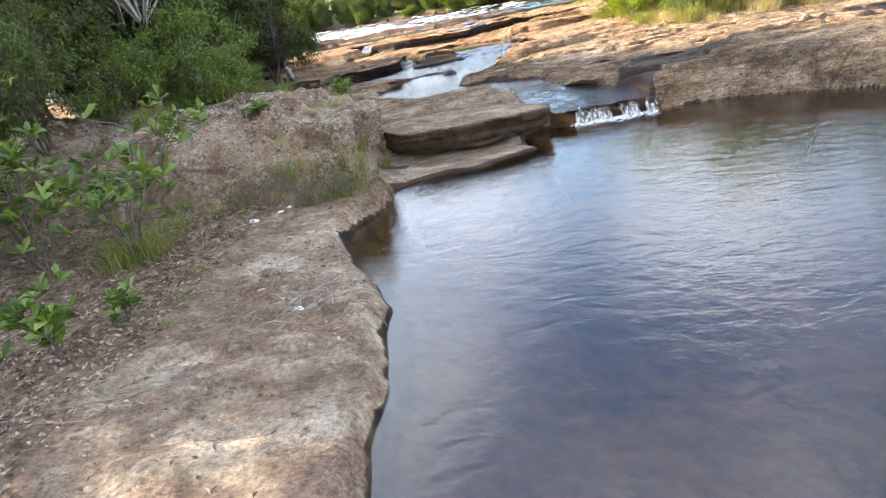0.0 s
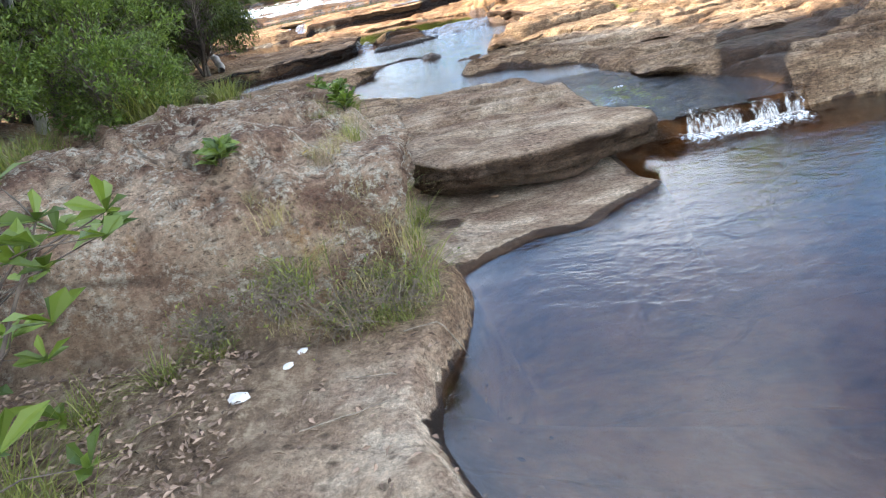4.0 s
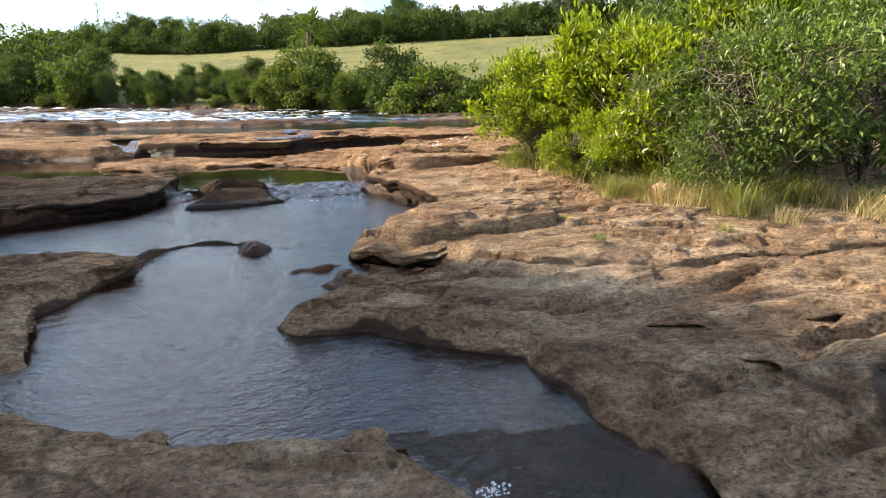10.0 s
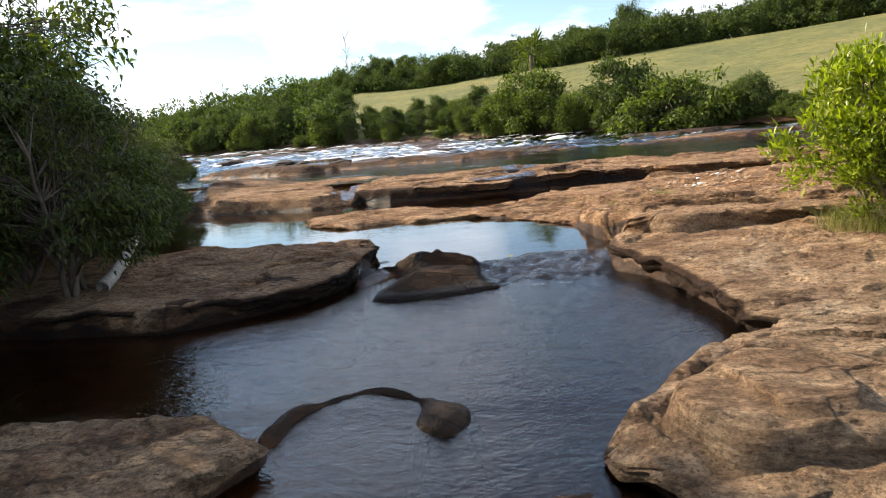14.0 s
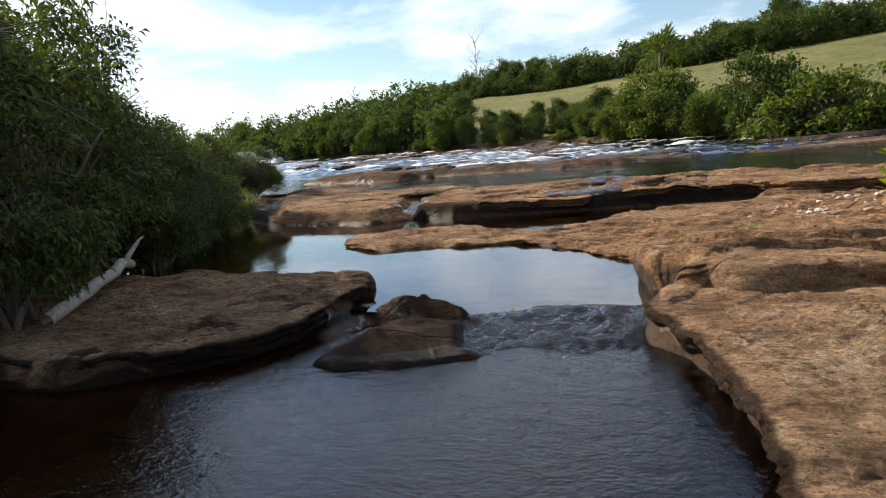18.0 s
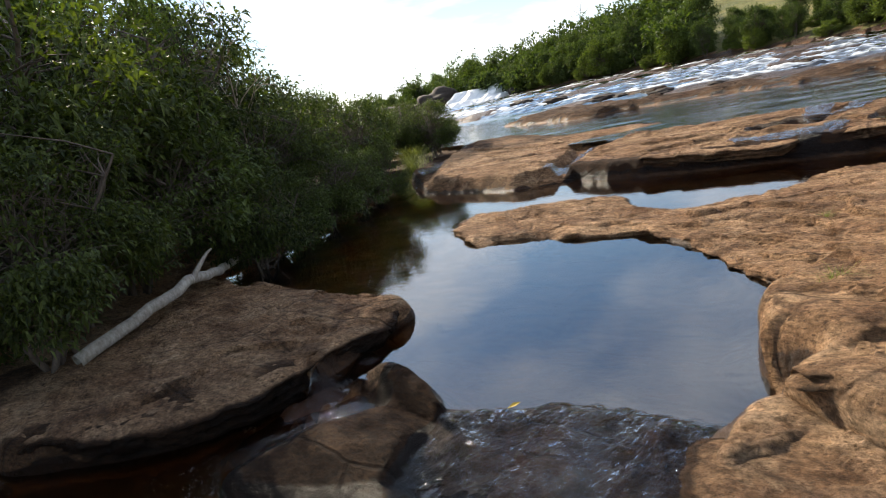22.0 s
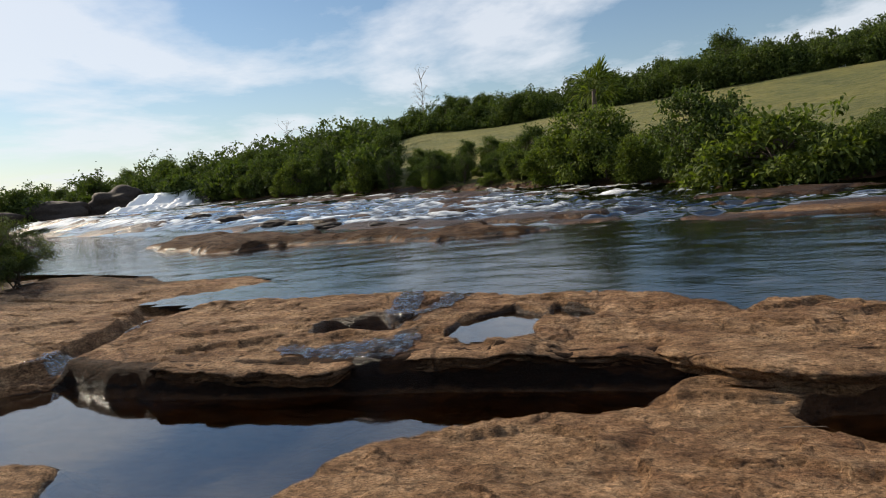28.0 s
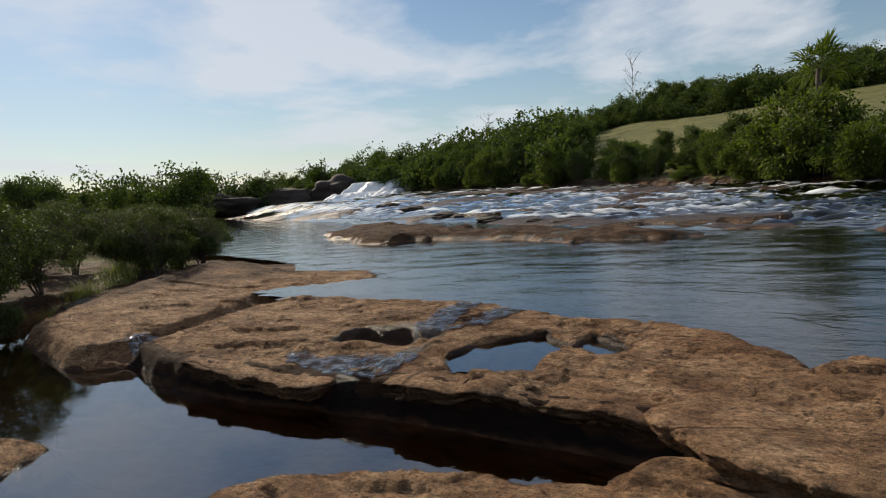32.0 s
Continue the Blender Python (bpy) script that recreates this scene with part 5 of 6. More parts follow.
far_low = model(plant("shrub", RNG, 2.6, 2.3, 180, 36, 0.24, 0.11, LEAF_FAR_PALE, BARK, 5, 0.0, 0.16, 0.2, 0.4, 0.05, lobes=30), "low green shrub at the far water edge", "shrub", "far bank shrubs")
far_wood = model(plant("tree", RNG, 8.0, 3.8, 220, 40, 0.44, 0.22, LEAF_FAR, BARK, 3, 0.0, 0.42, 0.2, 0.3, 0.12, lobes=30), "broad dark tree of the hillside wood", "tree", "hillside trees")


def grass_model(name, rng, count, h, spread, width, mat, label, group):
    root = thing(name, (0, 0, 0), label, "grass", group)
    part_of("foliage", add_mesh("foliage", *blades(rng, count, h, spread, width, 1.35), [mat], shade=False), root)
    PARK.append(root)
    return root


tuft_green = grass_model("grass_tuft", RNG, 120, 0.17, 0.10, 0.0045, GRASS, "small green grass tuft growing from a rock crack", "grass tufts")
tuft_dry = grass_model("grass_tuft", RNG, 120, 0.13, 0.16, 0.0022, STRAW, "dry straw-coloured grass tuft on the rock", "grass tufts")
tuft_tall = grass_model("grass_tuft", RNG, 220, 0.50, 0.36, 0.008, GRASS, "tall yellow-green grass clump at the bush foot", "grass clumps")
tuft_tall_dry = grass_model("grass_tuft", RNG, 220, 0.40, 0.40, 0.006, STRAW, "tall dry grass clump at the bush foot", "grass clumps")

# big bushes over the left of the basins
for x, y, turn, size, m in ((-4.1, 15.6, 10, 0.78, river_bush), (-5.2, 16.2, 95, 0.8, river_bush), (-6.2, 17.3, 140, 1.1, river_bush_b), (-7.2, 18.7, 70, 1.0, river_bush), (-6.9, 16.8, 200, 1.45, river_bush),
                            (-7.9, 20.7, 250, 0.8, river_bush), (-9.0, 22.3, 20, 0.9, river_bush_b), (-8.8, 19.2, 300, 1.35, river_bush), (-9.8, 24.3, 100, 0.92, river_bush_b),
                            (-11.6, 22.2, 160, 1.4, river_bush), (-5.6, 14.4, 80, 1.0, river_bush), (-7.5, 13.8, 30, 1.3, river_bush_b), (-11.2, 26.2, 45, 0.75, river_bush_b), (-5.5, 18.9, 120, 0.55, river_bush), (-6.2, 20.0, 210, 0.55, river_bush_b), (-6.9, 21.3, 300, 0.58, river_bush), (-7.5, 22.7, 15, 0.58, river_bush_b), (-8.3, 23.9, 75, 0.5, river_bush)):
    set_down(m, x, y, turn, size)
# taller trees added behind, mostly out of view, to cast shade over the slabs
for x, y, turn, size, m in ((-6.6, 12.0, 33, 1.3, thicket_tree_b), (-8.6, 12.8, 190, 1.5, thicket_tree_b), (-9.0, 11.4, 75, 1.6, thicket_tree_b), (-5.8, 11.0, 140, 1.35, thicket_tree_b), (-11.0, 18.5, 250, 1.35, thicket_tree_b), (-10.2, 16.6, 20, 1.3, thicket_tree_b), (-12.5, 20.5, 110, 1.45, thicket_tree_b)):
    set_down(m, x, y, turn, size)
# trees and shrubs of the soil bank
for x, y, turn, size, m in ((-4.1, 9.6, 0, 1.0, thicket_tree), (-5.2, 7.6, 120, 1.0, thicket_tree_b), (-4.6, 11.4, 60, 0.95, thicket_tree_b), (-6.6, 9.8, 220, 1.1, thicket_tree_b),
                            (-5.9, 5.6, 15, 0.8, thicket_tree_b), (-7.8, 7.0, 90, 1.1, thicket_tree), (-7.0, 12.4, 100, 1.1, thicket_tree), (-9, 4.2, 40, 1.0, thicket_tree)):
    set_down(m, x, y, turn, size)
for x, y, turn, size, m in ((-3.1, 5.6, 10, 0.5, river_bush_b), (-3.4, 7.6, 50, 0.5, green_bush), (-2.9, 8.9, 95, 0.36, green_bush), (-3.6, 4.4, 180, 0.42, river_bush), (-3.0, 3.1, 75, 0.36, green_bush),
                            (-2.6, 8.4, 40, 0.5, green_bush), (-3.2, 9.3, 130, 0.7, green_bush), (-4.3, 6.8, 60, 0.8, river_bush), (-5.4, 8.3, 200, 0.95, river_bush), (-6.4, 7.2, 20, 0.95, river_bush_b), (-4.6, 10.3, 250, 0.8, river_bush), (-3.4, 11.3, 15, 0.42, green_bush), (-4.4, 12.6, 145, 0.55, river_bush_b)):
    set_down(m, x, y, turn, size, label="leafy shrub among the trees of the soil bank", group="bank shrubs")
# island bushes on the right
for x, y, turn, size, m in ((4.5, 16.3, 0, 0.78, glossy_bush), (5.3, 15.5, 120, 0.95, glossy_bush), (5.3, 14.2, 40, 0.85, glossy_bush), (5.5, 13.3, 130, 0.72, green_bush), (5.2, 12.6, 300, 0.5, green_bush), (6.4, 14.6, 200, 1.15, glossy_bush), (5.9, 12.8, 260, 0.9, green_bush),
                            (6.6, 16.4, 75, 1.1, green_bush), (7.2, 12.9, 20, 1.0, green_bush), (4.3, 15.5, 80, 0.42, glossy_bush), (4.55, 14.7, 190, 0.4, glossy_bush), (4.9, 13.9, 280, 0.45, glossy_bush), (7.6, 15.0, 150, 1.15, green_bush), (8.6, 13.2, 150, 1.0, green_bush)):
    set_down(m, x, y, turn, size)


def twig_bush(x, y, size, rng):
    """A tangle of bare grey twigs."""
    root = thing("dry_bush", (x, y, height(x, y) - 0.05), "tangled bare grey twigs of a half-dead bush", "bush")
    for k in range(5):
        rods = []
        for _ in range(7):
            a = rng.uniform(0, 6.28)
            e = np.array([math.cos(a) * rng.uniform(0.3, 1.0), math.sin(a) * rng.uniform(0.3, 1.0), rng.uniform(0.4, 1.5)]) * size
            line = bent((0, 0, 0), e, rng, 0.22, 7)
            rods.append(tube(line, 0.007, 0.002, 4))
            for j in (3, 4, 5):
                rods.append(tube(bent(line[j], line[j] + rng.normal(0, 0.22, 3) * size, rng, 0.15, 4), 0.005, 0.002, 3))
        part_of("branch", add_mesh("branch", *joined(rods), [TWIG]), root)
    return root


twig_bush(5.1, 13.2, 1.15, RNG)
twig_bush(5.6, 12.4, 1.05, RNG)
# grasses
for k in range(64):
    a = k / 64
    x = float(np.interp(a, [0, 0.2, 0.45, 0.7, 1], [4.1, 4.6, 4.65, 5.1, 7.2])) + RNG.normal(0, 0.13)
    y = float(np.interp(a, [0, 0.2, 0.45, 0.7, 1], [16.0, 14.9, 13.2, 12.1, 11.5])) + RNG.normal(0, 0.2)
    set_down(tuft_tall_dry if k % 3 else tuft_tall, x, y, RNG.uniform(0, 360), RNG.uniform(0.4, 0.9))
for x, y, s, m in ((-0.45, 5.2, 1.1, tuft_dry), (-0.3, 5.12, 1.2, tuft_dry), (-0.15, 5.15, 1.15, tuft_dry), (-0.05, 5.05, 1.1, tuft_dry), (-0.22, 5.0, 1.1, tuft_green), (-0.38, 5.02, 1.4, tuft_dry), (-0.55, 5.08, 1.2, tuft_green), (-0.1, 5.3, 1.0, tuft_dry), (-0.32, 5.3, 0.9, tuft_dry), (-0.2, 5.4, 0.8, tuft_dry), (-0.02, 5.15, 1.3, tuft_green), (-0.6, 5.25, 1.1, tuft_dry), (-0.06, 5.25, 1.1, tuft_dry), (-0.07, 5.5, 0.9, tuft_dry), (-0.09, 5.85, 1.1, tuft_green), (-0.1, 6.1, 0.9, tuft_dry), (-0.02, 6.45, 1.2, tuft_green), (-0.05, 6.6, 1.0, tuft_dry), (-0.14, 5.32, 1.0, tuft_dry), (-0.3, 5.9, 0.8, tuft_dry), (-0.33, 6.35, 0.8, tuft_dry), (-0.36, 5.6, 0.95, tuft_dry), (-0.28, 6.15, 0.8, tuft_green), (-0.02, 5.42, 1.0, tuft_green), (-0.12, 5.1, 1.0, tuft_dry), (-0.2, 5.15, 0.8, tuft_green),
                   (-0.55, 6.8, 0.7, tuft_dry), (-0.47, 6.5, 0.7, tuft_green), (-0.3, 6.75, 0.7, tuft_green), (0.02, 5.6, 0.9, tuft_dry), (-0.05, 6.05, 0.8, tuft_green), (-0.2, 5.0, 1.1, tuft_dry),
                   (0.0, 5.12, 0.9, tuft_dry), (-0.38, 5.02, 1.0, tuft_dry), (-0.1, 4.98, 0.8, tuft_green), (-0.62, 4.98, 0.8, tuft_dry), (3.37, 13.0, 0.8, tuft_green), (3.31, 12.3, 0.5, tuft_green),
                   (2.86, 12.5, 0.4, tuft_dry), (2.76, 18.1, 1.0, tuft_green), (2.9, 18.2, 0.9, tuft_dry), (2.62, 18.05, 0.8, tuft_green), (2.11, 18.0, 0.7, tuft_green), (3.2, 11.4, 0.55, tuft_green),
                   (4.3, 11.3, 0.8, tuft_green), (3.36, 12.9, 0.6, tuft_dry), (1.67, 20.1, 0.5, tuft_green), (-1.4, 4.55, 1.0, tuft_green), (-1.15, 4.75, 0.9, tuft_green), (-0.95, 4.85, 0.7, tuft_green),
                   (-1.7, 4.4, 1.0, tuft_dry), (-0.78, 3.3, 0.5, tuft_green), (-0.72, 2.9, 0.45, tuft_green), (-0.85, 3.6, 0.5, tuft_green), (-2.2, 4.6, 1.1, tuft_dry), (-0.7, 5.35, 0.7, tuft_dry),
                   (-1.3, 7.9, 0.8, tuft_dry), (-1.8, 8.7, 0.9, tuft_green), (-2.0, 7.6, 0.8, tuft_dry)):
    set_down(m, x, y, RNG.uniform(0, 360), s)
for x, y, s in ((-1.4, 3.86, 0.6), (-1.33, 3.95, 0.6), (-1.5, 3.78, 0.5), (-2.6, 6.6, 0.7), (-2.3, 8.2, 0.8), (-2.7, 9.6, 0.9), (-2.2, 10.1, 0.8), (-3.0, 10.4, 0.9), (-2.5, 11.2, 0.8), (-9.4, 26.4, 1.2),
                (-10.4, 27.6, 1.3), (-11.4, 28.4, 1.4), (-12.4, 29.6, 1.3), (-13.4, 30.4, 1.5), (-9.0, 25.6, 1.0), (-14.2, 31.6, 1.4), (-2.9, 7.4, 0.7)):
    set_down(tuft_tall, x, y, RNG.uniform(0, 360), s)


def broadleaf_shrub(x, y, tall, rng, label, n_stems=5, leaf=0.12):
    """A thin-stemmed shrub with whorls of broad leaves at the twig ends and pairs along the twigs."""
    root = thing("shrub", (x, y, height(x, y) - 0.02), label, "shrub")
    tips = []
    for _ in range(n_stems):
        e = np.array([rng.normal(0, 0.3), rng.normal(0, 0.3), rng.uniform(0.5, 1.0)]) * tall
        line = bent((0, 0, 0), e, rng, 0.08, 8)
        rods = [tube(line, 0.009 * tall + 0.003, 0.003, 6)]
        tips.append(line[-1])
        for j in (2, 3, 4, 4, 5, 5, 6, 6, 7):
            q = line[j] + np.array([rng.normal(0, 0.19), rng.normal(0, 0.19), rng.uniform(-0.02, 0.2)]) * tall
            twig = bent(line[j], q, rng, 0.08, 4)
            rods.append(tube(twig, 0.004, 0.002, 4))
            tips.append(q)
        part_of("stem", add_mesh("stem", *joined(rods), [BARK]), root)
    rosettes(tips, rng, 6, leaf, leaf * 0.36, LEAF_MID, root, 0.3)
    return root


def twiggy_shrub(x, y, wide, tall, rng, label):
    """A low cushion of fine dry twigs with small sparse leaves."""
    root = thing("shrub", (x, y, height(x, y) - 0.03), label, "shrub", "dry cushion shrubs")
    tips = []
    for _ in range(5):
        rods = []
        for _ in range(16):
            a, r = rng.uniform(0, 6.28), rng.uniform(0.1, 1.0)
            line = bent(rng.normal(0, wide * 0.22, 3) * [1, 1, 0], (math.cos(a) * wide * r, math.sin(a) * wide * r, tall * rng.uniform(0.4, 1.1)), rng, 0.2, 6)
            rods.append(tube(line, 0.0028, 0.001, 3))
            for j in (2, 3, 4, 5):
                q = line[j] + rng.normal(0, 0.055, 3)
                rods.append(tube([line[j], q], 0.0014, 0.0008, 3))
                tips.append(q)
        part_of("stem", add_mesh("stem", *joined(rods), [TWIG]), root)
    at = np.array(tips)
    part_of("foliage", add_mesh("foliage", *leaves(at, rng.normal(0, 1, at.shape) + [0, 0, 0.4], 0.032, 0.011, rng), [GRASS], shade=False), root)
    return root


broadleaf_shrub(-1.42, 3.85, 1.1, RNG, "thin-stemmed shrub with whorls of broad green leaves", 4, 0.14)
broadleaf_shrub(-1.75, 4.35, 0.9, RNG, "leafy shrub leaning over the soil bank", 5, 0.13)
broadleaf_shrub(-1.95, 3.7, 1.0, RNG, "leafy shrub at the edge of the thicket", 5, 0.14)
for x, y, tall in ((-2.35, 4.0, 1.2), (-2.75, 4.5, 1.5), (-2.9, 3.6, 1.3)):
    broadleaf_shrub(x, y, tall, RNG, "leafy green shrub in the thicket beside the path", 6, 0.14)
for x, y, wide, tall in ((-0.1, 5.08, 0.24, 0.22), (-0.36, 4.98, 0.22, 0.2), (-0.62, 5.0, 0.2, 0.18), (-1.0, 5.0, 0.2, 0.2)):
    twiggy_shrub(x, y, wide, tall, RNG, "low tangle of fine dry twigs on the lichened rock")
broadleaf_shrub(-1.12, 2.55, 0.42, RNG, "low seedling with broad glossy leaves on the soil", 3, 0.13)
broadleaf_shrub(-0.98, 2.95, 0.22, RNG, "small seedling with glossy leaves among dead leaves", 2, 0.09)
broadleaf_shrub(-0.35, 6.72, 0.16, RNG, "small green plant rooted in a rock crack", 2, 0.10)
broadleaf_shrub(-0.5, 7.55, 0.2, RNG, "small trailing green plant on the rock", 2, 0.08)
broadleaf_shrub(-0.86, 5.5, 0.16, RNG, "small broad-leaved plant on the lichened rock", 2, 0.11)
broadleaf_shrub(4.55, 13.9, 0.4, RNG, "yellow-green seedling in front of the bushes", 4, 0.12)

# far bank: named large ones, then the wood edge
FAR = ((1.6, 60.2, 0.95, far_round), (7.8, 52.6, 0.84, far_dark), (4.6, 56.5, 0.55, far_round), (10.6, 48.9, 1.5, far_low), (12.4, 47.4, 0.9, far_low), (13.6, 46.4, 0.42, far_dark), (17.6, 42.4, 0.85, far_low),
       (8.6, 51.2, 0.5, far_low), (7.4, 52.6, 0.55, far_low), (21, 40.4, 0.6, far_dark), (25, 38.5, 0.7, far_round), (-0.8, 61.6, 0.62, far_round), (15.0, 45.2, 0.45, far_low), (30, 36, 1.1, far_dark), (36, 33, 1.2, far_round))
for x, y, s, m in FAR:
    set_down(m, x, y, RNG.uniform(0, 360), s * 1.12, sink=0.9 * s)
for k in range(64):
    u = (k + RNG.uniform(0, 1)) / 64
    x, y = float(np.interp(u, [0, 0.25, 0.5, 0.75, 1], [4, 9.6, 14.6, 21, 36])), float(np.interp(u, [0, 0.25, 0.5, 0.75, 1], [56.2, 48.8, 43.3, 38.8, 31.5]))
    set_down((far_low, far_dark, far_low, far_round)[k % 4], x + 0.15 + RNG.uniform(0, 1.5), y + 0.15 + RNG.uniform(0, 1.5), RNG.uniform(0, 360), RNG.uniform(0.35, 0.65) * (1.0, 0.5, 1.0, 0.6)[k % 4] * (1.0 if u < 0.4 else 0.6), sink=0.1)
SHORE = [(4, 56), (-4, 63), (-16, 71), (-32, 80), (-50, 89.5)]
for k in range(78):
    u = (k + RNG.uniform(0, 1)) / 78 * 4
    i = min(int(u), 3)
    f = u - i
    x, y = SHORE[i][0] * (1 - f) + SHORE[i + 1][0] * f, SHORE[i][1] * (1 - f) + SHORE[i + 1][1] * f
    off = (0.6, 1.6, 5, 9)[k % 4] + RNG.uniform(0, 1.5)
    x, y = x + 0.55 * off, y + 0.83 * off
    m = (far_low, far_dark, far_round, far_dark, far_tall, far_dark)[k % 6]
    set_down(m, x, y, RNG.uniform(0, 360), RNG.uniform(0.5, 1.15) * (0.55 if m is far_tall else 0.72) * (1.0 if x < -18 else 0.72), sink=0.15)
# hillside wood: along the ridge above the pasture and down its left side
count = 0
while count < 190:
    a = radians(RNG.uniform(-48, 44))
    d = RNG.uniform(70, 200)
    x, y = 4 - math.sin(a) * d, 19 + math.cos(a) * d
    right = math.degrees(-a)
    back_d = float(-inside_distance(RIVER_BED, np.array([x]), np.array([y]))[0])
    edge = np.interp(right, [-46, -27, -22.5, -20, -10, -5, 6, 16, 26, 34, 48], [0, 3, 12, 84, 80, 80, 84, 90, 94, 96, 96])
    if back_d < 3 or back_d < edge or back_d > edge + 60:
        continue
    m = (far_wood, far_dark, far_wood, far_tall, far_wood)[count % 5]
    set_down(m, x, y, RNG.uniform(0, 360), RNG.uniform(0.7, 1.1) * (0.78 if right < -19 else 1.35 if count % 15 == 3 else 1.0), sink=0.2)
    count += 1


def far_woods(rng):
    """The closed wood of the ridge and of the far left bank, trees beyond counting."""
    at, way, size = [], [], []
    trees = 0
    while trees < 430:
        a = radians(rng.uniform(-50, 50))
        d = rng.uniform(60, 190)
        x, y = 4 - math.sin(a) * d, 19 + math.cos(a) * d
        right = math.degrees(-a)
        back_d = float(-inside_distance(RIVER_BED, np.array([x]), np.array([y]))[0])
        edge = np.interp(right, [-50, -27, -22.5, -20, -10, -5, 6, 16, 26, 34, 48], [0, 2, 10, 84, 80, 80, 84, 90, 94, 96, 96])
        low = right < -21 and 1.0 < back_d < 9
        if not low and (back_d < 2 or back_d < edge or back_d > edge + (10 if trees > 300 else 34)):
            continue
        tall = rng.uniform(5, 9.5) * (0.6 if low else 1.0)
        c = crown_shape(rng, tall, tall * rng.uniform(0.34, 0.52), 34, rng.uniform(0.02, 0.25))
        q = np.repeat(c, 15, 0) + rng.normal(0, 0.32, (34 * 15, 3))
        at.append(q + [x, y, height(x, y) - 0.9])
        w = rng.normal(0, 1, q.shape)
        w[:, 2] += 0.5
        way.append(w)
        trees += 1
    while trees < 570:
        a, d = radians(rng.uniform(40, 88)), rng.uniform(84, 122)
        x, y = 4 - math.sin(a) * d, 19 + math.cos(a) * d
        if float(inside_distance(RIVER_BED, np.array([x]), np.array([y]))[0]) > -1.5:
            continue
        tall = rng.uniform(4.5, 8.5)
        c = crown_shape(rng, tall, tall * rng.uniform(0.38, 0.6), 34, rng.uniform(0.0, 0.3))
        q = np.repeat(c, 15, 0) + rng.normal(0, 0.45, (34 * 15, 3))
        at.append(q + [x, y, height(x, y) - 0.3])
        way.append(rng.normal(0, 1, q.shape) + [0, 0, 0.5])
        trees += 1
    # undergrowth along the wood's edge
    for _ in range(420):
        right = rng.uniform(-22, 42)
        edge = float(np.interp(right, [-22.5, -20, -10, -5, 6, 16, 26, 34, 48], [12, 84, 80, 80, 84, 90, 94, 96, 96])) + rng.uniform(-1, 5)
        d = np.arange(40, 220, 1.0)
        sx, sy = 4 + np.sin(radians(right)) * d, 19 + np.cos(radians(right)) * d
        reached = np.where(-inside_distance(RIVER_BED, sx, sy) > edge)[0]
        if not len(reached):
            continue
        x, y, tall = sx[reached[0]], sy[reached[0]], rng.uniform(1.8, 4.5)
        c = crown_shape(rng, tall, tall * rng.uniform(0.5, 0.8), 20, 0.0)
        q = np.repeat(c, 12, 0) + rng.normal(0, 0.3, (240, 3))
        at.append(q + [x, y, height(x, y) - 0.4])
        way.append(rng.normal(0, 1, q.shape) + [0, 0, 0.5])
    v, f = leaves(np.concatenate(at), np.concatenate(way), 0.62, 0.34, rng, 0.2, 0.2)
    tagged(new("far_woods", add_mesh("far_woods", v, f, [LEAF_FAR], shade=False)), "dense dark green wood closing the ridge and far bank", "woods", kind="stuff")


far_woods(np.random.default_rng(57))
# woods on the low left side, beyond the rapids
for k in range(64):
    a = radians(RNG.uniform(36, 84))
    d = RNG.uniform(48, 120) * (1.15 if a < radians(50) else 0.9)
    x, y = 4 - math.sin(a) * d, 19 + math.cos(a) * d
    if float(inside_distance(RIVER_BED, np.array([x]), np.array([y]))[0]) > -2:
        continue
    set_down((far_wood, far_dark, far_low, far_tall)[k % 4], x, y, RNG.uniform(0, 360), RNG.uniform(0.55, 0.9), sink=0.1)
# dark bushes on the left shelf
for x, y, turn, s in ((-10.9, 29.0, 20, 0.62), (-12.3, 29.3, 160, 0.66), (-13.9, 29.6, 80, 0.62), (-15.5, 29.0, 230, 0.8)):
    set_down(river_bush, x, y, turn, s)
# shrubs on the left shelf
for x, y, s in ((-14.2, 31.7, 0.72), (-15.3, 31.0, 0.75), (-13.4, 32.0, 0.55), (-16.2, 31.6, 0.6), (-18.5, 29.0, 0.5), (-21, 28.0, 0.6), (-12.4, 29.4, 0.3)):
    set_down(river_bush, x, y, RNG.uniform(0, 360), s)


def fan_palm(x, y, tall, rng):
    root = thing("palm_tree", (x, y, height(x, y) - 0.2), "tall fan palm with a ragged crown above the far bank", "palm")
    part_of("trunk", add_mesh("trunk", *tube(bent((0, 0, 0), (0.2, 0.1, tall), rng, 0.01, 8), 0.22, 0.17, 8), [BARK]), root)
    for k in range(22):
        a, e = rng.uniform(0, 6.28), rng.uniform(-0.5, 1.2)
        way = np.array([math.cos(a) * math.cos(e), math.sin(a) * math.cos(e), math.sin(e)])
        hub = np.array([0.2, 0.1, tall]) + way * rng.uniform(0.9, 1.4)
        v0, f0 = tube([(0.2, 0.1, tall), tuple(hub)], 0.03, 0.02, 4)
        n = 16
        ways = way + rng.normal(0, 0.55, (n, 3))
        v1, f1 = leaves(np.repeat(hub[None], n, 0), ways, 1.3, 0.13, rng, 0.2, 0.2)
        part_of("frond", add_mesh("frond", *joined([(v0, f0), (v1, f1)]), [LEAF_FAR_PALE], shade=False), root)
    return root


fan_palm(1.9, 66.5, 5.8, RNG)
fan_palm(21.5, 34.0, 8.0, RNG)


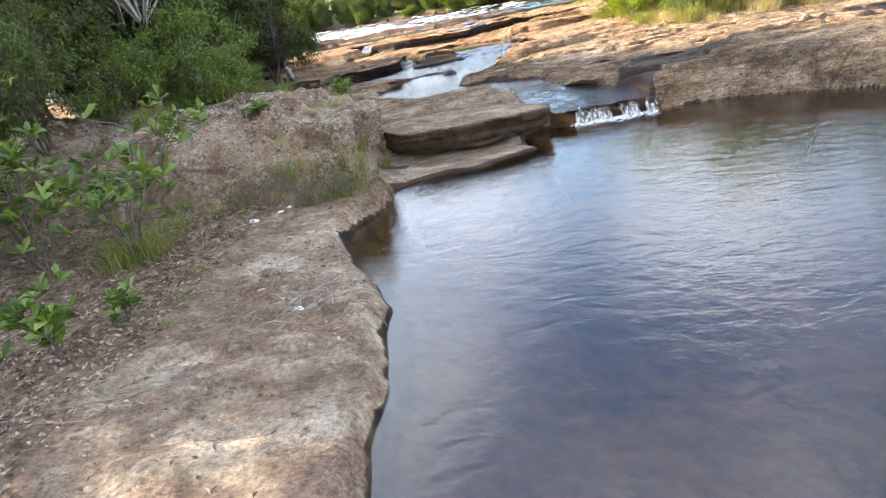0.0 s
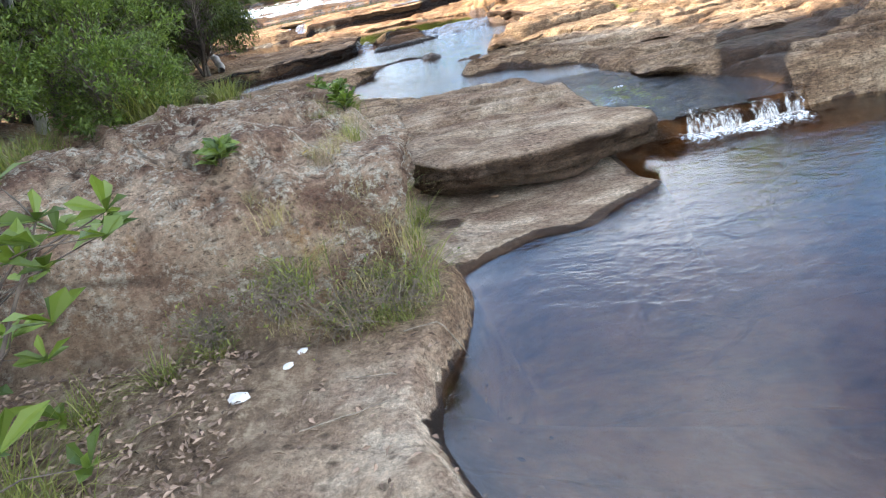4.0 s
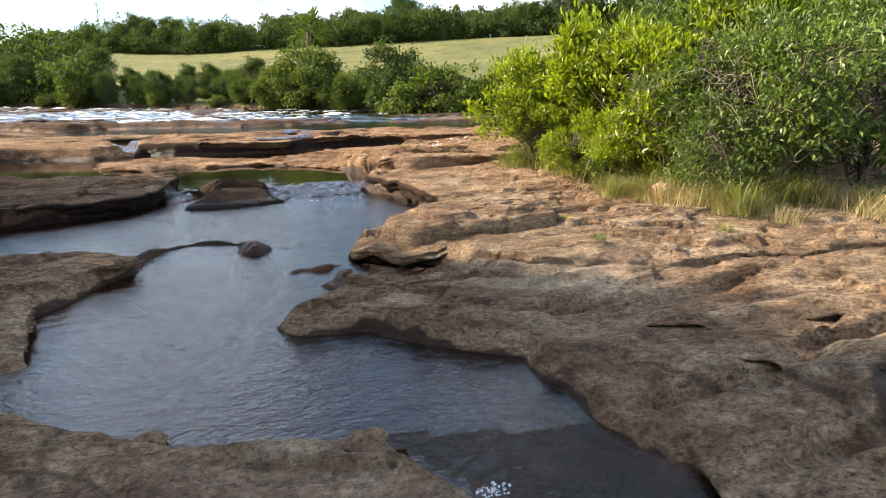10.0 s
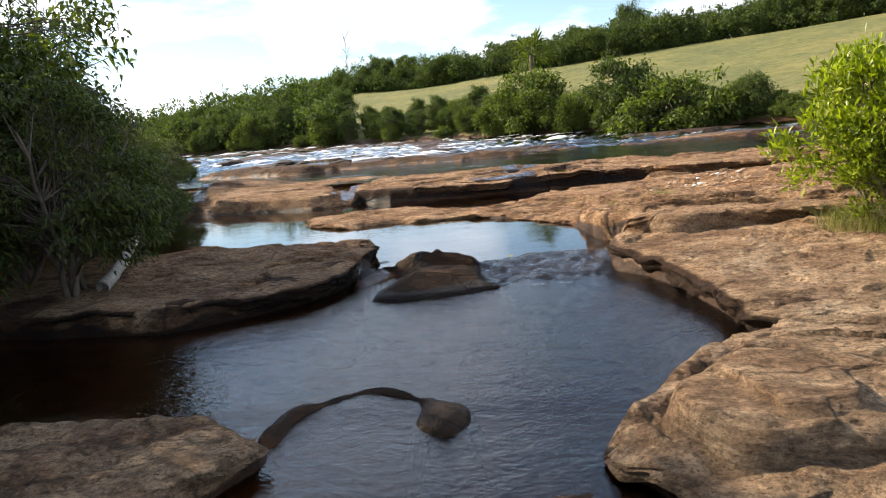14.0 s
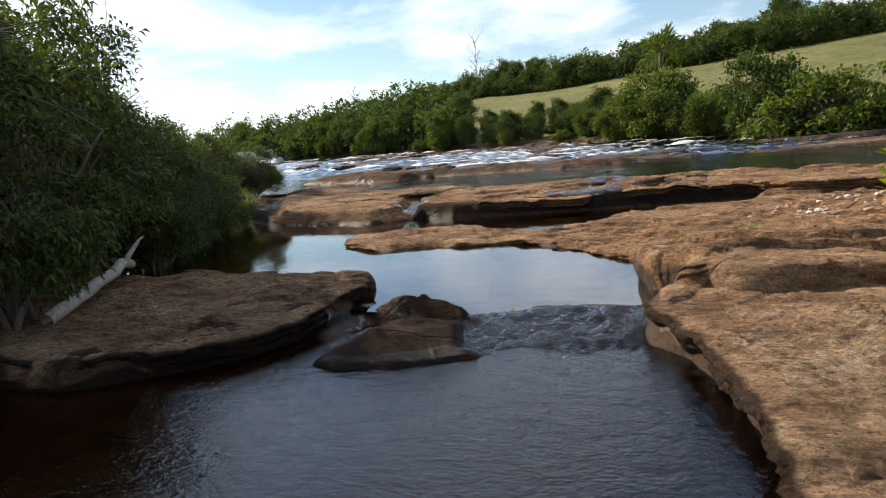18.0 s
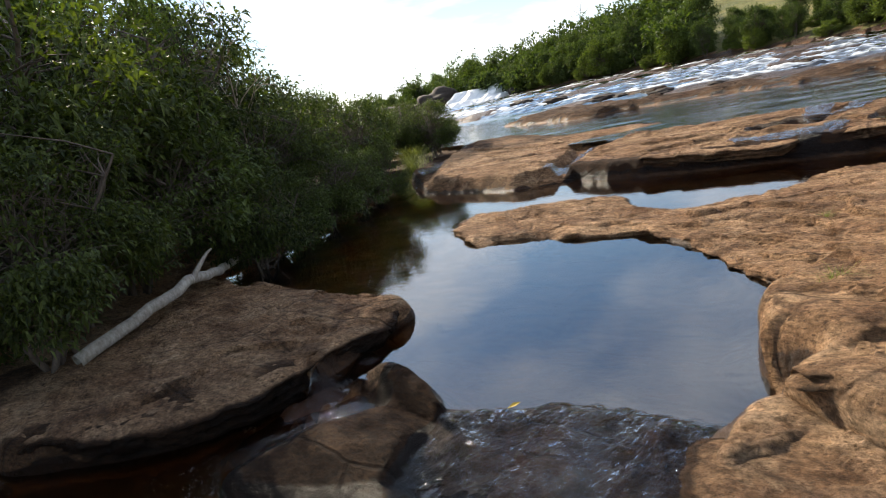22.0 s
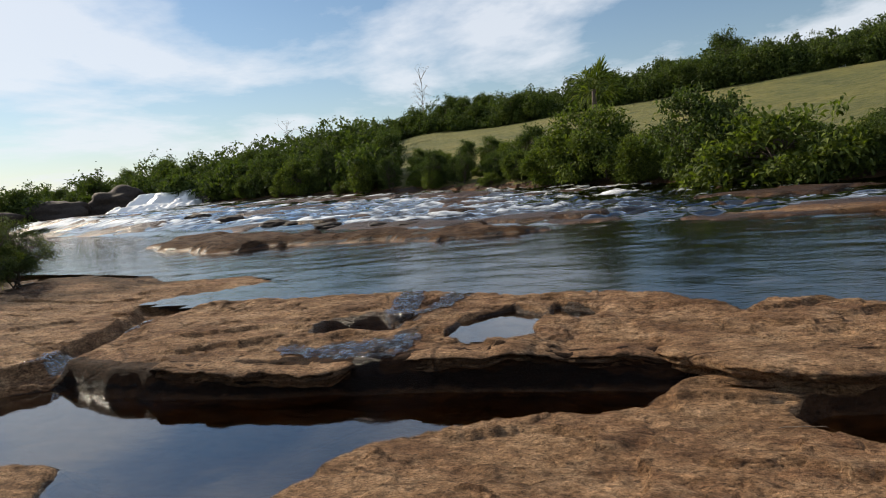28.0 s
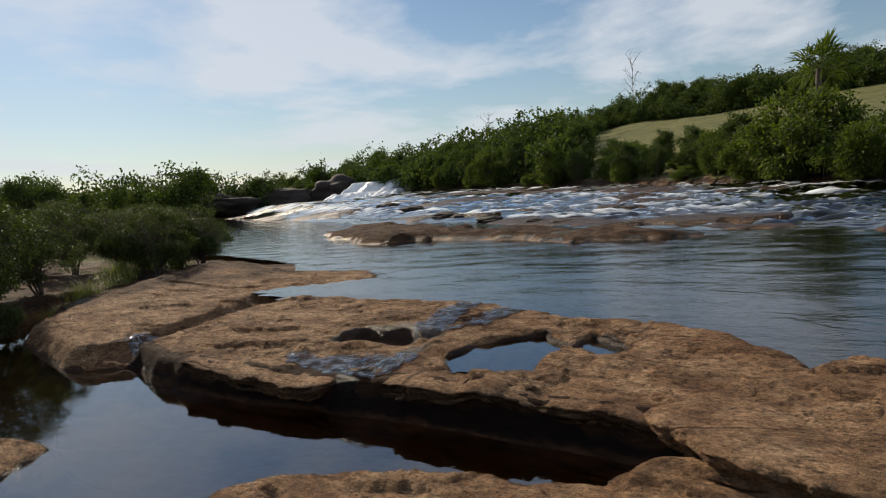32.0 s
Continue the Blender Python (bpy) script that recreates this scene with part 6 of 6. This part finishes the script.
def bare_tree(x, y, tall, rng, label):
    root = thing("dead_tree", (x, y, height(x, y) - 0.1), label, "tree")
    trunk = bent((0, 0, 0), (0.1, 0, tall), rng, 0.02, 9)
    part_of("trunk", add_mesh("trunk", *tube(trunk, tall * 0.008, tall * 0.003, 6), [TWIG]), root)
    for j in range(2, 9):
        for _ in range(3):
            a = rng.uniform(0, 6.28)
            e = trunk[j] + np.array([math.cos(a), math.sin(a), rng.uniform(0.7, 1.6)]) * tall * rng.uniform(0.1, 0.22)
            line = bent(trunk[j], e, rng, 0.1, 5)
            rods = [tube(line, tall * 0.004, tall * 0.0015, 4)]
            for q in line[2:]:
                rods.append(tube(bent(q, q + rng.normal(0, 0.07, 3) * tall, rng, 0.1, 4), tall * 0.002, tall * 0.0008, 3))
            part_of("limb", add_mesh("limb", *joined(rods), [TWIG]), root)
    return root


bare_tree(-48, 190, 15, RNG, "leafless grey tree above the far wood")
bare_tree(-52, 118, 9, RNG, "leafless grey tree in the distant wood")
bare_tree(-7.9, 20.6, 3.7, RNG, "bare twigs standing above the riverside bushes")


# ---------------------------------------------------------------- running water
def froth(cx, cy, cz, rx, ry, count, rng, size=0.02):
    """Small clumps of foam and drops."""
    v, f = tube([(0, 0, -0.5), (0, 0, -0.35), (0, 0, 0.35), (0, 0, 0.5)], 1, 1, 6)
    v = v.copy()
    v[:, :2] *= np.where(np.abs(v[:, 2:3]) > 0.4, 0.35, 0.62)
    out = []
    for _ in range(count):
        r = size * rng.uniform(0.3, 1.2)
        a, q = rng.uniform(0, 6.28), math.sqrt(rng.uniform(0, 1))
        out.append((v * [r * rng.uniform(0.8, 2.0), r * rng.uniform(0.8, 2.0), r * 0.7] + [cx + rx * q * math.cos(a), cy + ry * q * math.sin(a), cz + rng.uniform(-0.3, 0.5) * r], f))
    return joined(out)


def falling_sheet(x0, x1, y, z0, z1, out, rng):
    """A thin bowed sheet of water from lip to foot."""
    u, v = np.meshgrid(np.linspace(x0, x1, int((x1 - x0) / 0.012)), np.linspace(0, 1, 12))
    wob = 0.012 * fbm(u * 14, v * 2, 3, 83) + 0.02 * fbm(u * 5, v, 2, 84)
    p = np.stack([u + wob * v, y + 0.03 * np.sin(9 * u) + 0.03 - (out + wob) * v**0.7 - 0.0 * u, z0 + 0.012 + 0.02 * fbm(u * 6, v * 0, 2, 85) * (1 - v) + (z1 - z0) * v**1.8], -1)
    edge = smooth(0, 0.05, np.minimum(u - x0, x1 - u))
    return p.reshape(-1, 3), grid_faces(*u.shape), (edge * (0.4 + 0.8 * v)).reshape(-1)


def small_fall():
    root = thing("waterfall", (0, 0, 0), "small white waterfall spilling over the slab into the pool", "waterfall")
    for x0, x1, z0, out in ((2.15, 2.62, 0.17, 0.12), (2.66, 2.95, 0.16, 0.10), (2.97, 3.16, 0.14, 0.09)):
        v, f, foam = falling_sheet(x0, x1, 7.28, z0, -0.01, out, RNG)
        part_of("curtain", add_mesh("curtain", v, f, [FALLING], dict(foam=foam)), root)
        v, f, foam = falling_sheet(x0 + 0.03, x1 - 0.03, 7.25, z0 - 0.01, -0.01, out + 0.03, RNG)
        part_of("curtain", add_mesh("curtain", v + [0.017, 0, 0], f, [FALLING], dict(foam=foam * 0.7)), root)
    x, y = np.meshgrid(np.arange(1.95, 3.35, 0.012), np.arange(6.72, 7.26, 0.012))
    near = smooth(0.34, 0.0, np.hypot(np.maximum(np.abs(x - 2.62) - 0.42, 0) * 1.6, 7.16 - y)) + 0.25 * fbm(x * 7, y * 7, 3, 60)
    z = 0.006 + 0.045 * np.clip(near, 0, 1) * (0.55 + 0.45 * fbm(x * 16, y * 16, 3, 61)) - 0.03 * smooth(0.2, 0.0, near)
    part_of("foam", add_mesh("foam", np.stack([x, y, z], -1).reshape(-1, 3), grid_faces(*x.shape), [FALLING], dict(foam=np.clip(2.0 * near - 0.5, -2, 1.6))), root)
    part_of("spray", add_mesh("spray", *froth(2.6, 7.08, 0.04, 0.45, 0.12, 340, RNG, 0.005), [FOAM]), root)


small_fall()


def film(name, label, plan, whiteness, step=0.045, fleck=0.25):
    """Water sliding in a thin skin over the rock."""
    xs, ys = [q[0] for q in plan], [q[1] for q in plan]
    gx, gy = np.arange(min(xs), max(xs) + step, step), np.arange(min(ys), max(ys) + step, step)
    x, y = np.meshgrid(gx, gy)
    z = np.array([[height(a, b) for a in gx] for b in gy]) + 0.014 + 0.006 * fbm(x * 9, y * 9, 2, 87)
    sd = inside_distance(plan, x, y) + 0.05 * fbm(x * 5, y * 5, 3, 86)
    ok = sd > 0
    keep = ok[:-1, :-1] & ok[1:, :-1] & ok[:-1, 1:] & ok[1:, 1:]
    faces = grid_faces(*x.shape, keep)
    used = np.unique(faces)
    back = np.full(x.size, -1)
    back[used] = np.arange(len(used))
    slope = np.hypot(*np.gradient(z, gy, gx))
    foam = whiteness * (0.2 + np.clip(0.6 * slope, 0, 0.8)) + fleck * fbm(x * 9, y * 9, 3, 88)
    me = add_mesh(name, np.stack([x, y, z], -1).reshape(-1, 3)[used], back[faces], [FILM], dict(foam=np.clip(foam, 0, 1).reshape(-1)[used]))
    return tagged(new(name, me), label, "cascade", "cascades")


film("cascade", "thin dark water sliding over the wet rock sill", [(0.45, 15.7), (0.9, 15.64), (1.4, 15.72), (1.85, 15.9), (1.9, 16.9), (1.04, 16.85), (0.35, 16.55), (0.35, 16.15)], 0.05, 0.03, 0.12)
film("cascade", "narrow chute of water between the slab and the mid-stream rock", [(-1.06, 17.1), (-0.68, 17.0), (-0.68, 16.3), (-0.86, 15.7), (-1.18, 15.65), (-1.1, 16.3)], 0.35)
film("cascade", "trickle of water crossing the rock ledge", [(0.05, 27.2), (0.4, 27.2), (0.75, 26.2), (0.8, 25.4), (0.4, 25.4), (0.3, 26.3)], 0.4)
film("cascade", "trickle of water spilling from the river over the ledge", [(0.95, 27.1), (1.4, 27.0), (1.2, 26.0), (0.85, 25.4), (0.7, 25.5), (0.9, 26.2)], 0.45)
film("cascade", "thin trickle running off the ledge into the channel", [(-0.6, 24.3), (0.6, 24.6), (1.3, 24.7), (1.2, 24.2), (1.02, 23.95), (0.88, 23.7), (0.8, 23.95), (0.0, 24.05)], 0.22)
film("cascade", "small stream tumbling down between rock shelf and bushes", [(-10.2, 29.5), (-9.6, 29.5), (-8.2, 26.4), (-7.8, 25.4), (-8.2, 24.6), (-8.9, 24.8), (-9.0, 26.5)], 0.55, 0.09)
film("cascade", "shallow water running through a cleft in the shelf", [(-4.5, 27.2), (-3.9, 27.0), (-3.4, 25.4), (-3.3, 24.2), (-3.8, 24.0), (-3.9, 25.2)], 0.42, 0.06)
for x, y, n in ((1.5, 8.75, 22), (1.95, 8.15, 9), (1.02, 15.78, 40), (-1.12, 15.9, 24), (1.3, 15.8, 20)):
    ob = new("foam_patch", add_mesh("foam_patch", *froth(x, y, W_A + 0.004, 0.07, 0.04, 2 * n, RNG, 0.006), [FOAM]))
    tagged(ob, "small fleck of white foam on running water", "foam", "foam flecks", "stuff")


def big_fall():
    """The distant fall that feeds the rapids: broken sheets over sloping tiers."""
    root = thing("waterfall", (0, 0, 0), "broad white waterfall far upstream between dark cliffs", "waterfall")
    for x0, x1, y0, z0, z1, out in ((-60.5, -51.5, 91.5, 4.3, 2.7, 3.0), (-61.5, -49.5, 88.6, 2.9, 1.7, 4.5), (-62.0, -46.0, 84.5, 1.95, 1.5, 6.0)):
        u, v = np.meshgrid(np.linspace(x0, x1, int((x1 - x0) * 9)), np.linspace(0, 1, 24))
        y = y0 + 0.25 * (u + 54) + 0.5 * np.sin(1.7 * u) - out * v
        z = z0 + (z1 - z0) * v**1.3 + (0.08 + 0.25 * v) * fbm(u * 1.6, v * 3, 4, int(-x0)) + 0.18 * fbm(u * 0.7, v * 5, 3, 9)
        z = z - 1.2 * smooth(0.7, 0.0, np.minimum(u - x0, x1 - u))
        part_of("curtain", add_mesh("curtain", np.stack([u, y, z], -1).reshape(-1, 3), grid_faces(*u.shape), [FOAM]), root)


big_fall()


def boulder(name, at, size, label, category="boulder", seed=1, mat=None, turn=0.0, group=""):
    bm = bmesh.new()
    bmesh.ops.create_icosphere(bm, subdivisions=4 if max(size) > 0.2 else 2, radius=1.0)
    for v in bm.verts:
        c = v.co.copy()
        k = 1 + 0.42 * noise.noise(c * 1.3 + Vector((seed, 0, 0))) + 0.2 * noise.noise(c * 3.1 + Vector((0, seed, 0)))
        v.co = Vector((c.x * size[0], c.y * size[1], c.z * size[2])) * k
    me = bpy.data.meshes.new(name)
    bm.to_mesh(me)
    bm.free()
    for p in me.polygons:
        p.use_smooth = max(size) > 0.2
    me.materials.append(mat or ROCK)
    ob = new(name, me)
    ob.location, ob.rotation_euler = at, (0, 0, radians(turn))
    return tagged(ob, label, category, group)


WET_ROCK = plain_material("wet_dark_rock", (0.012, 0.009, 0.007), (0.05, 0.034, 0.024), 3, 0.85, 0.9)
for k, (x, y, z, sx, sy, sz) in enumerate(((-64.5, 91, 3.2, 5, 3, 2.2), (-48.8, 91.5, 2.6, 3.2, 2.5, 1.8), (-71, 86, 2.6, 6, 3, 2.0), (-80, 80, 2.6, 7, 4, 2.0))):
    boulder("cliff", (x, y, z), (sx, sy, sz), "dark wet cliff beside the distant waterfall", "cliff", 7 + k, WET_ROCK, group="fall cliffs")
for k, (x, y, s) in enumerate(((-2.2, 36.2, 0.42), (-6.0, 42.0, 0.4), (-9.5, 44.2, 0.45), (-14, 47, 0.6), (-12.2, 46.0, 0.4), (-20, 52, 0.6), (-4.6, 41.2, 0.35), (-26, 57, 0.7))):
    boulder("boulder", (x, y, float(river_level(np.array(x), np.array(y))) + 0.03), (s * 1.5, s * 0.8, s * 0.34), "dark wet boulder among the rapids", "boulder", 20 + k, WET_ROCK, group="rapids boulders")

# ---------------------------------------------------------------- small things
PALE_STONE = plain_material("pale_stone", (0.55, 0.53, 0.5), (0.8, 0.78, 0.74), 30)
TAN_STONE = plain_material("tan_stone", (0.25, 0.15, 0.09), (0.48, 0.34, 0.22), 12)
for k, (x, y, s, m, lab) in enumerate(((-0.78, 4.55, 0.035, PALE_STONE, "small white stone on the worn rock path"), (-0.6, 4.72, 0.022, PALE_STONE, "small white pebble beside the bank"),
                                       (-0.55, 4.8, 0.02, PALE_STONE, "small white pebble beside the bank"), (0.82, 6.88, 0.022, TAN_STONE, "small yellowish pebble lying on the slab"),
                                       (0.55, 6.75, 0.026, TAN_STONE, "small tan pebble lying on the slab"), (4.75, 12.95, 0.13, TAN_STONE, "upright tan stone by the dry grass"),
                                       (4.9, 12.85, 0.12, TAN_STONE, "angular tan stone by the dry grass"), (0.97, 9.13, 0.06, ROCK, "flat tan flake at the basin edge"), (1.08, 9.02, 0.08, ROCK, "flat tan flake at the basin edge"),
                                       (0.4, 9.36, 0.09, ROCK, "thin rock flake at the basin edge"), (0.22, 9.38, 0.08, ROCK, "thin rock flake at the basin edge"), (-0.3, 3.3, 0.018, TAN_STONE, "small pebble on the rock path"),
                                       (0.05, 2.95, 0.03, PALE_STONE, "pale stone beside the dry twigs"))):
    flat = 0.22 if m is ROCK else 0.35 if s < 0.1 else 1.0
    boulder("stone", (x, y, height(x, y) + s * flat * 0.5), (s * 1.3, s, s * flat), lab, "stone", 40 + k, m, RNG.uniform(0, 180), "loose stones")


for k in range(46):
    x, y = 4.0 + RNG.normal(0, 0.55), 20.3 + RNG.normal(0, 0.45)
    s = RNG.uniform(0.012, 0.045)
    boulder("stone", (x, y, height(x, y) + s * 0.3), (s * 1.3, s, s * 0.7), "angular pale stone in a patch of rubble on the rock", "stone", 100 + k, TAN_STONE if k % 5 else PALE_STONE, RNG.uniform(0, 180), "rubble patch")


def stick(pts, r, label, mat=DRIFT, name="stick", group="fallen sticks"):
    q = np.array(pts, float)
    k = np.linspace(0, len(q) - 1, 10)
    line = np.stack([np.interp(k, np.arange(len(q)), q[:, c]) for c in range(3)], 1) + RNG.normal(0, r * 0.5, (10, 3))
    ob = new(name, add_mesh(name, *tube(line, r, r * 0.5, 6), [mat]))
    return tagged(ob, label, "stick", group)


for _ in range(46):
    a = RNG.uniform(0, 6.28)
    x, y = 0.12 + RNG.normal(0, 0.16), 3.0 + RNG.normal(0, 0.13)
    ln = RNG.uniform(0.06, 0.2)
    x2, y2 = x + ln * math.cos(a), y + ln * math.sin(a)
    stick([(x, y, height(x, y) + 0.008), ((x + x2) / 2, (y + y2) / 2, height((x + x2) / 2, (y + y2) / 2) + 0.02), (x2, y2, height(x2, y2) + 0.008)], RNG.uniform(0.0016, 0.0036), "thin dry twig in a washed-up heap on the rock", DRIFT, group="twig heap")
for x, y, a, ln in ((0.35, 2.95, -0.6, 0.3), (-0.2, 3.6, 1.0, 0.3), (-0.15, 2.85, 0.1, 0.32), (-0.95, 2.2, 0.2, 0.5), (-0.85, 2.1, 0.35, 0.6), (-1.1, 2.05, -0.1, 0.5), (-0.7, 2.3, 0.8, 0.35), (-0.9, 3.5, 0.9, 0.4),
                    (-0.5, 4.3, 0.3, 0.35), (-0.35, 4.6, -0.1, 0.4), (-1.2, 3.2, 0.5, 0.4), (2.45, 8.0, -0.3, 0.22), (1.2, 8.95, 0.8, 0.2), (-0.1, 4.85, 0.15, 0.3), (4.6, 9.6, 0.2, 0.5), (4.2, 22.9, 0.1, 0.3)):
    x2, y2 = x + ln * math.cos(a), y + ln * math.sin(a)
    stick([(x, y, max(height(x, y), -0.0) + 0.008), ((x + x2) / 2 + 0.02, (y + y2) / 2, height((x + x2) / 2, (y + y2) / 2) + 0.012), (x2, y2, height(x2, y2) + 0.01)], 0.0042, "bent grey dry stick lying on the ground", TWIG)


def driftwood():
    root = thing("fallen_branch", (0, 0, 0), "bleached grey fallen branch resting on the slab edge under the bushes", "branch")
    main = np.array([(-3.8, 15.7, 0.62), (-4.0, 16.4, 0.72), (-4.4, 17.3, 0.86), (-5.1, 18.0, 0.72), (-5.9, 18.8, 0.66), (-6.7, 19.6, 0.62), (-7.4, 20.3, 0.6)])
    k = np.linspace(0, 6, 26)
    line = np.stack([np.interp(k, np.arange(7), main[:, c]) for c in range(3)], 1) + RNG.normal(0, 0.018, (26, 3))
    part_of("stem", add_mesh("stem", *tube(line, 0.075, 0.045, 8), [DRIFT]), root)
    for a, b in (((-7.4, 20.3, 0.6), (-7.5, 20.6, 1.0)), ((-7.35, 20.25, 0.6), (-7.9, 20.7, 0.75)), ((-4.4, 17.3, 0.86), (-4.35, 17.6, 1.15)), ((-6.7, 19.6, 0.62), (-6.6, 19.9, 0.9))):
        part_of("limb", add_mesh("limb", *tube(bent(a, b, RNG, 0.1, 6), 0.04, 0.012, 6), [DRIFT]), root)


driftwood()

# single fallen leaves that stand out
YELLOW = leaf_material("yellow_leaf", (0.42, 0.25, 0.03), (0.62, 0.42, 0.06), 0.6, 0.2)
for x, y, a, s, lab in ((-0.2, 5.33, 0.6, 0.14, "long yellow fallen leaf on the lichened rock"), (-0.75, 6.0, 2.0, 0.08, "yellow fallen leaf on the lichened rock"), (0.7, 16.55, 1.0, 0.09, "yellow leaf caught on the cascade lip"),
                        (-0.5, 5.7, 1.1, 0.07, "brown-yellow leaf on the lichened rock"), (1.95, 17.25, 0.4, 0.09, "pale leaf stranded at the pool edge")):
    v, f = leaves(np.zeros((1, 3)), np.array([[math.cos(a), math.sin(a), 0.12]]), s, s * 0.36, RNG, 0.15, 0.0)
    ob = new("fallen_leaf", add_mesh("fallen_leaf", v, f, [YELLOW], shade=False))
    ob.location = (x, y, max(height(x, y), 0) + 0.012)
    tagged(ob, lab, "leaf", "fallen leaves")


def litter():
    """Dead leaves over the soil bank."""
    n = 8200
    x = -0.75 - np.abs(RNG.normal(0, 1.1, n))
    y = RNG.uniform(0.6, 4.9, n)
    z = np.array([height(a, b) for a, b in zip(x, y)]) + RNG.uniform(0.004, 0.03, n)
    m = 420
    x[:m], y[:m] = RNG.uniform(-0.7, 0.45, m), RNG.uniform(1.0, 4.9, m)
    z[:m] = np.array([height(a, b) for a, b in zip(x[:m], y[:m])]) + 0.008
    a = RNG.uniform(0, 6.28, n)
    v, f = leaves(np.stack([x, y, z], 1), np.stack([np.cos(a), np.sin(a), RNG.normal(0, 0.25, n)], 1), 0.042, 0.018, RNG, 0.3, 0.05)
    tagged(new("leaf_litter", add_mesh("leaf_litter", v, f, [LITTER], shade=False)), "brown and grey dead leaves strewn over the soil bank", "leaves", kind="stuff")


litter()
unpark()
